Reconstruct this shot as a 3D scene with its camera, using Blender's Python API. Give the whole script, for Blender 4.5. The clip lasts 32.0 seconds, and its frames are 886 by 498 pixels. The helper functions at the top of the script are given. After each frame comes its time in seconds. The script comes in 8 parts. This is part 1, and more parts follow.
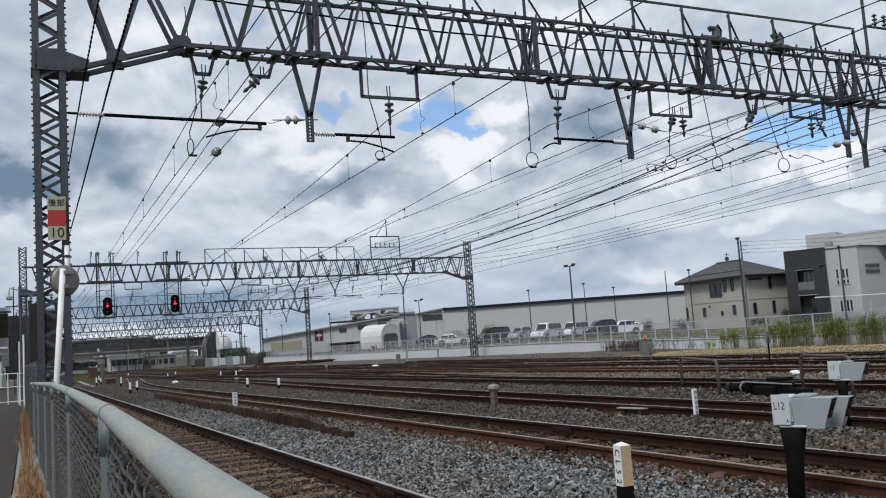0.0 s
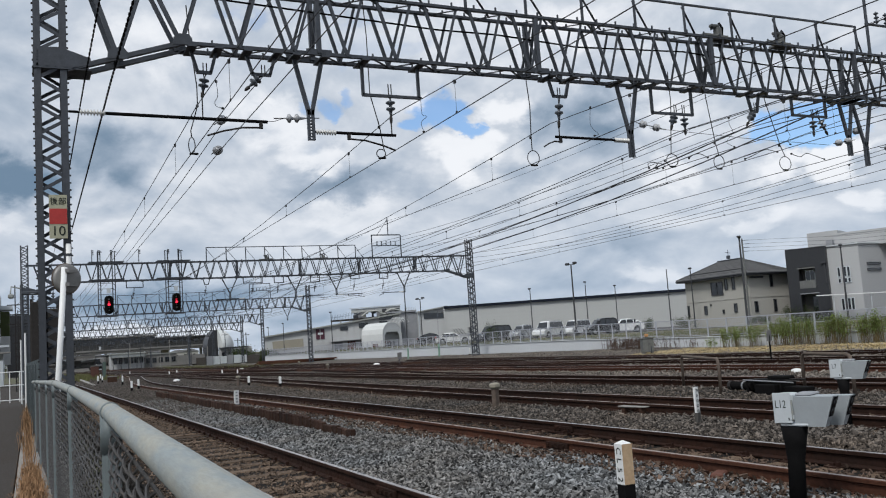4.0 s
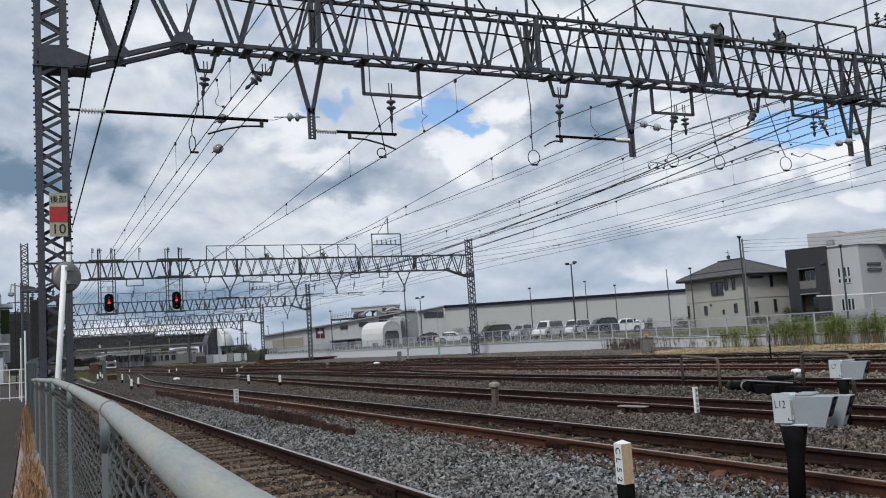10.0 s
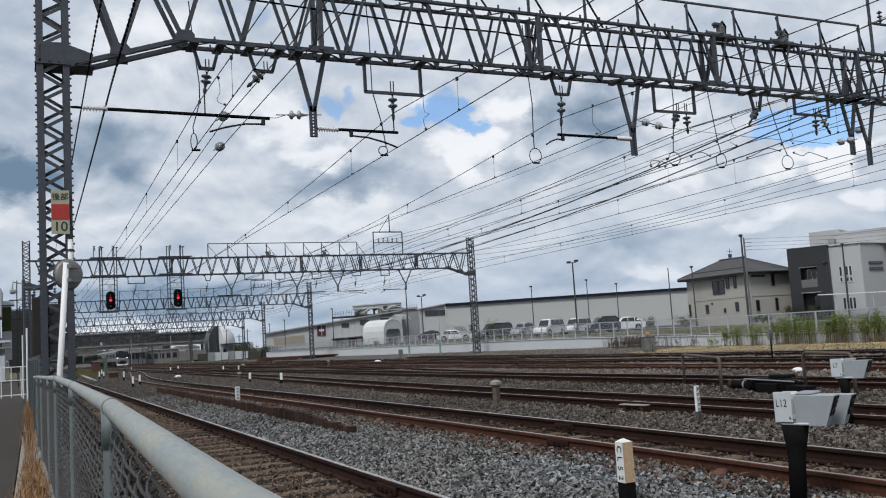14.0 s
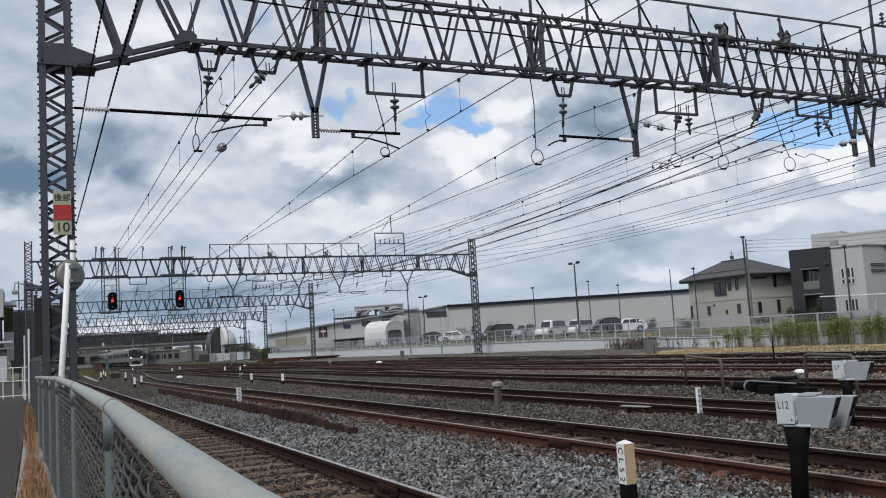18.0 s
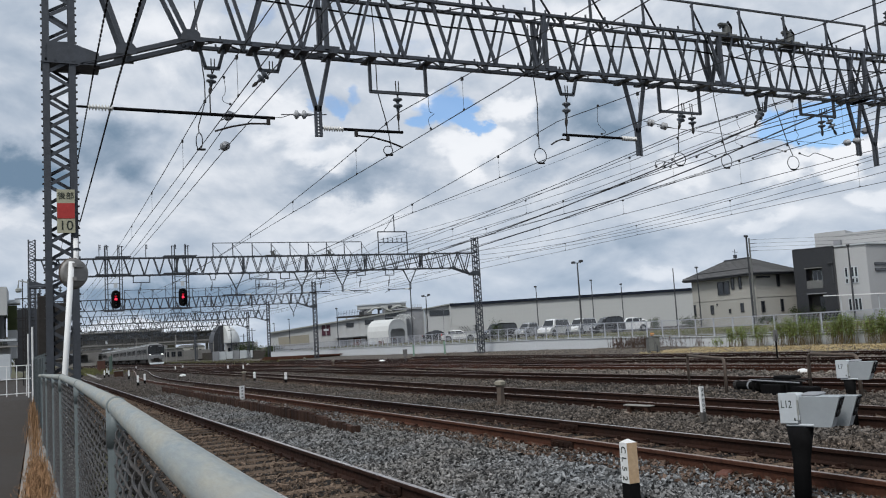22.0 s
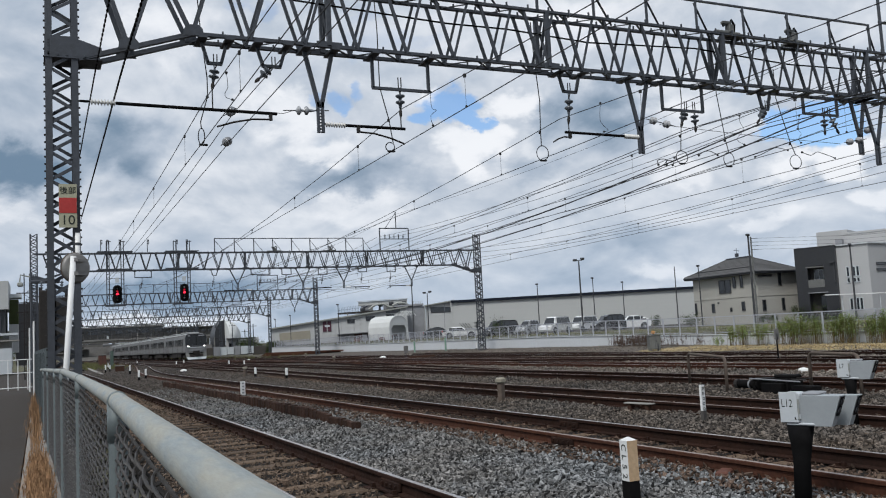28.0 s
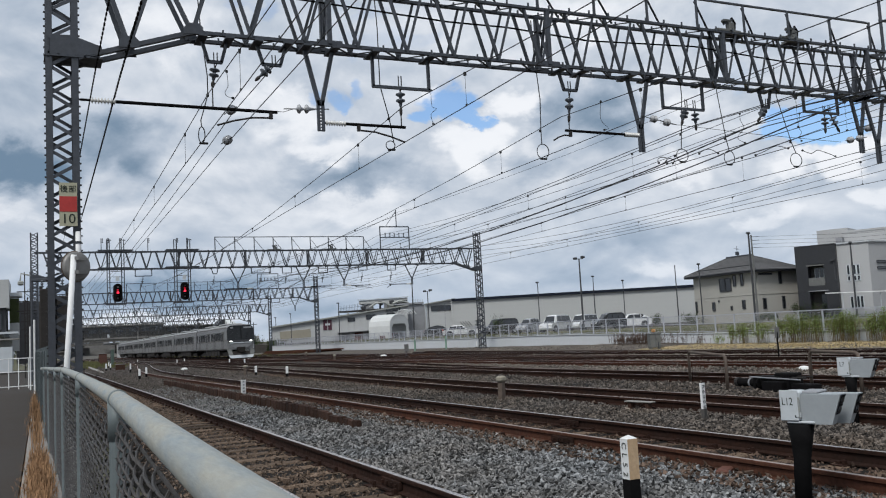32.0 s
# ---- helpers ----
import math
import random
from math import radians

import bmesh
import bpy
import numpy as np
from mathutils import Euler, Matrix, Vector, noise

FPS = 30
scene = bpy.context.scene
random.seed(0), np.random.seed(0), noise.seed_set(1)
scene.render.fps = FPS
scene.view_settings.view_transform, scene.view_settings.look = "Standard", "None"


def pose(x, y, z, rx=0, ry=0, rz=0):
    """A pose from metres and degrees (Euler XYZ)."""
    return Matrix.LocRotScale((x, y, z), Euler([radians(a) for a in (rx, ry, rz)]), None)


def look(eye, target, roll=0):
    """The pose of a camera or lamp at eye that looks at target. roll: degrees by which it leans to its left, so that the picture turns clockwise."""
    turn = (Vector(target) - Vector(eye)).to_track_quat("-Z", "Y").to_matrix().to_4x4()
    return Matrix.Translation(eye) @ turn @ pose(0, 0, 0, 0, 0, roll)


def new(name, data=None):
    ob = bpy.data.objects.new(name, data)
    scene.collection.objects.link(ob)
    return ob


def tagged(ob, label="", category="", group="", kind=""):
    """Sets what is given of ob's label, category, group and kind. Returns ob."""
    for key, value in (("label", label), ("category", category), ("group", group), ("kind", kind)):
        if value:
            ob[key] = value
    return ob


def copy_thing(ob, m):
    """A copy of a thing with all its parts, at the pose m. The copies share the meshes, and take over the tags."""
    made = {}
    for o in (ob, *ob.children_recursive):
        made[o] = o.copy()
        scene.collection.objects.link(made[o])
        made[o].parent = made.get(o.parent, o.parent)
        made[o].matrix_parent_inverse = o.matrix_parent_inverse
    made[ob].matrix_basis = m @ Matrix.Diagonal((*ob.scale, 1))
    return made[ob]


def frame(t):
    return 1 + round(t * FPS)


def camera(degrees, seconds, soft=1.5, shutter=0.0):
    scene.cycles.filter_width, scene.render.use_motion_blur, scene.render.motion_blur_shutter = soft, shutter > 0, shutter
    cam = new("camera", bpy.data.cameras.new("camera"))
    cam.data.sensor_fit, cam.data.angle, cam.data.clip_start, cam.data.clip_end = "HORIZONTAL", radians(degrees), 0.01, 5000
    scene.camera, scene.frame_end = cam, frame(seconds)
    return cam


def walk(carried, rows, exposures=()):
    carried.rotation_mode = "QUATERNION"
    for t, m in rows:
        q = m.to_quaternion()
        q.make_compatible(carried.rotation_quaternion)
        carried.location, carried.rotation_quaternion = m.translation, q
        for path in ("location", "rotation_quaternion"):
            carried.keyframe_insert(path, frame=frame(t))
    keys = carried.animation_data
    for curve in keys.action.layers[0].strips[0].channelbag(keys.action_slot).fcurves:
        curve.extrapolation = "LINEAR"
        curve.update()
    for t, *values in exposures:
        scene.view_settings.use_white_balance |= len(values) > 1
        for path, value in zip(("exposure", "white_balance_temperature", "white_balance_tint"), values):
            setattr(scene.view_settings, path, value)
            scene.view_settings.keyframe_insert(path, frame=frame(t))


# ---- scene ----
# ---------------------------------------------------------------- camera
CAM = camera(53.80, 32.0, soft=1.1)
PATH = [
    (0, pose(0, 0, 1.316, 95.955, 3.873, -25.225)),
    (0.5, pose(0, 0, 1.316, 96.006, 3.809, -25.281)),
    (1, pose(0, 0, 1.316, 96.033, 3.769, -25.297)),
    (1.5, pose(0, 0, 1.316, 96.032, 3.747, -25.273)),
    (2, pose(0, 0, 1.316, 96.014, 3.747, -25.243)),
    (2.5, pose(0, 0, 1.316, 95.983, 3.779, -25.213)),
    (3, pose(0, 0, 1.316, 95.923, 3.834, -25.181)),
    (3.5, pose(0, 0, 1.316, 95.842, 3.897, -25.162)),
    (5.5, pose(0, 0, 1.316, 95.933, 3.656, -25.064)),
    (6, pose(0, 0, 1.316, 95.936, 3.582, -25.111)),
    (6.5, pose(0, 0, 1.316, 95.942, 3.569, -25.153)),
    (7, pose(0, 0, 1.316, 95.954, 3.595, -25.180)),
    (7.5, pose(0, 0, 1.316, 95.948, 3.620, -25.184)),
    (8, pose(0, 0, 1.316, 95.920, 3.639, -25.173)),
    (8.5, pose(0, 0, 1.316, 95.890, 3.654, -25.169)),
    (9, pose(0, 0, 1.316, 95.867, 3.673, -25.174)),
    (9.5, pose(0, 0, 1.316, 95.838, 3.689, -25.169)),
    (10, pose(0, 0, 1.316, 95.800, 3.695, -25.150)),
    (10.5, pose(0, 0, 1.316, 95.780, 3.690, -25.131)),
    (11, pose(0, 0, 1.316, 95.790, 3.660, -25.116)),
    (11.5, pose(0, 0, 1.316, 95.805, 3.637, -25.092)),
    (12, pose(0, 0, 1.316, 95.797, 3.644, -25.052)),
    (12.5, pose(0, 0, 1.316, 95.765, 3.657, -25.014)),
    (13, pose(0, 0, 1.316, 95.729, 3.659, -25.014)),
    (13.5, pose(0, 0, 1.316, 95.703, 3.639, -25.046)),
    (14, pose(0, 0, 1.316, 95.683, 3.592, -25.066)),
    (14.5, pose(0, 0, 1.316, 95.666, 3.543, -25.060)),
    (16.5, pose(0, 0, 1.316, 95.767, 3.527, -25.088)),
    (17, pose(0, 0, 1.316, 95.804, 3.524, -25.038)),
    (17.5, pose(0, 0, 1.316, 95.800, 3.528, -24.994)),
    (18, pose(0, 0, 1.316, 95.768, 3.502, -24.963)),
    (18.5, pose(0, 0, 1.316, 95.736, 3.476, -24.934)),
    (19, pose(0, 0, 1.316, 95.720, 3.482, -24.898)),
    (19.5, pose(0, 0, 1.316, 95.714, 3.478, -24.871)),
    (20, pose(0, 0, 1.316, 95.709, 3.466, -24.866)),
    (20.5, pose(0, 0, 1.316, 95.708, 3.472, -24.869)),
    (21, pose(0, 0, 1.316, 95.707, 3.469, -24.852)),
    (21.5, pose(0, 0, 1.316, 95.705, 3.446, -24.811)),
    (22, pose(0, 0, 1.316, 95.696, 3.411, -24.775)),
    (22.5, pose(0, 0, 1.316, 95.665, 3.369, -24.768)),
    (23, pose(0, 0, 1.316, 95.614, 3.346, -24.783)),
    (23.5, pose(0, 0, 1.316, 95.565, 3.331, -24.806)),
    (24, pose(0, 0, 1.316, 95.538, 3.303, -24.820)),
    (24.5, pose(0, 0, 1.316, 95.522, 3.261, -24.817)),
    (25, pose(0, 0, 1.316, 95.504, 3.221, -24.804)),
    (25.5, pose(0, 0, 1.316, 95.485, 3.210, -24.792)),
    (27.5, pose(0, 0, 1.316, 95.481, 3.057, -24.747)),
    (28, pose(0, 0, 1.316, 95.492, 3.058, -24.712)),
    (28.5, pose(0, 0, 1.316, 95.487, 3.065, -24.702)),
    (29, pose(0, 0, 1.316, 95.465, 3.070, -24.703)),
    (29.5, pose(0, 0, 1.316, 95.431, 3.060, -24.707)),
    (30, pose(0, 0, 1.316, 95.402, 3.047, -24.714)),
    (30.5, pose(0, 0, 1.316, 95.393, 3.042, -24.713)),
    (31, pose(0, 0, 1.316, 95.400, 3.034, -24.700)),
    (31.5, pose(0, 0, 1.316, 95.402, 3.043, -24.688)),
    (32, pose(0, 0, 1.316, 95.389, 3.084, -24.685)),
]

walk(CAM, PATH)

# ---------------------------------------------------------------- world, sun
SUN_EL, SUN_AZ = 52, 232          # degrees; azimuth clockwise from +Y
world = bpy.data.worlds.new("sky")
scene.world = world
world.use_nodes = True
wn, wl = world.node_tree.nodes, world.node_tree.links
wn.clear()


def wnode(kind, **kw):
    n = wn.new(kind)
    for k, v in kw.items():
        if k in n.inputs:
            n.inputs[k].default_value = v
    return n


def wmath(op, a, b=None, clamp=False):
    n = wn.new("ShaderNodeMath")
    n.operation, n.use_clamp = op, clamp
    for i, v in enumerate((a, b)):
        if v is None:
            continue
        if hasattr(v, "links"):
            wl.new(v, n.inputs[i])
        else:
            n.inputs[i].default_value = v
    return n.outputs[0]


def wmix(fac, a, b):
    n = wn.new("ShaderNodeMix")
    n.data_type = "RGBA"
    for sock, v in ((n.inputs["Factor"], fac), (n.inputs[6], a), (n.inputs[7], b)):
        if hasattr(v, "links"):
            wl.new(v, sock)
        else:
            sock.default_value = v
    return n.outputs[2]


def wramp(fac, lo, hi):
    n = wn.new("ShaderNodeMapRange")
    n.interpolation_type = "SMOOTHSTEP"
    n.inputs[1].default_value, n.inputs[2].default_value = lo, hi
    wl.new(fac, n.inputs[0])
    return n.outputs[0]


sky = wn.new("ShaderNodeTexSky")
sky.sky_type, sky.sun_disc = "NISHITA", False
sky.sun_elevation, sky.sun_rotation = radians(SUN_EL), radians(SUN_AZ)
coord = wn.new("ShaderNodeTexCoord")
sep = wn.new("ShaderNodeSeparateXYZ")
wl.new(coord.outputs["Generated"], sep.inputs[0])


def wvec(x, y, z):
    n = wn.new("ShaderNodeCombineXYZ")
    for i, v in enumerate((x, y, z)):
        if hasattr(v, "links"):
            wl.new(v, n.inputs[i])
        else:
            n.inputs[i].default_value = v
    return n.outputs[0]


def wnoise(vec, scale, detail, rough, shift, distort=0.0):
    m = wn.new("ShaderNodeMapping")
    m.inputs[1].default_value = shift
    wl.new(vec, m.inputs[0])
    n = wn.new("ShaderNodeTexNoise")
    n.inputs["Scale"].default_value, n.inputs["Detail"].default_value = scale, detail
    n.inputs["Roughness"].default_value, n.inputs["Distortion"].default_value = rough, distort
    wl.new(m.outputs[0], n.inputs["Vector"])
    return n.outputs[0]


# compass angle and height of each part of the sky, in degrees
azim = wmath("MULTIPLY", wmath("ARCTAN2", sep.outputs[0], sep.outputs[1]), 57.2958)
elev = wmath("MULTIPLY", wmath("ARCSINE", wmath("MAXIMUM", sep.outputs[2], 0.0)), 57.2958)
flat = wvec(wmath("MULTIPLY", azim, 0.1), wmath("MULTIPLY", wmath("POWER", elev, 0.8), 0.31), 0.0)
# cloud outlines are ragged: every shape is bent by two scales of noise
bend_a = wnoise(flat, 2.3, 9, 0.55, (3.1, 1.7, 0.0), 0.2)
bend_b = wnoise(flat, 2.3, 9, 0.55, (8.4, 5.2, 3.0), 0.2)
low = wramp(elev, 0.0, 9.0)
bent = wvec(wmath("ADD", azim, wmath("MULTIPLY", wmath("SUBTRACT", bend_a, 0.5), 8.0)),
            wmath("ADD", elev, wmath("MULTIPLY", wmath("MULTIPLY", wmath("SUBTRACT", bend_b, 0.5), 6.5), wmath("ADD", 0.25, wmath("MULTIPLY", low, 0.75)))), 0.0)


def shapes(rows, edge):
    """Sum of soft ellipses in the sky: compass angle, height, half width, half height, amount."""
    total = 0.0
    for a, e, w, h, amount in rows:
        m = wn.new("ShaderNodeVectorMath")
        m.operation = "MULTIPLY_ADD"
        wl.new(bent, m.inputs[0])
        m.inputs[1].default_value = (1 / w, 1 / h, 0)
        m.inputs[2].default_value = (-a / w, -e / h, 0)
        d = wn.new("ShaderNodeVectorMath")
        d.operation = "LENGTH"
        wl.new(m.outputs[0], d.inputs[0])
        total = wmath("ADD", total, wmath("MULTIPLY", wramp(d.outputs["Value"], edge[1], edge[0]), amount))
    return total


# blue gaps, grey undersides and sunlit heaps
BLUE = ((26.6, 14.9, 2.2, 1.9, 1.00), (24.3, 14.1, 1.4, 0.8, 0.80), (19.9, 15.8, 1.8, 0.8, 0.60), (27.6, 13.5, 1.2, 0.7, 0.70), (49.0, 11.4, 3.3, 1.6, 1.10), (46.9, 11.5, 1.8, 0.9, 0.60), (17.4, 15.8, 0.9, 0.5, 0.50), (13.9, 21.0, 1.8, 1.1, 0.40), (22.8, 18.6, 5.3, 1.2, 0.30), (44.3, 14.1, 2.1, 1.1, 0.30), (20.7, 20.5, 2.1, 0.9, 0.30))
DARK = ((4.2, 12.4, 4.2, 2.1, 0.72), (-0.9, 11.0, 2.8, 1.8, 0.95), (-0.8, 16.3, 2.5, 5.6, 0.22), (19.5, 10.4, 4.7, 1.3, 0.60), (36.0, 13.2, 3.0, 2.8, 0.62), (32.7, 14.0, 1.6, 2.1, 0.50), (31.4, 10.5, 2.5, 1.0, 0.30), (7.7, 3.4, 9.5, 1.3, 0.95), (37.5, 5.0, 4.6, 1.2, 0.35), (35.7, 9.0, 2.5, 1.4, 0.20), (34.8, 3.1, 4.2, 0.8, 0.30), (47.9, 7.6, 5.3, 0.9, 0.12), (16.7, 1.8, 4.2, 0.6, 0.35))
LITE = ((27.3, 12.0, 2.6, 1.3, 0.55), (30.1, 14.5, 1.5, 1.3, 0.50), (17.4, 12.7, 2.6, 1.1, 0.45), (15.1, 14.9, 3.2, 1.8, 0.50), (7.4, 19.7, 4.9, 2.1, 0.30), (25.3, 15.8, 0.6, 0.7, 0.40), (50.0, 9.2, 3.9, 1.2, 0.85), (40.7, 9.6, 2.1, 1.1, 0.30), (45.6, 5.7, 1.9, 0.8, 0.35), (38.4, 3.3, 2.1, 0.6, 0.40), (51.7, 6.4, 1.3, 0.8, 0.40), (6.3, 1.6, 7.0, 0.5, 0.90), (19.2, 8.3, 3.9, 1.1, 0.25), (5.4, 8.1, 5.6, 1.4, 0.18), (-0.9, 8.5, 1.4, 0.8, 0.20), (40.8, 13.9, 3.2, 2.1, 0.22), (34.3, 19.5, 4.6, 1.4, 0.25))
blue = shapes(BLUE, (0.45, 1.12))
dark = shapes(DARK, (0.1, 1.35))
lite = shapes(LITE, (0.3, 1.2))
mass = wnoise(flat, 1.25, 10, 0.52, (1.3, 9.2, 0.4), 0.3)
above = wnoise(flat, 1.25, 10, 0.52, (1.3, 9.3, 0.4), 0.3)
fine = wnoise(flat, 5.0, 8, 0.58, (4.3, 2.2, 0.9), 0.4)
light = wmath("ADD", 0.665, wmath("MULTIPLY", wmath("SUBTRACT", mass, 0.5), 0.40))
light = wmath("ADD", light, wmath("MULTIPLY", wmath("SUBTRACT", mass, above), 1.0))
light = wmath("ADD", light, wmath("MULTIPLY", wmath("SUBTRACT", fine, 0.5), 0.14))
light = wmath("SUBTRACT", wmath("ADD", light, wmath("MULTIPLY", lite, 0.68)), wmath("MULTIPLY", dark, 0.72))
lower = wmix(wramp(light, 0.02, 0.55), (0.165, 0.25, 0.355, 1), (0.43, 0.505, 0.61, 1))
cloud = wmix(wramp(light, 0.42, 1.05), lower, (0.89, 0.915, 0.96, 1))
cloud = wmix(wmath("MULTIPLY", wramp(elev, 10.0, 2.0), 0.28), cloud, (0.40, 0.52, 0.68, 1))
# thin blue shows where the cloud is thinnest
veil = wmath("ADD", blue, wmath("MULTIPLY", wmath("SUBTRACT", wmath("ADD", wmath("MULTIPLY", bend_b, 0.6), wmath("MULTIPLY", fine, 0.4)), 0.5), 1.1))
gap = wmath("MULTIPLY", wramp(veil, 0.08, 0.95), wramp(elev, 60.0, 40.0))
clear = wn.new("ShaderNodeMix")
clear.data_type, clear.blend_type = "RGBA", "MULTIPLY"
clear.inputs["Factor"].default_value = 1.0
wl.new(sky.outputs[0], clear.inputs[6])
clear.inputs[7].default_value = (0.118, 0.142, 0.165, 1)
mixed = wmix(wmath("MULTIPLY", gap, 0.9), cloud, clear.outputs[2])
bg = wn.new("ShaderNodeBackground")
bg.inputs["Strength"].default_value = 1.0
wl.new(mixed, bg.inputs["Color"])
wo = wn.new("ShaderNodeOutputWorld")
wl.new(bg.outputs[0], wo.inputs["Surface"])

sun_data = bpy.data.lights.new("sun", "SUN")
sun_data.energy, sun_data.angle, sun_data.color = 2.7, radians(15), (1.0, 0.985, 0.955)
sun = new("sun", sun_data)
sun.matrix_world = look((0, 0, 60), (-60 * math.sin(radians(SUN_AZ)), -60 * math.cos(radians(SUN_AZ)), 60 - 60 * math.tan(radians(SUN_EL))))
scene.view_settings.exposure = 0.0

# ---------------------------------------------------------------- materials


def material(name, color, rough=0.6, metal=0.0, vary=0.25, grain=8.0, blotch=0.8, bump=0.0, bump_scale=60.0,
             second=None, second_amount=0.5, rand=0.0, glow=None, glow_strength=0.0, spec=None, along=1.0):
    """A surface with fine grain, broad blotches of a second colour, per-piece variation and relief."""
    m = bpy.data.materials.new(name)
    m.use_nodes = True
    ns, ls = m.node_tree.nodes, m.node_tree.links
    b = ns["Principled BSDF"]
    b.inputs["Roughness"].default_value, b.inputs["Metallic"].default_value = rough, metal
    b.inputs["Specular IOR Level"].default_value = spec if spec is not None else (0.5 if rough < 0.6 else 0.14)
    tc = ns.new("ShaderNodeTexCoord")
    geo = ns.new("ShaderNodeNewGeometry")
    where = tc.outputs["Object"]
    if along != 1.0:
        mp_ = ns.new("ShaderNodeMapping")
        mp_.inputs["Scale"].default_value = (1.0, along, 1.0)
        ls.new(where, mp_.inputs["Vector"])
        where = mp_.outputs[0]

    def noise_tex(scale, detail=5.0, rough_=0.6):
        n = ns.new("ShaderNodeTexNoise")
        n.inputs["Scale"].default_value, n.inputs["Detail"].default_value, n.inputs["Roughness"].default_value = scale, detail, rough_
        ls.new(where, n.inputs["Vector"])
        return n.outputs[0]

    def span(sock, a, b_, lo=0.3, hi=0.7):
        n = ns.new("ShaderNodeMapRange")
        n.inputs[1].default_value, n.inputs[2].default_value, n.inputs[3].default_value, n.inputs[4].default_value = lo, hi, a, b_
        ls.new(sock, n.inputs[0])
        return n.outputs[0]

    def mix(fac, a, b_, blend="MIX"):
        n = ns.new("ShaderNodeMix")
        n.data_type, n.blend_type = "RGBA", blend
        for sock, v in ((n.inputs["Factor"], fac), (n.inputs[6], a), (n.inputs[7], b_)):
            if hasattr(v, "links"):
                ls.new(v, sock)
            else:
                sock.default_value = v
        return n.outputs[2]

    base = (*color, 1)
    sec = (*(second if second else [c * 0.62 for c in color]), 1)
    col = mix(span(noise_tex(blotch, 6), 0, second_amount), base, sec)
    g = span(noise_tex(grain, 6, 0.7), 1 - vary, 1 + vary)
    cm = ns.new("ShaderNodeCombineColor")
    for i in range(3):
        ls.new(g, cm.inputs[i])
    col = mix(1.0, col, cm.outputs[0], "MULTIPLY")
    if rand:
        oi = ns.new("ShaderNodeObjectInfo")
        r = ns.new("ShaderNodeMapRange")
        r.inputs[3].default_value, r.inputs[4].default_value = 1 - rand, 1 + rand
        add = ns.new("ShaderNodeMath")
        add.operation = "ADD"
        ls.new(oi.outputs["Random"], add.inputs[0])
        ls.new(geo.outputs["Random Per Island"], add.inputs[1])
        fr = ns.new("ShaderNodeMath")
        fr.operation = "FRACT"
        ls.new(add.outputs[0], fr.inputs[0])
        ls.new(fr.outputs[0], r.inputs[0])
        c2 = ns.new("ShaderNodeCombineColor")
        for i in range(3):
            ls.new(r.outputs[0], c2.inputs[i])
        col = mix(1.0, col, c2.outputs[0], "MULTIPLY")
    ls.new(col, b.inputs["Base Color"])
    ls.new(span(noise_tex(grain * 0.6, 4), max(rough - 0.12, 0.03), min(rough + 0.12, 1)), b.inputs["Roughness"])
    if bump:
        bp = ns.new("ShaderNodeBump")
        bp.inputs["Strength"].default_value, bp.inputs["Distance"].default_value = bump, 0.02
        ls.new(noise_tex(bump_scale, 6), bp.inputs["Height"])
        ls.new(bp.outputs[0], b.inputs["Normal"])
    if glow:
        b.inputs["Emission Color"].default_value = (*glow, 1)
        b.inputs["Emission Strength"].default_value = glow_strength
    return m


M = {}


def mk(name, *a, **k):
    M[name] = material(name, *a, **k)


mk("steel", (0.051, 0.0578, 0.0714), 0.5, 0.25, 0.22, 14, 1.6, 0.15, 90, second=(0.0382, 0.0408, 0.045), second_amount=0.6)
mk("steel_dark", (0.03, 0.03, 0.031), 0.6, 0.2, 0.25, 14, 1.2, second=(0.04, 0.032, 0.026))
mk("steel_rusty", (0.125, 0.098, 0.08), 0.7, 0.1, 0.3, 10, 0.9, 0.2, 60, second=(0.056, 0.048, 0.044))
mk("galvanised", (0.238, 0.272, 0.285), 0.55, 0.25, 0.10, 70, 17.0, 0.12, 120, second=(0.315, 0.30, 0.245), second_amount=0.9)
mk("rail_pipe", (0.225, 0.262, 0.278), 0.6, 0.2, 0.10, 160, 34.0, 0.1, 160, second=(0.33, 0.315, 0.262), second_amount=0.85, along=0.16)
mk("fence_paint", (0.1292, 0.155, 0.1615), 0.55, 0.2, 0.15, 16, 2.0, 0.1, 90, second=(0.0969, 0.1163, 0.1163))
mk("chain_wire", (0.032, 0.032, 0.033), 0.55, 0.35, 0.3, 40, 6, second=(0.062, 0.048, 0.037))
mk("rail_rust", (0.0300, 0.0135, 0.0088), 0.8, 0.05, 0.35, 20, 1.4, 0.25, 80, second=(0.0125, 0.0082, 0.0068), second_amount=0.7)
mk("rail_rust_bright", (0.0798, 0.0327, 0.0198), 0.75, 0.1, 0.35, 20, 1.4, 0.25, 80, second=(0.0418, 0.0228, 0.0175), second_amount=0.7)
mk("rail_top", (0.50, 0.455, 0.43), 0.3, 0.9, 0.15, 30, 2, second=(0.24, 0.17, 0.13))
mk("rail_top_dull", (0.30, 0.235, 0.20), 0.42, 0.45, 0.2, 30, 1, second=(0.16, 0.10, 0.075))
mk("sleeper", (0.102, 0.069, 0.047), 0.85, 0, 0.35, 14, 1.6, 0.5, 50, second=(0.1096, 0.0908, 0.072), rand=0.3)
# near bed: shade of the gaps between stones is in its near-black base; second is brown dust
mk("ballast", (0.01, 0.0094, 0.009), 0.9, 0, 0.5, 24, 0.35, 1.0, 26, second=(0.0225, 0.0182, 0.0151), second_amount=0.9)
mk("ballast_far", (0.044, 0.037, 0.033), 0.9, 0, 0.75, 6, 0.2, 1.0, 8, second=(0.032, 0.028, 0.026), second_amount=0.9)
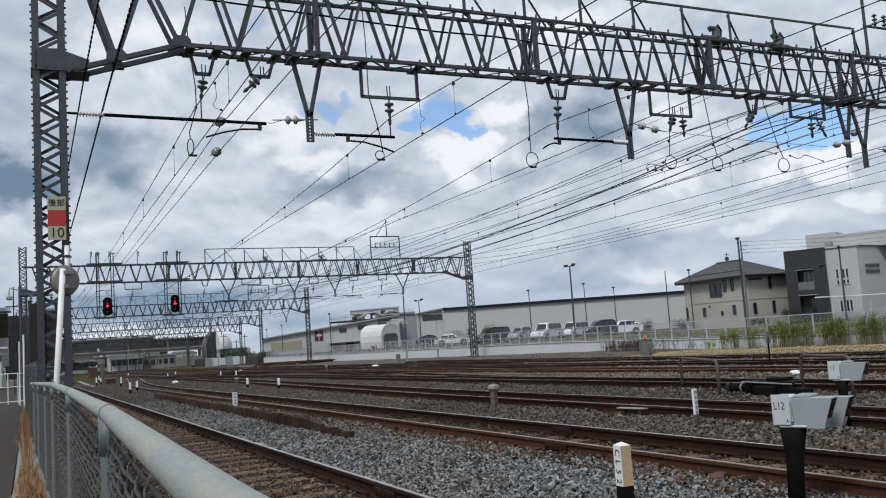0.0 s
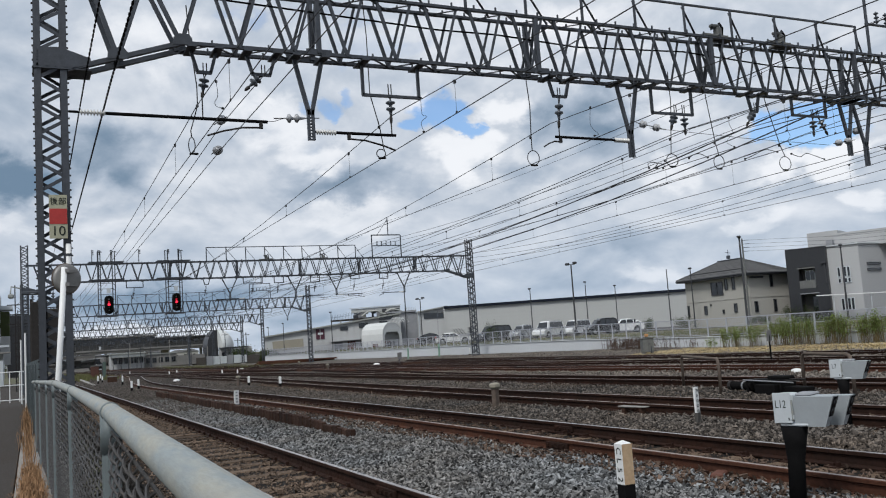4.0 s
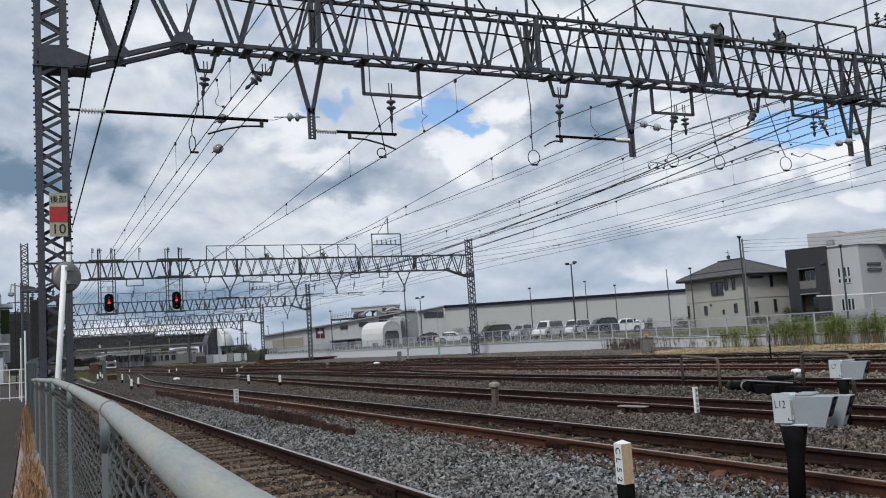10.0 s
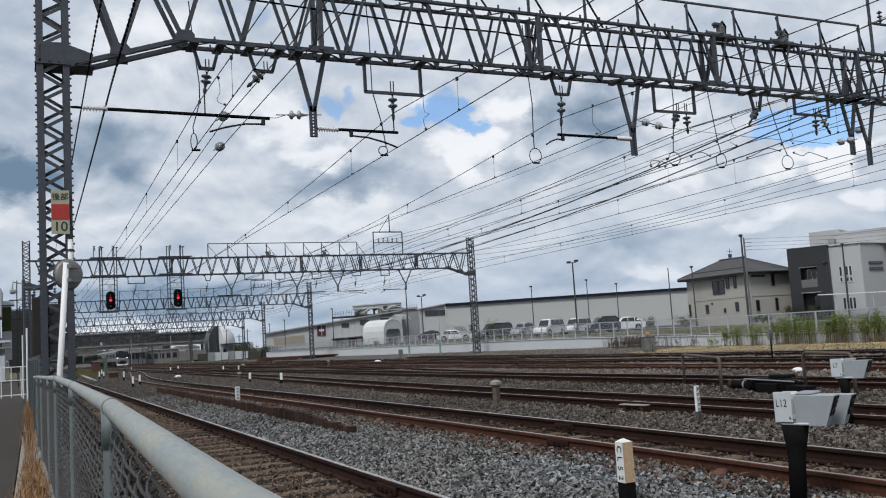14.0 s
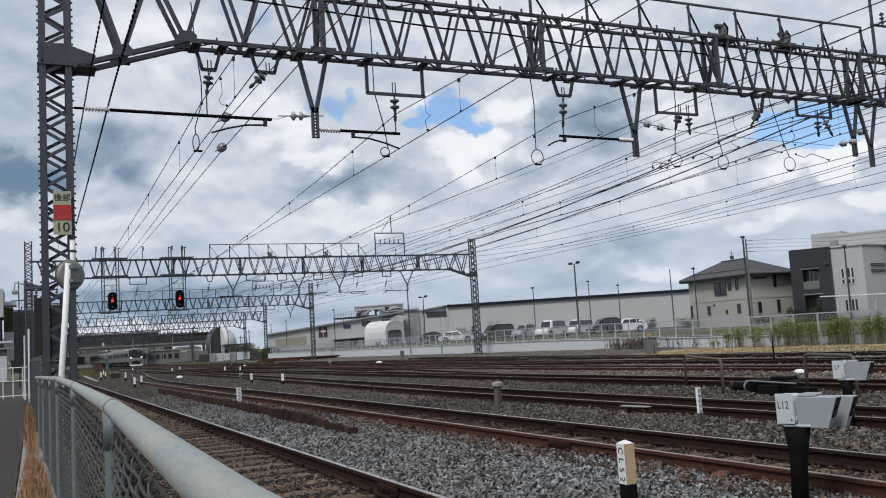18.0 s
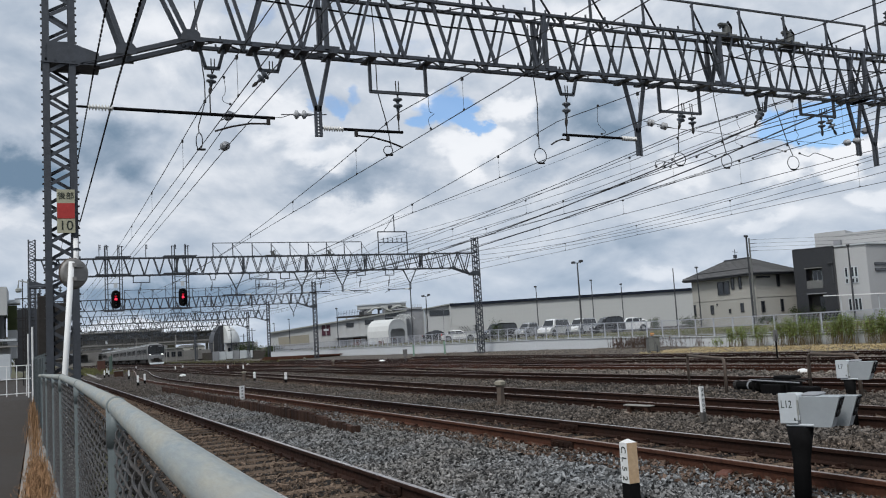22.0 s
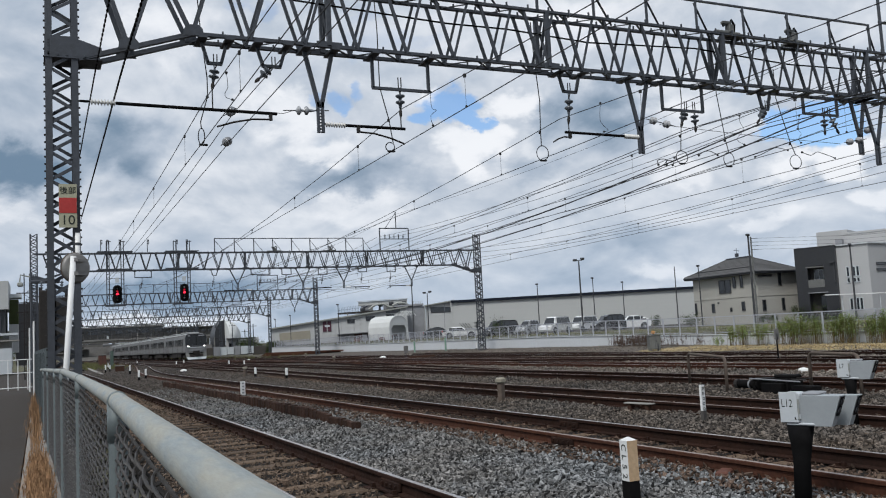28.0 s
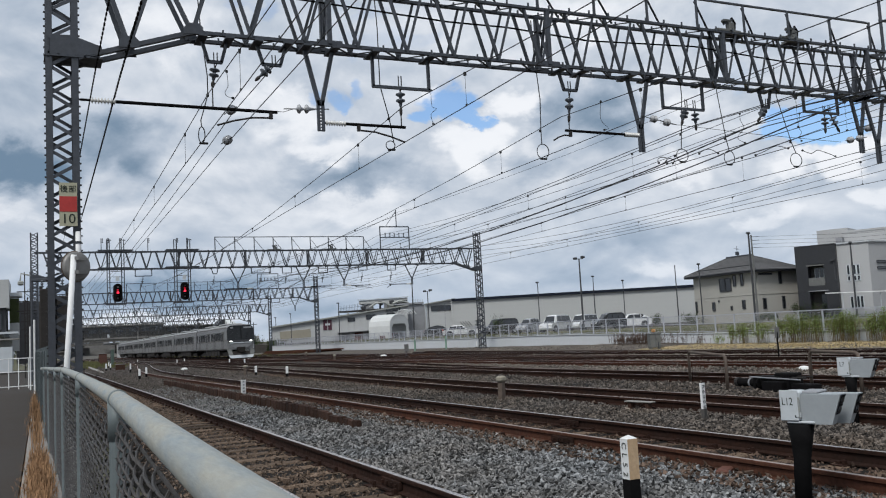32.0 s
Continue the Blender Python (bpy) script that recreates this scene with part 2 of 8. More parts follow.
mk("stone", (0.168, 0.177, 0.184), 0.85, 0, 0.25, 30, 0.45, 0.3, 60, second=(0.125, 0.11, 0.095), second_amount=0.85, rand=0.9)
mk("stone_rust", (0.0971, 0.0677, 0.0513), 0.88, 0, 0.25, 30, 0.5, 0.3, 60, second=(0.0814, 0.0564, 0.0438), second_amount=0.9, rand=0.7)
mk("stone_dark", (0.108, 0.1, 0.093), 0.85, 0, 0.25, 30, 0.45, 0.3, 60, second=(0.1, 0.080, 0.064), second_amount=0.95, rand=0.75)
mk("stone_brown", (0.124, 0.088, 0.065), 0.88, 0, 0.25, 30, 0.5, 0.3, 60, second=(0.0908, 0.072, 0.0576), second_amount=0.9, rand=0.75)
mk("stone_far", (0.1, 0.089, 0.08), 0.88, 0, 0.25, 30, 0.5, 0.3, 60, second=(0.0814, 0.0708, 0.0626), second_amount=0.9, rand=0.6)
mk("asphalt", (0.0456, 0.0389, 0.0342), 0.9, 0, 0.3, 60, 0.5, 0.4, 120, second=(0.0518, 0.0508, 0.0492))
mk("concrete", (0.2462, 0.2394, 0.2257), 0.85, 0, 0.15, 12, 1.0, 0.2, 60, second=(0.1778, 0.171, 0.1573))
mk("earth", (0.1008, 0.0936, 0.0648), 0.95, 0, 0.35, 3, 0.2, 0.5, 20, second=(0.0648, 0.0792, 0.036))
mk("dry_grass", (0.262, 0.158, 0.086), 0.9, 0, 0.3, 12, 1.2, second=(0.15, 0.082, 0.046), rand=0.4)
mk("lot_turf", (0.0936, 0.1008, 0.0468), 0.95, 0, 0.35, 6, 0.35, 0.5, 20, second=(0.144, 0.1224, 0.0648), second_amount=0.9)
mk("green_grass", (0.0864, 0.0972, 0.0396), 0.9, 0, 0.3, 10, 0.8, second=(0.1584, 0.1368, 0.072), rand=0.3)
mk("bamboo_leaf", (0.17, 0.24, 0.07), 0.7, 0, 0.25, 10, 1.0, second=(0.25, 0.285, 0.1), rand=0.3)
mk("bamboo_stem", (0.135, 0.105, 0.055), 0.7, 0, 0.25, 10, 2)
mk("foliage", (0.0396, 0.0612, 0.0216), 0.75, 0, 0.35, 8, 0.7, second=(0.0648, 0.0792, 0.0288), rand=0.35)
mk("dead_brush", (0.10, 0.07, 0.056), 0.9, 0, 0.3, 10, 1)
mk("white_paint", (0.6808, 0.69, 0.69), 0.5, 0, 0.06, 20, 2.5, second=(0.5336, 0.5336, 0.5152), second_amount=0.35)
mk("white_metal", (0.4876, 0.5198, 0.5428), 0.45, 0.1, 0.06, 20, 2.5, second=(0.4048, 0.4324, 0.4508), second_amount=0.5)
mk("cream_paint", (0.45, 0.335, 0.22), 0.7, 0, 0.15, 30, 9, second=(0.37, 0.245, 0.14), second_amount=0.8)
mk("black_paint", (0.0065, 0.0065, 0.007), 0.75, 0, 0.2, 20, 2, second=(0.011, 0.0105, 0.01), spec=0.04)
mk("red_paint", (0.4, 0.028, 0.024), 0.5, 0, 0.1, 20, 3)
mk("wall_white", (0.505, 0.53, 0.56), 0.75, 0, 0.05, 6, 0.25, 0.1, 30, second=(0.456, 0.4636, 0.4636), second_amount=0.5)
mk("roof_navy", (0.012, 0.016, 0.026), 0.7, 0, 0.1, 5, 0.4, spec=0.1)
mk("warehouse", (0.3806, 0.3898, 0.3836), 0.55, 0, 0.04, 4, 0.06, second=(0.3437, 0.3529, 0.3468), second_amount=0.6)
mk("factory", (0.4152, 0.4252, 0.4252), 0.6, 0, 0.06, 4, 0.1, second=(0.3549, 0.3616, 0.3616), second_amount=0.7)
mk("dark_trim", (0.035, 0.037, 0.042), 0.5, 0, 0.15, 5, 0.4)
mk("house_wall", (0.36, 0.35, 0.32), 0.8, 0, 0.05, 30, 0.3, 0.2, 60, second=(0.305, 0.305, 0.28))
mk("roof_slate", (0.1066, 0.1066, 0.1085), 0.65, 0, 0.15, 8, 0.5, 0.2, 20, second=(0.0666, 0.0666, 0.0679), rand=0.12)
mk("dark_tile", (0.0192, 0.0205, 0.0239), 0.45, 0, 0.12, 6, 0.6, second=(0.0253, 0.0266, 0.0308))
mk("building_white", (0.3758, 0.3823, 0.3888), 0.7, 0, 0.04, 6, 0.2, second=(0.3758, 0.3791, 0.3823), second_amount=0.5)
mk("glass_dark", (0.016, 0.019, 0.023), 0.08, 0, 0.1, 3, 0.5, spec=0.8)
mk("train_glass", (0.007, 0.008, 0.010), 0.4, spec=0.08)
mk("cab_glass", (0.016, 0.018, 0.02), 0.2, spec=0.35)
mk("train_door", (0.172, 0.166, 0.163), 0.42, 0.45, 0.06, 6, 0.4, second=(0.15, 0.145, 0.143))
mk("verge", (0.43, 0.335, 0.185), 0.9, 0, 0.3, 12, 0.6, second=(0.26, 0.205, 0.11), second_amount=0.8, rand=0.45)
mk("verge_mat", (0.37, 0.29, 0.16), 0.95, 0, 0.35, 14, 0.5, 0.8, 30, second=(0.17, 0.15, 0.075), second_amount=0.9)
mk("stainless", (0.2072, 0.2072, 0.2094), 0.38, 0.5, 0.06, 6, 0.4, second=(0.185, 0.185, 0.185))
mk("train_roof", (0.288, 0.296, 0.296), 0.55, 0.2, 0.1, 5, 0.4)
mk("train_band", (0.152, 0.132, 0.12), 0.45, 0.1, 0.08, 6, 0.5)
mk("underframe", (0.018, 0.0175, 0.017), 0.75, 0.1, 0.3, 6, 0.8, second=(0.05, 0.042, 0.036))
mk("porcelain", (0.62, 0.62, 0.60), 0.25, 0, 0.05, 20, 3)
mk("porcelain_dark", (0.085, 0.097, 0.115), 0.25, 0, 0.1, 20, 3)
mk("porcelain_grey", (0.34, 0.35, 0.37), 0.3, 0, 0.08, 20, 3)
mk("cabinet_grey", (0.0798, 0.076, 0.0714), 0.6, 0.1, 0.2, 10, 1.4, second=(0.057, 0.0532, 0.0502))
mk("cabinet_dark", (0.036, 0.033, 0.031), 0.65, 0.1, 0.2, 10, 1.4, second=(0.024, 0.022, 0.021), spec=0.1)
mk("bridge_brown", (0.133, 0.1277, 0.1201), 0.8, 0, 0.2, 2, 0.2, second=(0.0836, 0.0798, 0.076), second_amount=0.9)
mk("copper_wire", (0.035, 0.035, 0.036), 0.5, 0.5, 0.2, 10, 1)
mk("mesh_white", (0.391, 0.408, 0.4505), 0.5, 0.1, 0.06, 20, 2.5)
mk("red_dim", (0.4, 0.01, 0.02), 0.3, glow=(1.0, 0.03, 0.07), glow_strength=0.35)
mk("red_lamp", (0.5, 0.01, 0.02), 0.3, glow=(1.0, 0.03, 0.07), glow_strength=1.8)
mk("head_lamp", (0.9, 0.9, 0.9), 0.2, glow=(1.0, 0.98, 0.95), glow_strength=4.5)
mk("timber", (0.038, 0.0205, 0.0148), 0.85, 0, 0.35, 12, 1.5, 0.5, 40, second=(0.0432, 0.0259, 0.0187), rand=0.35)
mk("brick_red", (0.125, 0.058, 0.044), 0.8, 0, 0.2, 12, 1)
mk("brick_brown", (0.095, 0.0494, 0.0395), 0.8, 0, 0.2, 12, 1)
mk("car_white", (0.68, 0.69, 0.70), 0.25, 0.1, 0.03, 4, 0.6, second=(0.62, 0.63, 0.64))
mk("car_silver", (0.42, 0.43, 0.44), 0.25, 0.6, 0.04, 4, 0.6)
mk("car_black", (0.018, 0.019, 0.021), 0.2, 0.2, 0.08, 4, 0.6)
mk("tyre", (0.02, 0.02, 0.02), 0.85)
mk("tent", (0.53, 0.545, 0.54), 0.65, 0, 0.06, 4, 0.4, second=(0.45, 0.46, 0.455))
mk("fence_panel", (0.068, 0.085, 0.0918), 0.55, 0.2, 0.15, 16, 2.0, 0.1, 90, second=(0.0544, 0.0646, 0.068))
mk("beige", (0.2736, 0.2546, 0.2052), 0.7, 0, 0.08, 8, 0.6, second=(0.228, 0.2128, 0.1748))
mk("equipment", (0.144, 0.1485, 0.144), 0.6, 0.1, 0.2, 14, 3, second=(0.09, 0.09, 0.09))
mk("dark_red", (0.06, 0.012, 0.026), 0.5, 0, 0.1, 20, 3)
mk("gravel", (0.2, 0.174, 0.149), 0.9, 0, 0.4, 24, 0.6, 0.8, 26, second=(0.0971, 0.0877, 0.0795), second_amount=0.8, rand=0.5)
mk("ochre", (0.045, 0.056, 0.022), 0.7, 0, 0.1, 6, 0.6)
mk("green_paint", (0.176, 0.288, 0.224), 0.5, 0, 0.1, 8, 1)
mk("stay_green", (0.068, 0.104, 0.088), 0.55, 0, 0.15, 8, 1)
mk("bridge", (0.2052, 0.2014, 0.1938), 0.8, 0, 0.15, 2, 0.15, second=(0.1292, 0.1254, 0.1216), second_amount=0.8)
mk("orange", (0.55, 0.24, 0.06), 0.5)
mk("hood_grey", (0.3168, 0.3432, 0.3608), 0.5, 0.1, 0.06, 20, 2.5, second=(0.264, 0.286, 0.2992), second_amount=0.5)
mk("mirror_back", (0.216, 0.212, 0.204), 0.5, 0.3, 0.1, 14, 3, second=(0.16, 0.152, 0.144))
mk("plastic_grey", (0.24, 0.248, 0.264), 0.5, 0, 0.1, 8, 1)
mk("letter_dark", (0.03, 0.035, 0.03), 0.6)
mk("sign_paint", (0.352, 0.344, 0.248), 0.55, 0, 0.08, 30, 6, second=(0.288, 0.28, 0.2))


# ---------------------------------------------------------------- building blocks
GRADE = 0.0043                     # the yard falls gently away from the viewer


def gz(y):
    return -GRADE * min(max(y, -80.0), 330.0)


class Geo:
    """Gathers vertices and faces of one mesh; faces carry a material index."""

    def __init__(self):
        self.v, self.f, self.m = [], [], []

    def add(self, verts, faces, mi=0):
        o = len(self.v)
        self.v += [tuple(p) for p in verts]
        self.f += [tuple(i + o for i in q) for q in faces]
        self.m += [mi] * len(faces)
        return self

    def box(self, c, s, rz=0.0, mi=0, taper=1.0, mat=None):
        x, y, z = s[0] / 2, s[1] / 2, s[2] / 2
        pts = [Vector((i * x * (taper if k > 0 else 1), j * y * (taper if k > 0 else 1), k * z)) for k in (-1, 1) for j in (-1, 1) for i in (-1, 1)]
        r = mat if mat is not None else Matrix.Rotation(rz, 3, "Z")
        pts = [r @ p + Vector(c) for p in pts]
        return self.add(pts, [(0, 2, 3, 1), (4, 5, 7, 6), (0, 1, 5, 4), (2, 6, 7, 3), (0, 4, 6, 2), (1, 3, 7, 5)], mi)

    def cbox(self, c, s, b=0.02, rz=0.0, mi=0):
        """A box with chamfered vertical and top edges."""
        x, y, z = s[0] / 2, s[1] / 2, s[2] / 2

        def ring(ix, iy, zz, cc):
            return [(ix - cc, -iy, zz), (ix, -iy + cc, zz), (ix, iy - cc, zz), (ix - cc, iy, zz), (-ix + cc, iy, zz), (-ix, iy - cc, zz), (-ix, -iy + cc, zz), (-ix + cc, -iy, zz)]
        rings = ring(x - b, y - b, -z, b) + ring(x, y, -z + b, b) + ring(x, y, z - b, b) + ring(x - b, y - b, z, b)
        r = Matrix.Rotation(rz, 3, "Z")
        pts = [r @ Vector(p) + Vector(c) for p in rings]
        fs = [tuple(range(7, -1, -1)), tuple(range(24, 32))]
        for k in range(3):
            for i in range(8):
                j = (i + 1) % 8
                fs.append((k * 8 + i, k * 8 + j, k * 8 + 8 + j, k * 8 + 8 + i))
        return self.add(pts, fs, mi)

    def bar(self, p, q, w, h=None, mi=0, up=(0, 0, 1)):
        p, q = Vector(p), Vector(q)
        h = w if h is None else h
        d = (q - p).normalized()
        u = Vector(up)
        if abs(d.dot(u)) > 0.98:
            u = Vector((0, 1, 0))
        s = d.cross(u).normalized()
        u = s.cross(d).normalized()
        pts = [e + s * (i * w / 2) + u * (j * h / 2) for e in (p, q) for j in (-1, 1) for i in (-1, 1)]
        return self.add(pts, [(0, 1, 3, 2), (4, 6, 7, 5), (0, 4, 5, 1), (2, 3, 7, 6), (0, 2, 6, 4), (1, 5, 7, 3)], mi)

    def angle(self, p, q, w, t, mi=0, up=(0, 0, 1), flip=1):
        """An L-section bar."""
        p, q = Vector(p), Vector(q)
        d = (q - p).normalized()
        u = Vector(up)
        if abs(d.dot(u)) > 0.98:
            u = Vector((0, 1, 0))
        s = d.cross(u).normalized() * flip
        u = s.cross(d).normalized() * flip
        prof = [(0, 0), (w, 0), (w, t), (t, t), (t, w), (0, w)]
        pts = [e + s * (a - w / 2) + u * (b - w / 2) for e in (p, q) for a, b in prof]
        fs = [tuple((i, (i + 1) % 6, (i + 1) % 6 + 6, i + 6)) for i in range(6)] + [(5, 4, 3, 2, 1, 0), (6, 7, 8, 9, 10, 11)]
        return self.add(pts, fs, mi)

    def tube(self, pts, r, n=8, mi=0, closed=False):
        pts = [Vector(p) for p in pts]
        rs = r if isinstance(r, (list, tuple)) else [r] * len(pts)
        vs, m = [], len(pts)
        last = None
        for i, p in enumerate(pts):
            d = (pts[(i + 1) % m if closed else min(i + 1, m - 1)] - pts[(i - 1) % m if closed else max(i - 1, 0)])
            d = d.normalized() if d.length > 1e-9 else Vector((0, 0, 1))
            a = last if last is not None else (Vector((0, 0, 1)) if abs(d.z) < 0.9 else Vector((1, 0, 0)))
            s = d.cross(a).normalized()
            a = s.cross(d).normalized()
            last = a
            vs += [p + (s * math.cos(2 * math.pi * k / n) + a * math.sin(2 * math.pi * k / n)) * rs[i] for k in range(n)]
        fs = []
        for i in range(m if closed else m - 1):
            j = (i + 1) % m
            for k in range(n):
                l = (k + 1) % n
                fs.append((i * n + k, i * n + l, j * n + l, j * n + k))
        if not closed:
            fs += [tuple(range(n - 1, -1, -1)), tuple(range((m - 1) * n, m * n))]
        return self.add(vs, fs, mi)

    def lathe(self, prof, p, q, n=12, mi=0):
        """Turns a profile of (along 0..1, radius) about the line p to q."""
        p, q = Vector(p), Vector(q)
        return self.tube([p.lerp(q, a) for a, _ in prof], [b for _, b in prof], n, mi)

    def loft(self, sections, mi=0, caps=True):
        n = len(sections[0])
        vs = [p for s in sections for p in s]
        fs = [(i * n + k, i * n + (k + 1) % n, (i + 1) * n + (k + 1) % n, (i + 1) * n + k) for i in range(len(sections) - 1) for k in range(n)]
        if caps:
            fs += [tuple(range(n - 1, -1, -1)), tuple(range((len(sections) - 1) * n, len(sections) * n))]
        return self.add(vs, fs, mi)

    def mesh(self, name, mats, smooth=False):
        me = bpy.data.meshes.new(name)
        me.from_pydata([tuple(p) for p in self.v], [], self.f)
        for mt in mats:
            me.materials.append(M[mt])
        if len(mats) > 1:
            me.polygons.foreach_set("material_index", self.m)
        bm = bmesh.new()
        bm.from_mesh(me)
        bmesh.ops.recalc_face_normals(bm, faces=bm.faces)
        bm.to_mesh(me)
        bm.free()
        if smooth:
            me.polygons.foreach_set("use_smooth", [True] * len(me.polygons))
        me.update()
        return me


def mats_of(mt):
    return [mt] if isinstance(mt, str) else list(mt)


def part(name, geo, mt, parent, label="", smooth=False, at=None):
    ob = new(name, geo if isinstance(geo, bpy.types.Mesh) else geo.mesh(name, mats_of(mt), smooth))
    ob.parent = parent
    if at is not None:
        ob.matrix_basis = at
    if label:
        ob["label"] = label
    return ob


def solid(name, geo, mt, label, category="", group="", kind="", at=(0, 0, 0), smooth=False):
    ob = new(name, geo.mesh(name, mats_of(mt), smooth))
    ob.location = at
    return tagged(ob, label, category, group, kind)


def thing(name, at, label, category, group="", kind="", rz=0.0):
    ob = new(name)
    ob.empty_display_size = 0.2
    ob.matrix_basis = pose(at[0], at[1], at[2], 0, 0, rz)
    return tagged(ob, label, category, group, kind)


def text_mesh(body, size, mt, depth=0.002, vertical=False):
    cu = bpy.data.curves.new("writing", "FONT")
    cu.body, cu.size, cu.extrude, cu.align_x, cu.align_y = body, size, depth, "CENTER", "CENTER"
    ob = bpy.data.objects.new("writing", cu)
    scene.collection.objects.link(ob)
    dg = bpy.context.evaluated_depsgraph_get()
    me = bpy.data.meshes.new_from_object(ob.evaluated_get(dg))
    bpy.data.objects.remove(ob)
    me.materials.clear()
    me.materials.append(M[mt])
    return me


DISC = ((0, 0.02), (0.05, 0.03), (0.12, 0.095), (0.2, 0.10), (0.3, 0.04), (0.42, 0.025), (0.5, 0.095), (0.58, 0.10), (0.68, 0.04), (0.85, 0.03), (1, 0.015))


def ribbed(n, r0, r1):
    out = [(0, r0 * 0.8)]
    for i in range(n):
        a = (i + 0.2) / n
        out += [(a, r0), (a + 0.25 / n, r1), (a + 0.4 / n, r1), (a + 0.62 / n, r0)]
    return out + [(1, r0 * 0.8)]


# ---------------------------------------------------------------- the ground
g = Geo()
xs = [-2500, -300, -60, -12, -0.35, 1.0, 36, 60, 120, 300, 2500]
ys = [-2500, -300, -80, 0, 30, 60, 100, 150, 200, 260, 330, 500, 1000, 4500]
for j in ys:
    for i in xs:
        g.v.append((i, j, gz(j) - 0.45))
n = len(xs)
for j in range(len(ys) - 1):
    for i in range(n - 1):
        g.f.append((j * n + i, j * n + i + 1, (j + 1) * n + i + 1, (j + 1) * n + i))
        g.m.append(0)
solid("ground", g, "earth", "brown and green open ground reaching the horizon", "ground", kind="structure")


def strip(name, x0, x1, y0, y1, top, thick, mt, label, cat, step=6.0, rough=0.0, nx=2, level=False):
    """A long slab that follows the grade, with a gently uneven top."""
    g = Geo()
    ny = max(2, int((y1 - y0) / step))
    for j in range(ny + 1):
        y = y0 + (y1 - y0) * j / ny
        for i in range(nx + 1):
            x = x0 + (x1 - x0) * i / nx
            g.v.append((x, y, (0.0 if level else gz(y)) + top + rough * noise.noise((x * 0.9, y * 0.45, 3.0))))
    w = nx + 1
    for j in range(ny):
        for i in range(nx):
            g.f.append((j * w + i, j * w + i + 1, (j + 1) * w + i + 1, (j + 1) * w + i))
    o = len(g.v)
    rim = [i for i in range(w)] + [j * w + w - 1 for j in range(1, ny + 1)] + [ny * w + i for i in range(w - 2, -1, -1)] + [j * w for j in range(ny - 1, 0, -1)]
    for k in rim:
        x, y, z = g.v[k]
        g.v.append((x, y, z - thick))
    for k in range(len(rim)):
        l = (k + 1) % len(rim)
        g.f.append((rim[k], rim[l], o + l, o + k))
    g.m = [0] * len(g.f)
    return solid(name, g, mt, label, cat, kind="structure")


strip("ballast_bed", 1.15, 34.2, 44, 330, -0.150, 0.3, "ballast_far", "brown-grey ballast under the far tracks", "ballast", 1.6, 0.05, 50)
# near bed is coloured almost black to act as shade between the loose stones
strip("ballast_bed", 1.15, 34.2, -40, 46, -0.165, 0.3, "ballast", "ballast bed with brown dust, coloured near black as the shade between loose stones", "ballast", 1.2, 0.035, 60)
strip("road", -9.0, -0.22, -30, 120, -0.12, 0.34, "asphalt", "grey asphalt lane beside the railway fence", "road", 10)
strip("pavement", -0.2, 0.5, -8, 60, -0.10, 0.34, "concrete", "narrow worn concrete kerb strip under the fence", "kerb", 10)

# ---------------------------------------------------------------- tracks
GAUGE = 1.067
T1, T2, T3, T4, T5, T6, T7, T8 = 2.55, 6.59, 10.26, 14.8, 19.05, 22.5, 26.2, 29.8


def ease(y, y0, y1):
    u = min(max((y - y0) / (y1 - y0), 0.0), 1.0)
    return u * u * (3 - 2 * u)


def line(ys, f):
    return [(f(y), y) for y in ys]


RAIL = ((-0.0625, -0.153), (0.0625, -0.153), (0.0625, -0.142), (0.012, -0.125), (0.009, -0.05), (0.033, -0.036), (0.033, -0.008), (0.026, 0.0), (-0.026, 0.0), (-0.033, -0.008), (-0.033, -0.036), (-0.009, -0.05), (-0.012, -0.125), (-0.0625, -0.142))


def rail(path, off, name, parent, mats):
    g = Geo()
    secs = []
    for k, (x, y) in enumerate(path):
        a, b = path[max(k - 1, 0)], path[min(k + 1, len(path) - 1)]
        d = Vector((b[0] - a[0], b[1] - a[1], 0)).normalized()
        s = Vector((d.y, -d.x, 0))
        c = Vector((x, y, gz(y))) + s * off
        secs.append([c + s * px + Vector((0, 0, pz)) for px, pz in RAIL])
    g.loft(secs)
    # the running surface is polished by wheels
    m = len(RAIL)
    for i in range(len(secs) - 1):
        g.m[i * m + 7] = 1
    return part(name, g, mats, parent)


def track(path, label, mats=("rail_rust", "rail_top_dull"), near=None):
    tr = thing("track", (0, 0, 0), label, "track", kind="structure")
    for s in (-1, 1):
        rail(path, s * (GAUGE / 2 + 0.0325), "rail", tr, near if near and s < 0 else mats)
    return tr


YS = [-30, -15, 0, 10, 20, 30, 40, 50, 60, 70, 80, 90, 100, 120, 140, 170, 200, 250, 325]
YF = [-30, -10, 0, 10] + list(range(15, 120, 5)) + [130, 150, 180, 220, 270, 325]
track_1 = track(line(YF, lambda y: T1 - 0.6 * ease(y, 60, 200)), "rusty railway track with a polished rail beside the fence", ("rail_rust", "rail_top"))
track_2 = track(line(YF, lambda y: T2 - 0.22 * ease(y, 18, 45) + 3.9 * ease(y, 50, 112)), "rusty brown railway track with a shiny far rail", ("rail_rust", "rail_top"), ("rail_rust_bright", "rail_top_dull"))
track_3 = track(line(YF, lambda y: T3 + 1.1 * ease(y, 15, 60) + 0.7 * ease(y, 90, 200)), "dark rusty railway track on grey ballast")
track_4 = track(line(YF, lambda y: T4 + 0.6 * ease(y, 60, 160)), "dark rusty railway track on grey ballast")
track_5 = track(line(YS, lambda y: T5), "railway track on which the train runs", ("rail_rust_bright", "rail_top"))
track_6 = track(line(YF, lambda y: T6 + 0.2 * ease(y, 30, 90)), "dark rusty siding track on grey ballast")
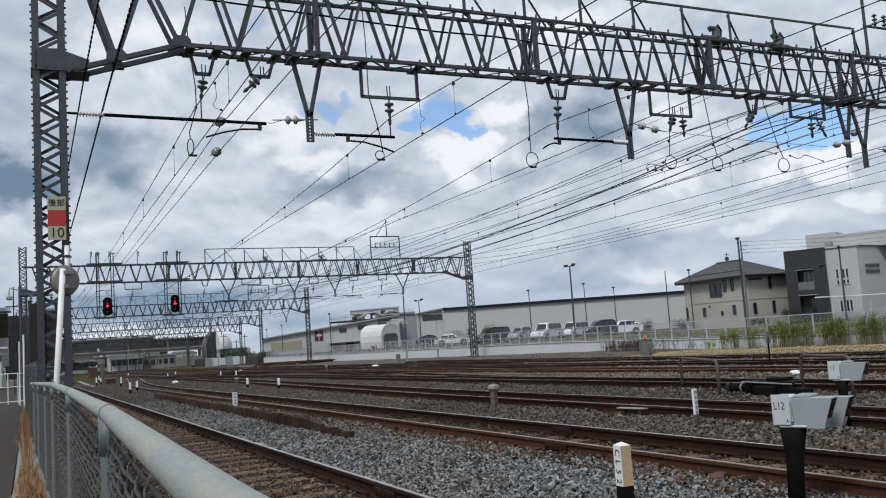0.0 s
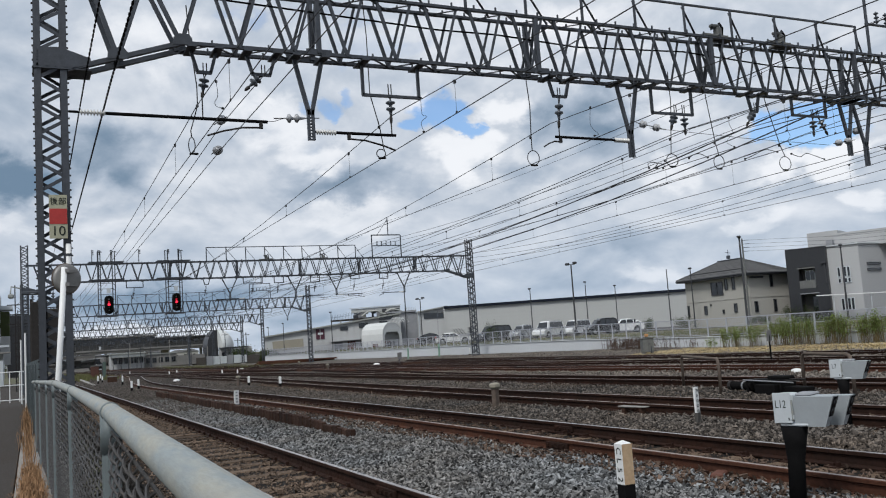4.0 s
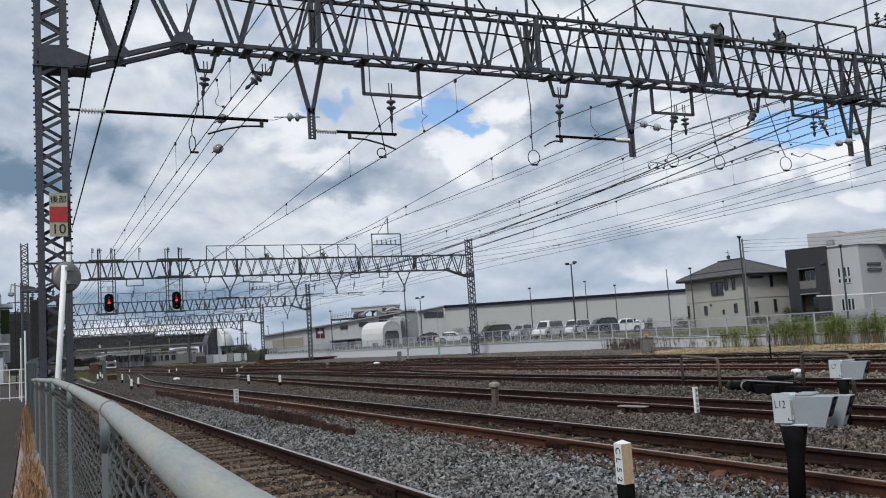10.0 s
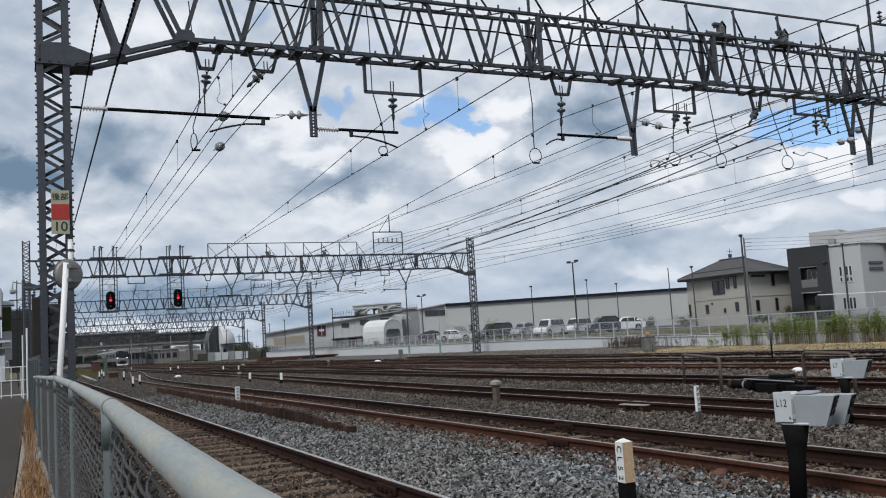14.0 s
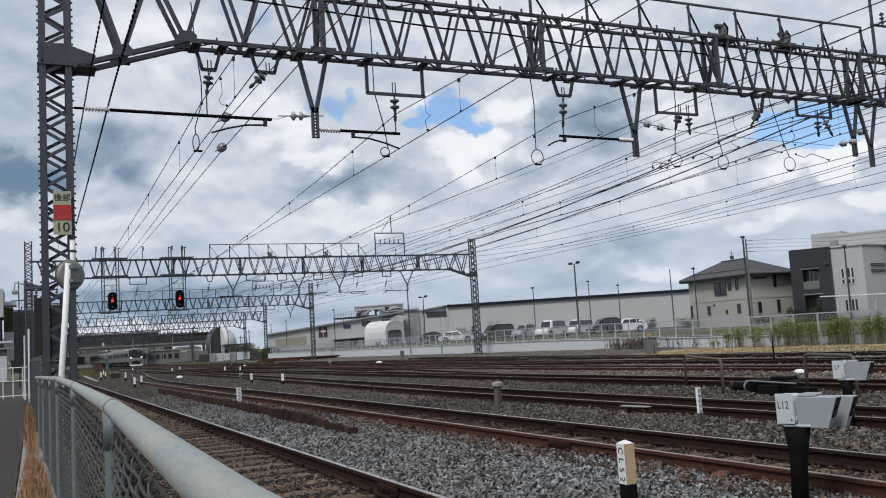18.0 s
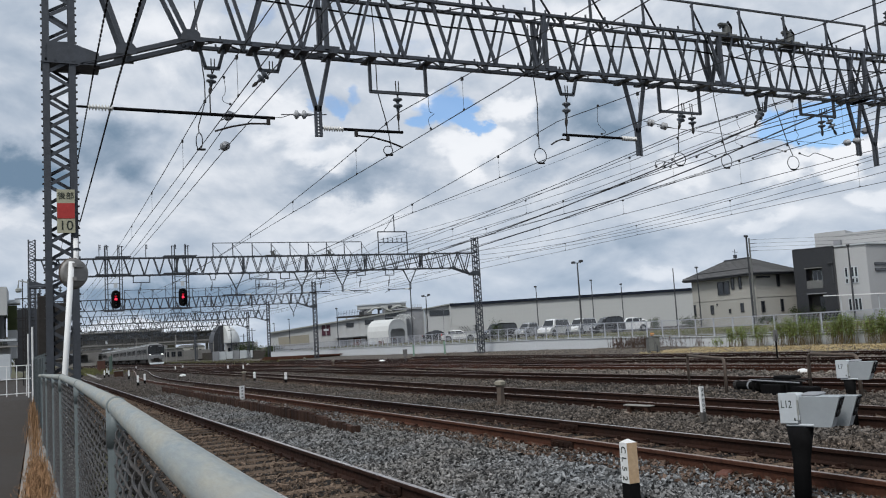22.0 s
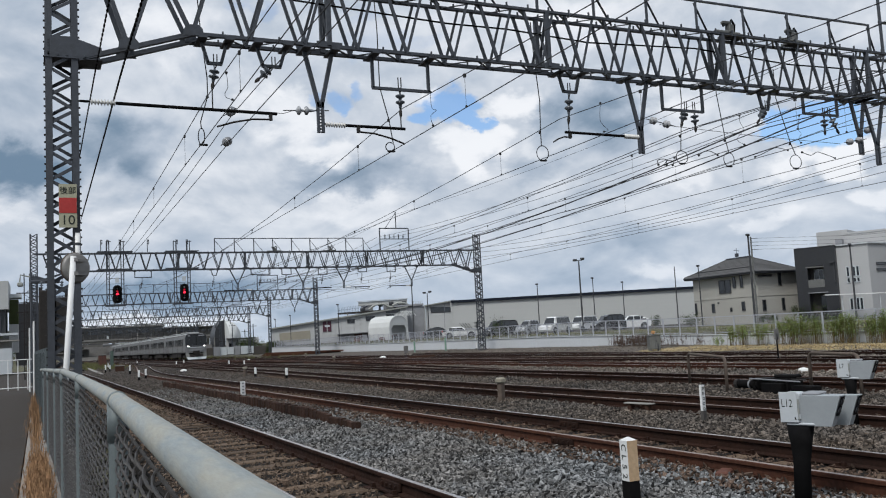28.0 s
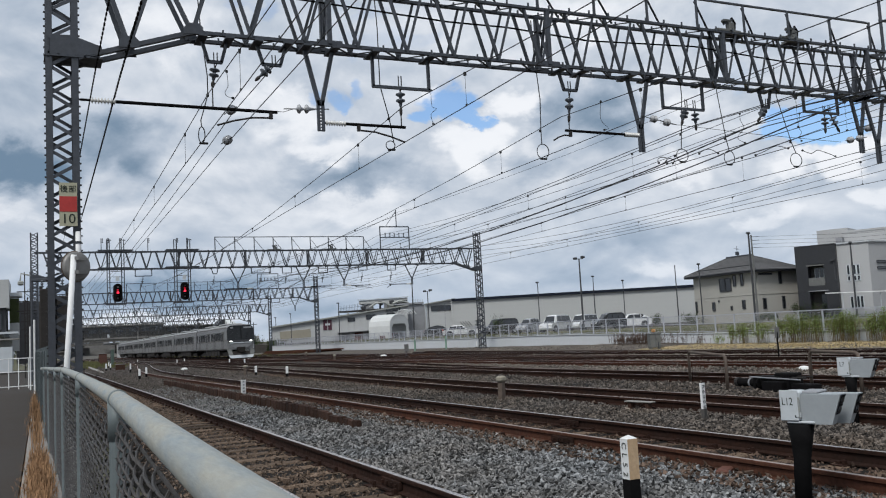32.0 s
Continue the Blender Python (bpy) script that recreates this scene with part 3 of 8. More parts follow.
track_7 = track(line(YF, lambda y: T7), "dark rusty siding track on grey ballast", ("rail_rust", "rail_top"))
# crossovers and turnouts between the running lines
for xa, xb, ya, yb in ((T4, T5, 26, 62), (T5, T6, 24, 56), (T3 + 1.1, T4, 62, 100), (T6, T7, 34, 70), (T4, T5 + 0.02, 100, 66), (T5, T6, 95, 60), (T6, T7, 96, 66), (T4, T3 + 1.2, 58, 92), (T5, T6, 44, 80), (T7, T8, 30, 70), (T6, T5, 30, 58)):
    ysx = np.linspace(ya, yb, 9)
    if ya > yb:
        ysx = ysx[::-1]
    track([(xa + (xb - xa) * ((y - ya) / (yb - ya)), float(y)) for y in ysx], "dark rusty crossover track between two lines", ("rail_rust", "rail_rust_bright"))


# ---------------------------------------------------------------- gantries over the tracks
BOT, TOP, THICK = 6.86, 8.06, 0.44


def lattice_mast(parent, x, y0, z0, z1, w=0.50, pitch=0.235, fine=True, leg=0.085):
    mast = part("mast", Geo().box((x, y0, z0 + 0.12), (w + 0.35, w + 0.35, 0.24)), "concrete", parent, "concrete footing of a steel lattice mast")
    h = w / 2 - leg / 2
    for sx in (-1, 1):
        for sy in (-1, 1):
            g = Geo().angle((x + sx * h, y0 + sy * h, z0 + 0.1), (x + sx * h, y0 + sy * h, z1), leg, 0.014, up=(0, 1, 0))
            part("leg", g, "steel", mast)
    for sx, sy, axis in ((0, -1, 0), (0, 1, 0), (-1, 0, 1), (1, 0, 1)):
        g = Geo()
        k, z = (0 if sy + sx < 0 else 1), z0 + 0.3
        while z + pitch < z1:
            a, b = (-1, 1) if k % 2 == 0 else (1, -1)
            if axis == 0:
                g.bar((x + a * h, y0 + sy * (h + 0.03), z), (x + b * h, y0 + sy * (h + 0.03), z + pitch), 0.055, 0.012, up=(0, 1, 0))
            else:
                g.bar((x + sx * (h + 0.03), y0 + a * h, z), (x + sx * (h + 0.03), y0 + b * h, z + pitch), 0.055, 0.012, up=(1, 0, 0))
            k += 1
            z += pitch
        part("lacing", g, "steel", mast)["kind"] = "stuff"
    g = Geo()
    z = z0 + 0.6
    while fine and z < z1 - 0.3:
        for s in (-1, 1):
            g.box((x + s * (w / 2 + 0.012), y0 - h + 0.01, z), (0.03, 0.03, 0.025))
        z += 0.12
    if g.v:
        part("bolt", g, "steel_dark", mast)["kind"] = "stuff"
    return mast


def beam_truss(parent, x0, x1, y, zb, zt, single, bay=1.0):
    """Box truss: four chords, zigzag webs on both faces, flat bracing below and above."""
    xa, xb = x0 + 2.13, x1 - 2.13
    for sy in (-1, 1):
        yy = y + sy * THICK / 2
        part("top_chord", Geo().angle((x0, yy, zt), (x1, yy, zt), 0.085, 0.014), "steel", parent)
        g = Geo().angle((xa, yy, zb), (xb, yy, zb), 0.085, 0.014)
        g.angle((x0 + 0.25, yy, zb - 0.62), (xa, yy, zb), 0.10, 0.016).angle((x1 - 0.25, yy, zb - 0.62), (xb, yy, zb), 0.10, 0.016)
        part("bottom_chord", g, "steel", parent)
    nb = round((xb - xa) / bay)
    bay = (xb - xa) / nb
    shared = {}
    joined = Geo()
    for sy in (-1, 1):
        yy = y + sy * (THICK / 2 + 0.01 * sy)
        shift = 0.0
        for i in range(nb):
            for a, b in (((i) * bay, (i + 0.36) * bay), ((i + 0.64) * bay, (i + 1.0) * bay)):
                lo, hi = (a, b) if (a - i * bay) < 0.3 * bay else (b, a)
                p, q = (xa + lo, zb), (xa + hi, zt)
                if single:
                    key = hi > lo
                    if key not in shared:
                        d = (q[0] - p[0])
                        shared[key] = Geo().angle((0, 0, 0), (d, 0, zt - zb), 0.055, 0.010, up=(0, 1, 0), flip=1 if key else -1).mesh("diagonal", ["steel"])
                    part("diagonal", shared[key], "steel", parent, at=pose(p[0], yy, zb))
                else:
                    joined.bar((p[0], yy, p[1]), (q[0], yy, q[1]), 0.065, 0.03, up=(0, 1, 0))
        # webs of the haunches at both ends
        for s, xe in ((1, x0), (-1, x1)):
            for u, v in ((0.55, 1.05), (1.55, 1.05), (1.55, 2.1)):
                zc = zb - 0.62 * (2.13 - min(v if u > v else u, 2.13)) / 1.88
                lowx, upx = (u, v)
                zl = zb - 0.62 * max(0, (2.13 - lowx) / 1.88)
                joined.bar((xe + s * lowx, yy, zt), (xe + s * upx, yy, zb - 0.62 * max(0, (2.13 - upx) / 1.88)), 0.08, 0.03, up=(0, 1, 0))
    part("web", joined, "steel", parent)["kind"] = "stuff"
    g = Geo()
    for z in (zb, zt):
        k = 0
        x = xa
        while x < xb - 0.5:
            s = 1 if k % 2 else -1
            g.bar((x, y - s * THICK / 2, z - 0.02), (x + bay / 2, y + s * THICK / 2, z - 0.02), 0.045, 0.012)
            x += bay / 2
            k += 1
    if single:
        x = xa
        while x < xb:
            for yy in (y - THICK / 2, y + THICK / 2):
                g.box((x, yy - 0.03, zb + 0.02), (0.028, 0.03, 0.09)).box((x + 0.09, yy - 0.03, zb - 0.03), (0.05, 0.03, 0.07)).box((x + bay / 4, yy - 0.03, zt + 0.02), (0.03, 0.03, 0.13))
            x += bay / 2
    part("bracing", g, "steel", parent)["kind"] = "stuff"
    # splice frames between the beam's sections
    for i in range(6):
        x = xa + (2.45 + 4.75 * i) * bay
        if x > xb - 0.5:
            break
        g = Geo()
        for sy in (-1, 1):
            g.bar((x, y + sy * THICK / 2, zb), (x, y + sy * THICK / 2, zt), 0.085, 0.085)
        g.bar((x, y - THICK / 2, zb), (x, y + THICK / 2, zt), 0.06, 0.02)
        g.bar((x, y + THICK / 2, zb), (x, y - THICK / 2, zt), 0.06, 0.02)
        for sy in (-1, 1):
            g.box((x, y + sy * (THICK / 2 + 0.012), zb + 0.02), (0.5, 0.012, 0.11))
        part("splice_frame", g, "steel", parent)
    # gusset plates with rivets at the knees
    for s, xe in ((1, x0), (-1, x1)):
        for sy in (-1, 1):
            yy = y + sy * (THICK / 2 + 0.02)
            pts = [(xe - s * 0.26, zb - 0.28), (xe + s * 0.15, zb - 0.26), (xe + s * 0.62, zb - 0.42), (xe + s * 0.62, zb - 0.52), (xe + s * 0.3, zb - 0.62), (xe - s * 0.26, zb - 0.62)]
            g = Geo().loft([[(px, yy - 0.008, pz) for px, pz in pts], [(px, yy + 0.008, pz) for px, pz in pts]])
            for k in range(6):
                g.box((xe - s * (0.2 - k * 0.14), yy + sy * 0.012, zb - 0.58), (0.028, 0.014, 0.028))
                g.box((xe - s * 0.2, yy + sy * 0.012, zb - 0.58 + k * 0.05), (0.028, 0.014, 0.028))
            part("gusset_plate", g, "steel", parent, "riveted grey gusset plate at the knee")
        part("knee_plate", Geo().box((xe + s * 0.18, y, zb - 0.63), (0.9, THICK + 0.1, 0.014)), "steel", parent)
        for xn, zn in ((1.05, zb - 0.33), (2.13, zb + 0.01)):
            for sy in (-1, 1):
                g = Geo()
                pts = [(-0.17, -0.07), (0.17, -0.06), (0.16, 0.06), (0.1, 0.13), (-0.1, 0.13), (-0.16, 0.05)]
                yy = y + sy * (THICK / 2 + 0.05)
                g.loft([[(xe + s * xn + px, yy - 0.006, zn + pz) for px, pz in pts], [(xe + s * xn + px, yy + 0.006, zn + pz) for px, pz in pts]])
                part("node_plate", g, "steel", parent)


def drop_arm(parent, x, y, zb, length=1.45, w=0.52):
    """V of two angle bars that carries the pull-off rods."""
    g = Geo()
    g.bar((x - w / 2, y, zb - 0.05), (x - 0.02, y, zb - length * 0.7), 0.075, 0.06, up=(0, 1, 0))
    g.bar((x + w / 2, y, zb - 0.05), (x + 0.02, y, zb - length * 0.7), 0.075, 0.06, up=(0, 1, 0))
    for s in (-1, 1):
        g.box((x + s * 0.045, y, zb - length * 0.82), (0.05, 0.06, length * 0.36))
        g.box((x + s * w / 2, y, zb - 0.06), (0.16, THICK + 0.12, 0.035))
    z = zb - length * 0.66
    while z > zb - length:
        g.box((x, y, z), (0.07, 0.05, 0.02))
        z -= 0.06
    return part("drop_arm", g, "steel", parent)


def hanger_frame(parent, x0, x1, y, zb, depth):
    g = Geo()
    dx = 0.12 if x1 - x0 < 0.6 else 0.0
    for xa, s in ((x0, 1), (x1, -1)):
        g.bar((xa, y, zb - 0.02), (xa + s * dx, y, zb - depth), 0.055, 0.055, up=(0, 1, 0))
        g.box((xa, y, zb - 0.06), (0.16, THICK + 0.12, 0.03))
    g.bar((x0 + dx - 0.02, y, zb - depth), (x1 - dx + 0.02, y, zb - depth), 0.055, 0.055, up=(0, 1, 0))
    return part("hanger_frame", g, "steel", parent)


def insulator(p, q, down=None, label="grey porcelain disc insulator hanging from the gantry"):
    """Two discs in a string, with its fork and clamp."""
    p, q = Vector(p), Vector(q)
    t = thing("suspension_insulator", p, label, "insulator", "insulators under the gantry")
    d = q - p
    part("disc_string", Geo().lathe([(0.25 + 0.5 * a, r * 0.95) for a, r in DISC], (0, 0, 0), d, 12), "porcelain_dark", t, smooth=True)
    part("fork", Geo().tube([(-0.03, 0, 0.16), (-0.03, 0, -0.02), d * 0.26], 0.011, 6).tube([(0.03, 0, 0.16), (0.03, 0, -0.02), d * 0.26], 0.011, 6), "steel_dark", t)
    part("clamp", Geo().lathe([(0, 0.02), (0.3, 0.035), (0.7, 0.03), (1, 0.012)], d * 0.74, d, 8), "steel_dark", t)
    if down:
        part("drop_link", Geo().tube([d, (d.x, d.y, down - p.z)], 0.012, 6), "steel_dark", t)
    return t


def pull_off(p, q, tip, ins_from, label="dark pull-off rod with a ribbed white insulator"):
    """Horizontal rod from p to q with its insulator at p; the steady arm drops to tip."""
    p, q, tip = Vector(p), Vector(q), Vector(tip)
    t = thing("pull_off_rod", p, label, "pull-off rod", "pull-off rods on the gantry")
    d = q - p
    L = d.length
    u = d.normalized()
    part("insulator", Geo().lathe(ribbed(8, 0.022, 0.055), u * ins_from, u * (ins_from + 0.40), 12), "porcelain", t, "white ribbed insulator", smooth=True)
    part("rod", Geo().tube([u * 0.0, u * ins_from], 0.022, 8).tube([u * (ins_from + 0.40), u * L], 0.03, 8), "black_paint", t)
    e = tip - p
    s = u * (L - 0.12)
    if tip.x > (p + d * 0.5).x and (tip - q).length < 0.6:
        s = u * (L * 0.42)
    side = 1 if e.x > s.x else -1
    part("bracket", Geo().box(s + Vector((0, 0, -0.06)), (0.06, 0.05, 0.14)), "steel_dark", t)
    a = s + Vector((0, 0, -0.11))
    part("steady_arm", Geo().tube([a, a.lerp(e, 0.35) + Vector((0, 0, 0.05)), a.lerp(e, 0.7) + Vector((0, 0, 0.04)), e], 0.018, 6), "steel_dark", t)
    return t


def guard_frame(parent, x0, x1, y, zt, h=0.98, step=1.45):
    n = max(2, round((x1 - x0) / step))
    for i in range(n + 1):
        x = x0 + (x1 - x0) * i / n
        g = Geo().angle((x, y - THICK / 2, zt), (x, y - THICK / 2, zt + h), 0.07, 0.012)
        if 0 <= i:
            g.bar((x, y - THICK / 2 + 0.02, zt + h * 0.9), (x + 0.8, y + THICK / 2, zt + 0.05), 0.045, 0.012)
        part("guard_post", g, "steel", parent)
    part("guard_rail", Geo().angle((x0, y - THICK / 2, zt + h), (x1, y - THICK / 2, zt + h), 0.06, 0.012), "steel", parent)


def arrester_mount(parent, x, y, zt):
    """Bolted clamp for a cable: plate, block, jaw, arm, bent lead."""
    c = part("cable_clamp", Geo().box((x, y, zt + 0.05), (0.34, 0.4, 0.05)), "equipment", parent, "weathered bolted cable clamp on the beam")
    part("block", Geo().cbox((x + 0.04, y, zt + 0.2), (0.16, 0.16, 0.26), 0.02), "equipment", c)
    part("jaw", Geo().cbox((x - 0.06, y, zt + 0.36), (0.26, 0.12, 0.08), 0.02), "equipment", c)
    part("arm", Geo().bar((x - 0.16, y, zt + 0.28), (x + 0.12, y, zt + 0.42), 0.05, 0.05), "steel", c)
    part("side_plate", Geo().cbox((x - 0.32, y - 0.1, zt + 0.06), (0.5, 0.2, 0.07), 0.015), "equipment", c)
    part("side_plate", Geo().cbox((x + 0.34, y + 0.1, zt + 0.08), (0.3, 0.26, 0.1), 0.015), "equipment", c)
    part("lead", Geo().tube([(x + 0.16, y, zt + 0.1), (x + 0.2, y, zt + 0.34), (x + 0.1, y, zt + 0.46)], 0.03, 6), "black_paint", c)


def feeder_frame(parent, x0, x1, y, zt, h=1.8):
    """Square frame with insulators and a peak that carries the feeder cables."""
    g = Geo()
    for x in (x0, x1):
        g.angle((x, y, zt), (x, y, zt + h), 0.09, 0.014)
    g.angle((x0, y, zt + h), (x1, y, zt + h), 0.09, 0.014).angle((x0, y, zt + 0.95), (x1, y, zt + 0.95), 0.07, 0.012)
    xm = (x0 + x1) / 2 + 0.2
    g.bar((x0 + 0.5, y, zt + h), (xm, y, zt + h + 1.25), 0.06, 0.03).bar((xm, y, zt + h), (xm, y, zt + h + 1.35), 0.06, 0.06)
    g.bar((x0, y, zt), (x0 - 0.5, y + 0.3, zt), 0.05, 0.05)
    part("feeder_frame", g, "steel", parent)
    for k in range(5):
        x = x0 + 0.45 + k * (x1 - x0 - 0.9) / 4
        part("pin_insulator", Geo().lathe(ribbed(3, 0.025, 0.07), (x, y, zt + 0.98), (x, y, zt + 1.32), 8), "porcelain_dark", parent)


def gantry(x0, x1, y, single, fine, label, lift=0.0, leg=0.085):
    z = gz(y)
    gan = thing("gantry", (0, y, z), label, "gantry", "gantries over the yard")
    for x in (x0, x1):
        lattice_mast(gan, x, 0, -0.35, 9.5 if not single else 9.6, fine=fine, leg=leg)
    beam_truss(gan, x0, x1, 0, BOT + lift, TOP + lift, single)
    return gan


g1 = gantry(0.38, 33.12, 15.5, True, True, "dark grey riveted lattice gantry spanning the whole yard", leg=0.105)
Z1 = BOT + 0.0
for x, ln, w in ((4.84, 1.62, 0.55), (12.25, 1.74, 0.56), (19.85, 1.75, 0.7), (19.25, 1.5, 0.5), (26.9, 1.7, 0.55)):
    drop_arm(g1, x, 0, Z1, ln, w)
for xa, xb, dp in ((2.67, 3.14, 0.45), (3.66, 4.22, 0.42), (5.92, 7.10, 0.68), (10.17, 10.72, 0.45), (12.93, 14.1, 0.68), (15.85, 16.26, 0.5), (17.33, 18.5, 0.52)):
    hanger_frame(g1, xa, xb, 0, Z1, dp)
guard_frame(g1, 5.3, 19.65, 0, TOP, 0.72, 1.42)
for x in (15.1, 17.15):
    arrester_mount(g1, x, 0, TOP)
feeder_frame(g1, 20.4, 22.8, 0, TOP)
part("cable", Geo().tube([(2.0, -0.1, TOP - 0.25), (6, -0.05, TOP - 0.38), (7.6, 0, TOP - 0.42), (9, 0.05, TOP - 0.38), (11, 0, TOP - 0.5), (14, 0, TOP - 0.36), (17, 0, TOP - 0.5), (21, 0, TOP - 0.4), (30, 0, TOP - 0.4)], 0.018, 6), "black_paint", g1, "black cable slung through the beam")
Y1 = 15.5
zz = gz(Y1)
pull_off((0.65, Y1 - 0.2, 5.46 + zz * 0), (3.96, Y1 - 0.2, 5.43), (2.88, Y1 - 0.2, 5.14), 0.16)
pull_off((4.88, Y1, 5.34), (6.55, Y1, 5.33), (6.53, Y1, 5.03), 0.05)
pull_off((12.2, Y1, 5.43), (10.26, Y1, 5.45), (9.95, Y1, 5.22), 0.0)
for p, q in (((2.92, 6.36), (2.85, 5.86)), ((3.98, 6.4), (3.62, 6.05)), ((6.48, 6.2), (6.47, 5.55)), ((10.43, 6.38), (10.36, 5.62)), ((13.6, 6.18), (13.42, 5.72)), ((13.84, 6.18), (13.84, 5.62)), ((16.1, 6.36), (15.75, 5.92)), ((18.02, 6.3), (18.0, 5.75)), ((18.2, 6.3), (18.5, 5.8))):
    insulator((p[0], Y1, p[1]), (q[0], Y1, q[1]), {2.85: 5.47, 6.47: 5.35, 10.36: 5.46}.get(q[0]))

LIFT = 0.20
g2 = gantry(-0.26, 32.9, 64.0, True, False, "grey lattice gantry with two red signals hung from it", LIFT)
for x in (13.2, 18.1, 21.3, 26.95):
    drop_arm(g2, x, 0, BOT + LIFT, 1.62, 1.1)
for xa, xb, dp in ((6.1, 7.2, 0.5), (11.3, 11.8, 0.45), (14.2, 15.6, 0.45), (16.5, 17.2, 0.5), (19.3, 20.0, 0.55), (22.5, 23.2, 0.4), (24.9, 25.6, 0.45)):
    hanger_frame(g2, xa, xb, 0, BOT + LIFT, dp)
guard_frame(g2, 11.57, 22.92, 0, TOP + LIFT, 1.0, 1.45)
feeder_frame(g2, 24.4, 26.85, 0, TOP + LIFT)
Y2 = 64.0
for xa, xb, xt in ((14.3, 12.2, 12.0), (18.2, 20.3, 20.6), (21.4, 23.4, 23.6), (26.9, 25.0, 24.8)):
    pull_off((xa, Y2, 5.22), (xb, Y2, 5.22), (xt, Y2, 4.96), 0.05)
for xi in (6.6, 11.5, 14.9, 16.8, 19.65, 22.8, 25.2):
    insulator((xi, Y2, 6.1), (xi - 0.12, Y2, 5.5))
for x in (15.98, 20.3):
    arrester_mount(g2, x, 0, TOP + LIFT)
for x in (3.9, 4.3, 5.1, 6.95, 8.9, 9.6, 2.2):
    part("pin_post", Geo().bar((x, -0.2, TOP + LIFT), (x, -0.2, TOP + LIFT + 0.95), 0.05, 0.05).lathe(ribbed(3, 0.02, 0.05), (x + 0.08, -0.2, TOP + LIFT + 0.6), (x + 0.08, -0.2, TOP + LIFT + 0.95), 6), "steel", g2)

for yy, x0, x1, lab in ((105, -0.4, 31.2, "grey lattice gantry farther down the yard"), (145, -0.6, 35.0, "grey lattice gantry far down the yard"), (180, -0.8, 39.2, "grey lattice gantry far down the yard"), (216, -3, 40, "grey lattice gantry by the station"), (250, -4, 40, "grey lattice gantry by the station")):
    gk = gantry(x0, x1, yy, False, False, lab)
    for i in range(6):
        drop_arm(gk, 5.5 + i * 4.6, 0, BOT, 1.6, 1.0)
        hanger_frame(gk, 7.2 + i * 4.6, 8.2 + i * 4.6, 0, BOT, 0.5)
    guard_frame(gk, 9, 21, 0, TOP, 1.0, 1.45)
    feeder_frame(gk, 24, 26.5, 0, TOP)

# ---------------------------------------------------------------- overhead wires
SPANS = [-34, 15.5, 64, 105, 145, 180, 216, 250, 320]


def span_points(xa, xb, za, zb, sag, n=9):
    return [(xa + (xb - xa) * i / n, za + (zb - za) * i / n - sag * 4 * (i / n) * (1 - i / n), i / n) for i in range(n + 1)]


def wire(name, label, xs, z, sag, r, group="overhead wires"):
    """One wire over all spans; xs gives its place across at each support."""
    g = Geo()
    pts = []
    for k in range(len(SPANS) - 1):
        ya, yb = SPANS[k], SPANS[k + 1]
        for x, zc, u in span_points(xs[k], xs[k + 1], z + gz(ya), z + gz(yb), sag)[0 if k == 0 else 1:]:
            pts.append((x, ya + (yb - ya) * u, zc))
    g.tube(pts, r, 5)
    return solid(name, g, "copper_wire", label, "wire", group)


def catenary(xc, stag, sag=0.52, zm=5.86):
    xs = [xc + (stag if k % 2 else -stag) for k in range(len(SPANS))]
    w = thing("catenary", (0, 0, 0), "contact wire hung by thin droppers from a sagging carrier wire", "overhead wire", "overhead wires")
    zc = 5.10
    gc, gm = Geo(), Geo()
    pc, pm = [], []
    drops = []
    for k in range(len(SPANS) - 1):
        ya, yb = SPANS[k], SPANS[k + 1]
        nn = max(4, int((yb - ya) / 5))
        for x, z, u in span_points(xs[k], xs[k + 1], zm + gz(ya), zm + gz(yb), sag, nn)[0 if k == 0 else 1:]:
            y = ya + (yb - ya) * u
            pm.append((x, y, z))
            pc.append((x, y, zc + gz(y)))
    part("contact_wire", gc.tube(pc, 0.0085, 5), "copper_wire", w)
    part("carrier_wire", gm.tube(pm, 0.0085, 5), "copper_wire", w)
    for i in range(len(pm) - 1):
        if pm[i][1] < 130:
            m = [(a + b) / 2 for a, b in zip(pm[i], pm[i + 1])]
            c = [(a + b) / 2 for a, b in zip(pc[i], pc[i + 1])]
            g = Geo().tube([m, c], 0.0035, 4).box((m[0], m[1], m[2] - 0.02), (0.035, 0.05, 0.06)).box((c[0], c[1], c[2] + 0.015), (0.02, 0.04, 0.035))
            part("dropper", g, "copper_wire", w)


for xc, st, sag, zm in ((2.75, 0.01, 0.38, 5.80), (6.5, 0.02, 0.74, 5.81), (10.1, 0.05, 0.80, 5.80), (14.0, 0.05, 0.6, 5.86), (15.4, 0.05, 0.6, 5.86), (17.75, 0.05, 0.55, 5.88), (22.4, 0.08, 0.5, 5.9)):
    catenary(xc, st, sag, zm)
for x, z, sag, r in ((3.2, 5.5, 0.35, 0.008), (3.24, 5.12, 0.1, 0.008), (17.0, 6.42, 1.02, 0.021), (19.3, 6.86, 1.22, 0.021), (31.2, 8.32, 1.0, 0.012), (31.9, 8.0, 0.95, 0.012), (16.0, 5.9, 0.7, 0.012), (24.2, 9.35, 0.7, 0.012), (25.4, 9.35, 0.7, 0.012), (25.9, 11.2, 0.6, 0.009), (27.8, 9.0, 0.9, 0.012), (32.6, 7.6, 0.6, 0.012), (13.6, 5.75, 0.5, 0.01)):
    wire("feeder_wire", "dark feeder cable sagging between the gantries", [x] * len(SPANS), z, sag, r)

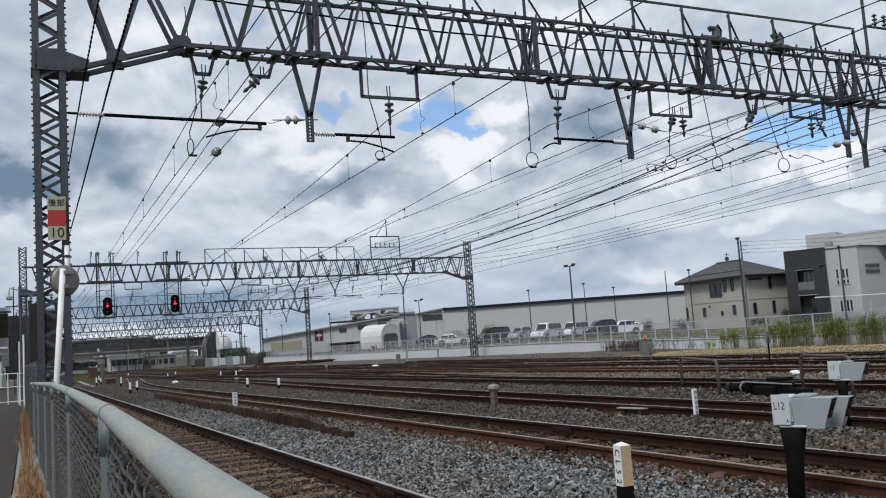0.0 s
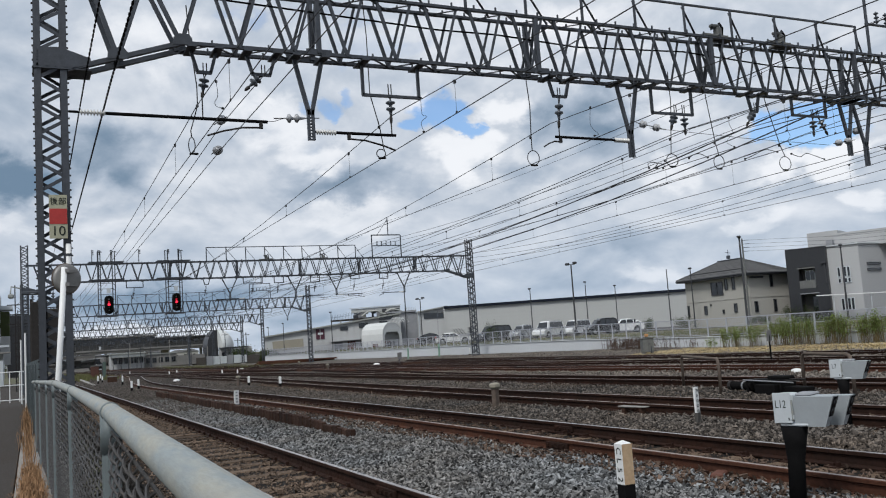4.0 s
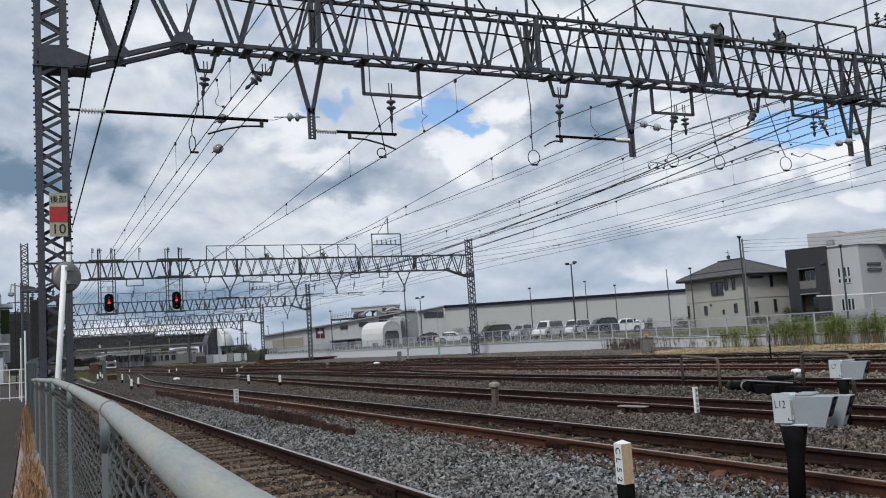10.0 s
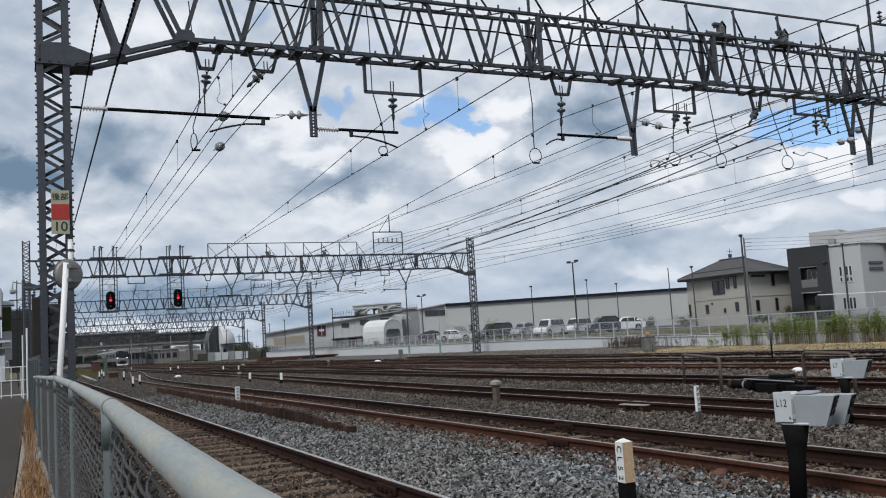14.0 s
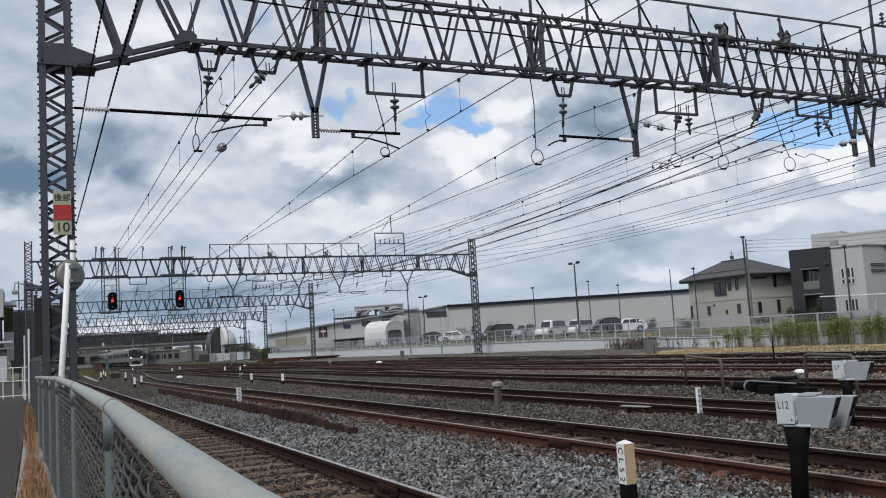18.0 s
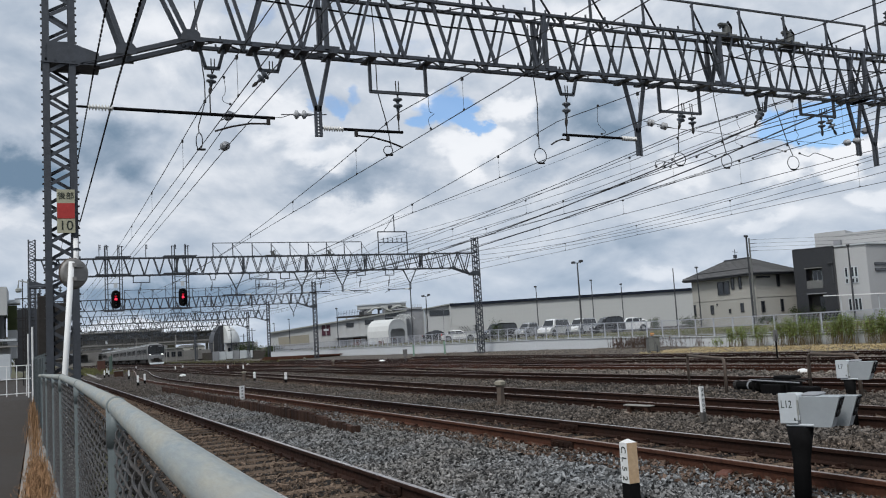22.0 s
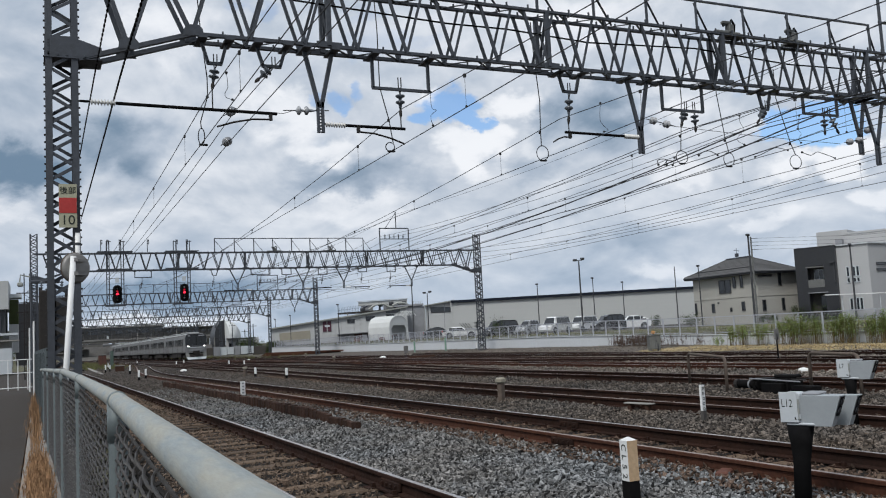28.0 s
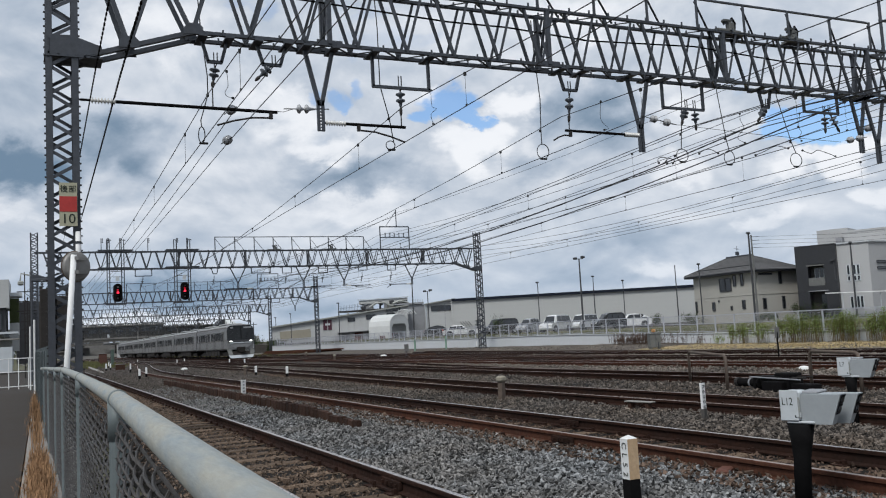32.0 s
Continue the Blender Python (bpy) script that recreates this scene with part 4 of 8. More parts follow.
# feeder jumpers that drop to the contact wire and end in a loop
JY = 16.2
JUMPERS = ((((2.8, 7.08), (2.89, 6.3), (2.89, 5.93), (2.75, 5.44)), (2.76, 5.17), 0.055, 0.15),
           (((6.33, 7.56), (6.33, 6.36), (6.5, 5.68), (6.57, 5.2)), (6.50, 5.13), 0.09, 0.085),
           (((10.03, 7.33), (10.11, 6.31), (10.08, 5.6), (10.08, 5.3)), (10.1, 5.14), 0.14, 0.16),
           (((14.1, 6.61), (14.0, 5.7), (13.96, 5.35)), (13.98, 5.19), 0.16, 0.15),
           (((15.21, 6.82), (15.38, 5.66), (15.45, 5.36)), (15.44, 5.19), 0.15, 0.17),
           (((17.18, 6.84), (17.55, 5.67), (17.68, 5.39)), (17.67, 5.21), 0.18, 0.17))
jumper_things = []
for stem, (lx, lz), rw, rh in JUMPERS:
    t = thing("jumper_cable", (lx, JY, lz), "thin feeder jumper ending in a round loop at the contact wire", "cable", "feeder jumpers")
    g = Geo().tube([(stem[0][0] - lx - 0.06, -0.05, stem[0][1] - lz + 0.75)] + [(px - lx, 0.0, pz - lz) for px, pz in stem] + [(0.0, 0.0, rh)], 0.011, 6)
    part("stem", g, "copper_wire", t)
    jumper_things.append((lx, lz, t))
    part("loop", Geo().tube([(rw * math.sin(k * 0.36 + 0.26), 0.004 * k - 0.03, -rh * math.cos(k * 0.36 + 0.26)) for k in range(17)], 0.010, 6), "copper_wire", t)
    cx, cz = stem[-2]
    part("stem_clamp", Geo().cbox((cx - lx, 0.03, cz - lz), (0.05, 0.05, 0.06), 0.01), "copper_wire", t)
    part("wire_clamp", Geo().cbox((0.04, 0.05, -rh), (0.16, 0.06, 0.035), 0.008), "copper_wire", t)
# short leads that hang slack between carrier and contact wires
LEADS = (((3.25, 6.41), (3.27, 6.14), (3.21, 6.01), (3.24, 5.93), (3.35, 5.9)), ((7.46, 6.33), (7.47, 5.99), (7.58, 5.95), (7.44, 5.82), (7.48, 5.62)),
         ((11.73, 6.36), (11.69, 5.98), (11.78, 5.84), (11.9, 5.74), (11.78, 5.7)), ((15.9, 6.31), (15.9, 6.14), (15.99, 5.95), (15.75, 5.7), (15.98, 5.58)),
         ((17.94, 6.43), (17.87, 6.08), (17.95, 5.94), (17.85, 5.81), (17.92, 5.71)))
BOWS = (((17.92, 5.46), (18.21, 5.39), (18.4, 5.47), (18.55, 5.48), (19.09, 5.35)), ((14.5, 5.25), (14.63, 5.33), (14.81, 5.37), (14.95, 5.34), (15.09, 5.28)),
        ((16.3, 5.28), (16.51, 5.35), (16.97, 5.53), (17.2, 5.53), (17.43, 5.49)), ((13.26, 4.98), (13.24, 5.07), (13.36, 5.12), (13.52, 5.1), (13.42, 4.98)), ((13.5, 4.98), (13.5, 5.06), (13.6, 5.1), (13.72, 5.05), (13.68, 4.98)))
for rows, r, lab in ((LEADS, 0.0055, "thin slack lead between two overhead wires"), (BOWS, 0.0095, "short bowed lead bridging two overhead wires")):
    for pts in rows:
        fine_pts = []
        for k in range(len(pts) - 1):
            p0, p1, p2, p3 = (Vector(pts[min(max(k + i, 0), len(pts) - 1)]) for i in (-1, 0, 1, 2))
            for u in (0.0, 0.33, 0.66):
                v = 0.5 * (2 * p1 + (p2 - p0) * u + (2 * p0 - 5 * p1 + 4 * p2 - p3) * u * u + (3 * p1 - p0 - 3 * p2 + p3) * u ** 3)
                fine_pts.append((v.x, JY, v.y))
        fine_pts.append((pts[-1][0], JY, pts[-1][1]))
        g = Geo().tube(fine_pts, r, 5).cbox(fine_pts[0], (0.045, 0.045, 0.05), 0.008).cbox(fine_pts[-1], (0.045, 0.045, 0.04), 0.008)
        lx, lz, t = min(jumper_things, key=lambda j: abs(j[0] - pts[0][0]))
        part("lead_wire", g, "copper_wire", t, lab, at=Matrix.Translation((-lx, -JY, -lz)))

# two heavy wrapped cables running along the mast line
for xk, zk, rk in ((0.89, 6.02, 0.013), (1.29, 6.0, 0.016)):
    g = Geo()
    pts, rr = [], []
    y = -20.0
    while y < 64:
        pts.append((xk, y, zk + gz(y) - 0.25 * 4 * max(0, (y - 15.5) / 48.5) * (1 - max(0, (y - 15.5) / 48.5))))
        y += 0.5
    g.tube(pts, rk * 0.55, 6)
    y = 2.0
    while y < 30:
        g.box((xk, y, zk + gz(y) - 0.25 * 4 * max(0, (y - 15.5) / 48.5) * (1 - max(0, (y - 15.5) / 48.5))), (rk * 1.9, 0.09, rk * 1.9))
        y += 0.2
    solid("wrapped_cable", g, "black_paint", "heavy black wrapped cable along the mast line", "cable", "wrapped cables")

# strain insulators in the cross wires and tension lines


def strain(p, q):
    p, q = Vector(p), Vector(q)
    t = thing("strain_insulator", p, "pair of grey porcelain discs in a tension wire", "insulator", "strain insulators")
    d = q - p
    part("disc_string", Geo().lathe([(a, r * 0.85) for a, r in DISC], (0, 0, 0), d, 14), "porcelain_grey", t, smooth=True)
    part("end_link", Geo().tube([d * -0.6, d * 0.0], 0.01, 5).tube([d, d * 1.7], 0.01, 5), "steel_dark", t)


for p, q in (((4.36, Y1, 5.57), (4.74, Y1, 5.59)), ((12.56, Y1, 5.84), (12.76, Y1, 5.81)), ((12.93, Y1, 5.78), (13.13, Y1, 5.75)), ((18.78, Y1, 5.61), (18.98, Y1, 5.64)), ((19.13, Y1, 5.67), (19.33, Y1, 5.70)), ((19.6, Y1 + 0.1, 5.97), (19.82, Y1 + 0.1, 6.01)),
             ((3.26, Y1 + 0.7, 5.11), (3.22, Y1 + 0.95, 5.11)), ((3.25, Y1 + 0.2, 5.56), (3.2, Y1 + 0.45, 5.56)), ((20.6, Y1, 5.55), (20.95, Y1, 5.56))):
    strain(p, q)
for xa, za, xb, zb in ((3.96, 5.5, 4.3, 5.56), (12.8, 5.75, 18.5, 5.55)):
    solid("span_wire", Geo().tube([(xa, Y1, za), ((xa + xb) / 2, Y1, (za + zb) / 2 - 0.03), (xb, Y1, zb)], 0.006, 5), "copper_wire", "thin span wire between drop arms", "wire", "span wires")

# white pipe strapped to the near mast leg
t = thing("mast_pipe", (0.585, 15.28, 2.75), "white plastic cable pipe strapped to the mast leg", "pipe")
part("pipe", Geo().tube([(0, 0, -0.3), (0, 0, 0.5)], 0.05, 12), "white_paint", t, smooth=True)
part("strap", Geo().tube([(0, 0, 0.3), (0, 0, 0.34)], 0.056, 12), "steel", t)


# ---------------------------------------------------------------- fence beside the lane
fence = thing("chain_link_fence", (0.235, 2.0, -0.12), "grey pipe and chain-link fence between lane and railway", "fence")
FX, FY, FZ = 0.235, 2.0, -0.12
LINE = [(0.064, -3.0, 1.193), (0.148, 0.05, 1.173), (0.23, 3.05, 1.153), (0.251, 6.5, 1.137), (0.205, 9.0, 1.145), (0.18, 11.5, 1.11), (0.125, 14.0, 1.08), (0.08, 16.5, 1.05)]
RZ = 1.145


def fp(x, y, z):
    return (x - FX, y - FY, z - FZ)


rail_pts = [fp(*p) for p in LINE]
part("top_rail", Geo().tube(rail_pts, 0.0285, 24), "rail_pipe", fence, "pale weathered top rail pipe", smooth=True)
part("end_rail", Geo().tube([rail_pts[-1], fp(0.03, 16.6, 1.05)], 0.026, 10), "galvanised", fence)
for x, y, RZ in [(0.119, -1.0, 1.18)] + LINE[2:]:
    p = part("post", Geo().tube([fp(x, y, -0.12), fp(x, y, RZ - 0.02)], 0.03, 14), "fence_paint", fence)
    part("cap", Geo().tube([fp(x, y, RZ - 0.13), fp(x, y, RZ - 0.004)], 0.0335, 14).tube([fp(x, y - 0.022, RZ + 0.0), fp(x, y + 0.022, RZ + 0.0)], 0.032, 20), "fence_paint", p, smooth=True)
    for z in (0.25, 0.62):
        part("tie", Geo().tube([fp(x - 0.03, y - 0.01, z), fp(x + 0.03, y - 0.01, z)], 0.004, 5), "galvanised", p)
LOWS = [(0.157, 0.4, 1.171)] + LINE[2:]
for k in range(len(LOWS) - 1):
    (xa, ya, za_), (xb, yb, RZ) = LOWS[k], LOWS[k + 1]
    g = Geo()
    n = max(3, round((yb - ya) / 0.10))
    z0, z1 = -0.06, RZ - 0.06
    nz = 112
    for i in range(n):
        pts = []
        for j in range(nz + 1):
            ph = 2 * math.pi * j / 8 + (math.pi if i % 2 else 0)
            u = (i + 0.56 * math.cos(ph)) / n
            pts.append(fp(xa + (xb - xa) * u + 0.013 * math.sin(ph), ya + (yb - ya) * u, z0 + (z1 - z0) * j / nz + 0.006 * math.sin(i * 1.7)))
        g.tube(pts, 0.0038, 5)
    part("wire_mesh", g, "chain_wire", fence, "dark wire diamond mesh")
    part("tension_wire", Geo().tube([fp(xa, ya, z1), fp(xb, yb, z1)], 0.004, 5), "chain_wire", fence)

# taller panel fence that carries on along the lane
pf = thing("panel_fence", (0.0, 16.9, -0.19), "grey-green sheet panel fence along the lane", "fence")
for k in range(14):
    y0 = 0.0 + k * 1.8
    x0 = 0.10 - 0.025 * k
    pan = part("panel", Geo().box((x0, y0 + 0.9, 0.80), (0.025, 1.76, 1.5), rz=0.01), "fence_panel", pf)
    for r in range(6):
        part("rib", Geo().box((x0 - 0.018, y0 + 0.18 + r * 0.29, 0.80), (0.018, 0.06, 1.48)), "fence_panel", pan)
    part("post", Geo().tube([(x0 + 0.03, y0, 0), (x0 + 0.03, y0, 1.62)], 0.03, 8), "fence_panel", pf)

# white tube fence across the lane
wf = thing("white_fence", (-1.4, 46, -0.3), "white tubular fence at the end of the lane", "fence")
for k in range(9):
    part("post", Geo().tube([(-1.6 + k * 0.42, 0, 0), (-1.6 + k * 0.42, 0, 1.45)], 0.02, 8), "white_paint", wf)
for z in (0.12, 1.42, 0.8):
    part("rail", Geo().tube([(-1.7, 0, z), (1.9, 0, z)], 0.02, 8), "white_paint", wf)
for x, y, z, h, r in ((-0.15, 32.39, -0.30, 2.74, 0.03), (-0.38, 43.71, -0.35, 2.88, 0.03)):
    wp = thing("white_pole", (x, y, z), "slim white pole beside the fence", "pole", "white poles by the lane")
    part("shaft", Geo().tube([(0, 0, 0), (0, 0, h)], r, 8), "white_paint", wp)

# dry grass at the fence foot
rnd = random.Random(5)
g = Geo()
for i in range(9000):
    y = rnd.choice((rnd.uniform(6.0, 32), rnd.gauss(9.6, 0.9), rnd.gauss(11.3, 0.7), rnd.uniform(6, 14)))
    if y < 6:
        continue
    flat = rnd.random() < 0.45
    x = 0.015 - 0.006 * max(0, y - 6) + rnd.gauss(0, 0.075 if flat else 0.055)
    h = rnd.uniform(0.01, 0.04) if flat else rnd.uniform(0.03, 0.2) * (0.85 if 8 < y < 12.5 else 1.9 if y > 14 else 0.8)
    a = rnd.uniform(0, 6.28)
    l = rnd.uniform(0.05, 0.22)
    b = Vector((x, y, gz(y) - 0.12 + (0.0 if flat else rnd.uniform(0, 0.1))))
    t = b + Vector((math.cos(a) * l * 0.6, math.sin(a) * l, h * rnd.uniform(-0.1, 0.9)))
    m = b.lerp(t, 0.55) + Vector((0, 0, h * 0.7))
    q1 = b.lerp(m, 0.5) + Vector((0, 0, h * 0.15))
    s = Vector((-math.sin(a), math.cos(a), 0)) * 0.0035
    g.add([b - s, b + s, q1 + s, q1 - s, m + s * 0.8, m - s * 0.8, t], [(0, 1, 2, 3), (3, 2, 4, 5), (5, 4, 6)])
solid("dry_grass", g, "dry_grass", "matted tufts of dry straw-coloured grass along the fence foot", "grass", kind="stuff")

# sign on the near mast
sg = thing("mast_sign", (0.445, 15.2, 3.33), "white board with a red square and black characters on the mast", "sign")
part("board", Geo().box((0, 0, 0.355), (0.27, 0.012, 0.71)), "sign_paint", sg)
part("red_square", Geo().box((0, -0.008, 0.36), (0.262, 0.006, 0.25)), "red_paint", sg)
for k, ch in enumerate("\u5f8c\u90e8"):
    part("character", text_mesh(ch, 0.125, "letter_dark"), "letter_dark", sg, "black character", at=pose(-0.063 + 0.126 * k, -0.009, 0.6, 90, 0, 0))
part("number", text_mesh("10", 0.22, "letter_dark"), "letter_dark", sg, "black figure ten", at=pose(0, -0.009, 0.115, 90, 0, 0))
part("clip", Geo().box((0, 0.03, 0.2), (0.06, 0.05, 0.03)).box((0, 0.03, 0.55), (0.06, 0.05, 0.03)), "steel", sg)

# traffic mirror seen from behind
tm = thing("traffic_mirror", (0.36, 13.0, -0.15), "round traffic mirror seen from behind on a white pole", "mirror")
part("pole", Geo().tube([(-0.06, 0, 0), (-0.03, 0, 1.2), (0.082, 0, 2.79)], 0.039, 14), "white_paint", tm, smooth=True)
c = Vector((0.125, 0.12, 2.64))
turn = Vector((-0.5, 0.866, 0.0))
disc = [(0, 0.02), (0.08, 0.17), (0.25, 0.20), (0.6, 0.208), (1.0, 0.205)]
part("disc", Geo().lathe(disc, c - turn * 0.03, c + turn * 0.05, 28), "mirror_back", tm, "grey back of the round mirror", smooth=True)
part("rim", Geo().tube([c + turn * 0.04 + Vector((0.208 * turn.y * math.cos(a * 0.2244), -0.208 * turn.x * math.cos(a * 0.2244), 0.208 * math.sin(a * 0.2244))) for a in range(28)], 0.012, 8, closed=True), "steel_rusty", tm)
for dz in (-0.09, 0.1):
    part("bracket", Geo().box(c + Vector((0.02, -0.05, dz)), (0.24, 0.03, 0.04), rz=0.5).box(c + Vector((-0.01, -0.1, dz)), (0.05, 0.12, 0.05)), "mirror_back", tm)

# electric cabinets behind the mast
cb = thing("transformer_cabinet", (0.57, 40, -0.5), "dark grey electric cabinets on a steel frame", "cabinet")
part("box", Geo().cbox((-0.26, 0, 3.15), (0.6, 0.9, 2.6), 0.05), "cabinet_dark", cb)
part("box", Geo().cbox((0.30, 0.1, 3.0), (0.5, 0.9, 2.3), 0.05), "cabinet_dark", cb)
for x in (-0.5, 0.02, 0.5):
    part("leg", Geo().bar((x, 0, 0), (x, 0, 4.6), 0.12, 0.12), "cabinet_dark", cb)
part("platform", Geo().box((0.0, 0, 1.75), (1.2, 1.1, 0.1)), "cabinet_dark", cb)
for k in range(4):
    part("bushing", Geo().lathe(ribbed(4, 0.03, 0.08), (-0.45 + k * 0.26, 0, 4.4), (-0.45 + k * 0.26, 0, 4.85), 8), "porcelain_dark", cb)

# ---------------------------------------------------------------- signals on the second gantry


def hung_signal(x, y, z):
    s = thing("colour_light_signal", (x, y, z), "black colour-light signal showing red, hung below the gantry", "signal", "red signals under the gantry")
    for dx in (-0.66, 0.28):
        g = Geo()
        for e in (0.0, 0.17):
            g.bar((dx + e, 0, -2.45), (dx + e, 0, 2.0), 0.06, 0.06).bar((dx + e, 0, 2.0), (dx + e + 0.1, -0.1, 1.94), 0.05, 0.05)
        for k in range(9):
            g.bar((dx, 0, -2.3 + k * 0.33), (dx + 0.17, 0, -2.3 + k * 0.33), 0.03, 0.03)
        part("hanger", g, "steel", s)
    for zz_ in (0.02, 1.24):
        for yy in (-0.3, 0.3):
            part("yoke", Geo().box((-0.1, yy, zz_), (2.3, 0.06, 0.07)), "steel", s)
    part("cradle", Geo().box((-0.12, 0, -2.47), (1.3, 0.6, 0.1)), "steel", s)
    for k in range(6):
        part("rung", Geo().bar((-0.55, 0.1, -0.2 - 0.38 * k), (0.35, 0.1, -0.2 - 0.38 * k), 0.035, 0.03), "steel", s)
    part("number_plate", Geo().box((0.0, -0.12, -0.72), (0.24, 0.02, 0.34)), "white_metal", s)
    pts = [(0.3 * math.cos(a), 0.3 * math.sin(a)) for a in np.linspace(0, math.pi, 9)]
    outl = [(px, -1.36 + pz) for px, pz in pts] + [(-px, -2.04 - pz) for px, pz in pts]
    part("backboard", Geo().loft([[(px, -0.17, pz) for px, pz in outl], [(px, -0.14, pz) for px, pz in outl]]), "black_paint", s)
    part("housing", Geo().cbox((0, -0.03, -1.7), (0.34, 0.24, 1.05), 0.04), "black_paint", s)
    for k in range(5):
        zc = -1.31 - 0.19 * k
        lit = k in (1, 2)
        r = (0.06, 0.075, 0.095, 0.06, 0.06)[k]
        part("lens", Geo().lathe([(0, r), (0.6, r * 0.9), (1, 0.02)], (0, -0.175, zc), (0, -0.20, zc), 14), ("porcelain_grey", "red_dim", "red_lamp", "porcelain_dark", "porcelain_grey")[k], s, "lit red lens" if lit else "unlit grey lens")
        half = [(0.105 * math.cos(a), 0.105 * math.sin(a)) for a in np.linspace(-0.3, math.pi + 0.3, 9)]
        inner = [(0.096 * math.cos(a), 0.096 * math.sin(a)) for a in np.linspace(math.pi + 0.3, -0.3, 9)]
        ring = half + inner
        part("hood", Geo().loft([[(px, -0.17, zc + pz) for px, pz in ring], [(px, -0.40, zc + pz + 0.02) for px, pz in ring]]), "black_paint", s)
    return s


for x in (4.92, 9.38):
    hung_signal(x, 63.9, 7.12 + gz(64))

# ---------------------------------------------------------------- retaining wall and fence beyond the yard
WX = 34.5


def wall_top(y):
    return 0.35 + 0.23 * ease(y, 34, 56) - 0.002 * max(0, y - 58)


wall = thing("wall_east", (WX, 0, 0), "long whitewashed concrete retaining wall beside the yard", "wall", kind="structure")
y = 10.0
while y < 142:
    L = 6.0
    zt = (wall_top(y) + wall_top(y + L)) / 2
    zb = gz(y) - 0.5
    za, ze = wall_top(y), wall_top(y + L)
    part("wall_panel", Geo().loft([[(0, yy, zb), (0.2, yy, zb), (0.2, yy, zz_), (0, yy, zz_)] for yy, zz_ in ((y + 0.006, za), (y + L - 0.006, ze))]), "wall_white", wall)
    part("coping", Geo().bar((0.08, y + 0.004, za + 0.022), (0.08, y + L - 0.004, ze + 0.022), 0.27, 0.045), "wall_white", wall)
    y += L
ff = thing("mesh_fence", (WX + 0.1, 0, 0), "white steel mesh fence on top of the retaining wall", "fence")
y = 10.0
post_mesh = Geo().box((0, 0, 0.5), (0.06, 0.06, 1.02)).mesh("post", ["mesh_white"])
while y < 142:
    zt = (wall_top(y - 1) + wall_top(y + 1)) / 2 + 0.03
    part("post", post_mesh, "mesh_white", ff, at=pose(0, y, zt))
    y += 1.5
for k, (ya, yb) in enumerate([(10 + 10 * i, 20 + 10 * i) for i in range(13)]):
    za, zb = wall_top(ya) + 0.03, wall_top(yb) + 0.03
    g = Geo()
    for h in (0.08, 0.52, 0.98):
        g.bar((0.04, ya, za + h), (0.04, yb, zb + h), 0.03, 0.03 if h < 0.9 else 0.05)
    n = 125
    for i in range(n):
        u = i / n
        g.bar((0.04, ya + 10 * u, za + (zb - za) * u + 0.08), (0.04, ya + 10 * u, za + (zb - za) * u + 0.98), 0.006, 0.006)
    for i in range(7):
        g.bar((0.045, ya, za + 0.14 + i * 0.12), (0.045, yb, zb + 0.14 + i * 0.12), 0.005, 0.005)
    part("mesh_panel", g, "mesh_white", ff)


def berm_z(x, y):
    """Top of the gravel shoulder that climbs to the foot of the wall."""
    u = min(max((x - 28.8) / 5.7, 0.0), 1.0)
    return gz(y) - 0.20 + 0.15 * u ** 0.6 + 0.13 * u * ease(y, 37, 43) + 0.03 * noise.noise((x * 0.9, y * 0.6, 7.0))


g = Geo()
nx, ny = 12, 112
for j in range(ny + 1):
    for i in range(nx + 1):
        x, y = 28.8 + 5.8 * i / nx, 10 + 1.2 * j
        g.v.append((x, y, berm_z(x, y)))
for j in range(ny):
    for i in range(nx):
        k = j * (nx + 1) + i
        g.f.append((k, k + 1, k + nx + 2, k + nx + 1))
        g.m.append(0)
solid("shoulder", g, "gravel", "brown gravel shoulder sloping up to the wall", "shoulder", kind="structure")
strip("lot_far", 44.5, 190, 142, 330, 0.53, 2.4, "asphalt", "asphalt yard round the factory", "car park", 12, level=True)
strip("lot", WX + 0.9, 190, 5, 142, 0.53, 2.4, "asphalt", "asphalt car park beyond the retaining wall", "car park", 12, level=True)
strip("lot_grass", WX + 0.21, WX + 26, 10, 130, 0.56, 1.0, "lot_turf", "strip of rough grass behind the fence", "grass", 6, 0.04, 6, level=True)


# ---------------------------------------------------------------- buildings


def wall_window(parent, p, u, w, h, frame_mt="dark_trim", sill=True, mull=1, depth=0.08):
    """A framed window on a wall: p is its lower middle, u the way along the wall."""
    u = Vector(u).normalized()
    nrm = Vector((u.y, -u.x, 0))
    rz = math.atan2(u.y, u.x)
    p = Vector(p)
    win = part("window", Geo().box(p + nrm * 0.02 + Vector((0, 0, h / 2)), (w, 0.05, h), rz=rz), "glass_dark", parent)
    g = Geo()
    for s in (-1, 1):
        g.box(p + u * (s * w / 2) + nrm * 0.04 + Vector((0, 0, h / 2)), (0.08, depth, h + 0.08), rz=rz)
    g.box(p + nrm * 0.04, (w, depth, 0.08), rz=rz).box(p + nrm * 0.04 + Vector((0, 0, h)), (w, depth, 0.08), rz=rz)
    for k in range(mull):
        x = -w / 2 + w * (k + 1) / (mull + 1)
        g.box(p + u * x + nrm * 0.045 + Vector((0, 0, h / 2)), (0.06, depth, h), rz=rz)
    part("frame", g, frame_mt, win)
    return win


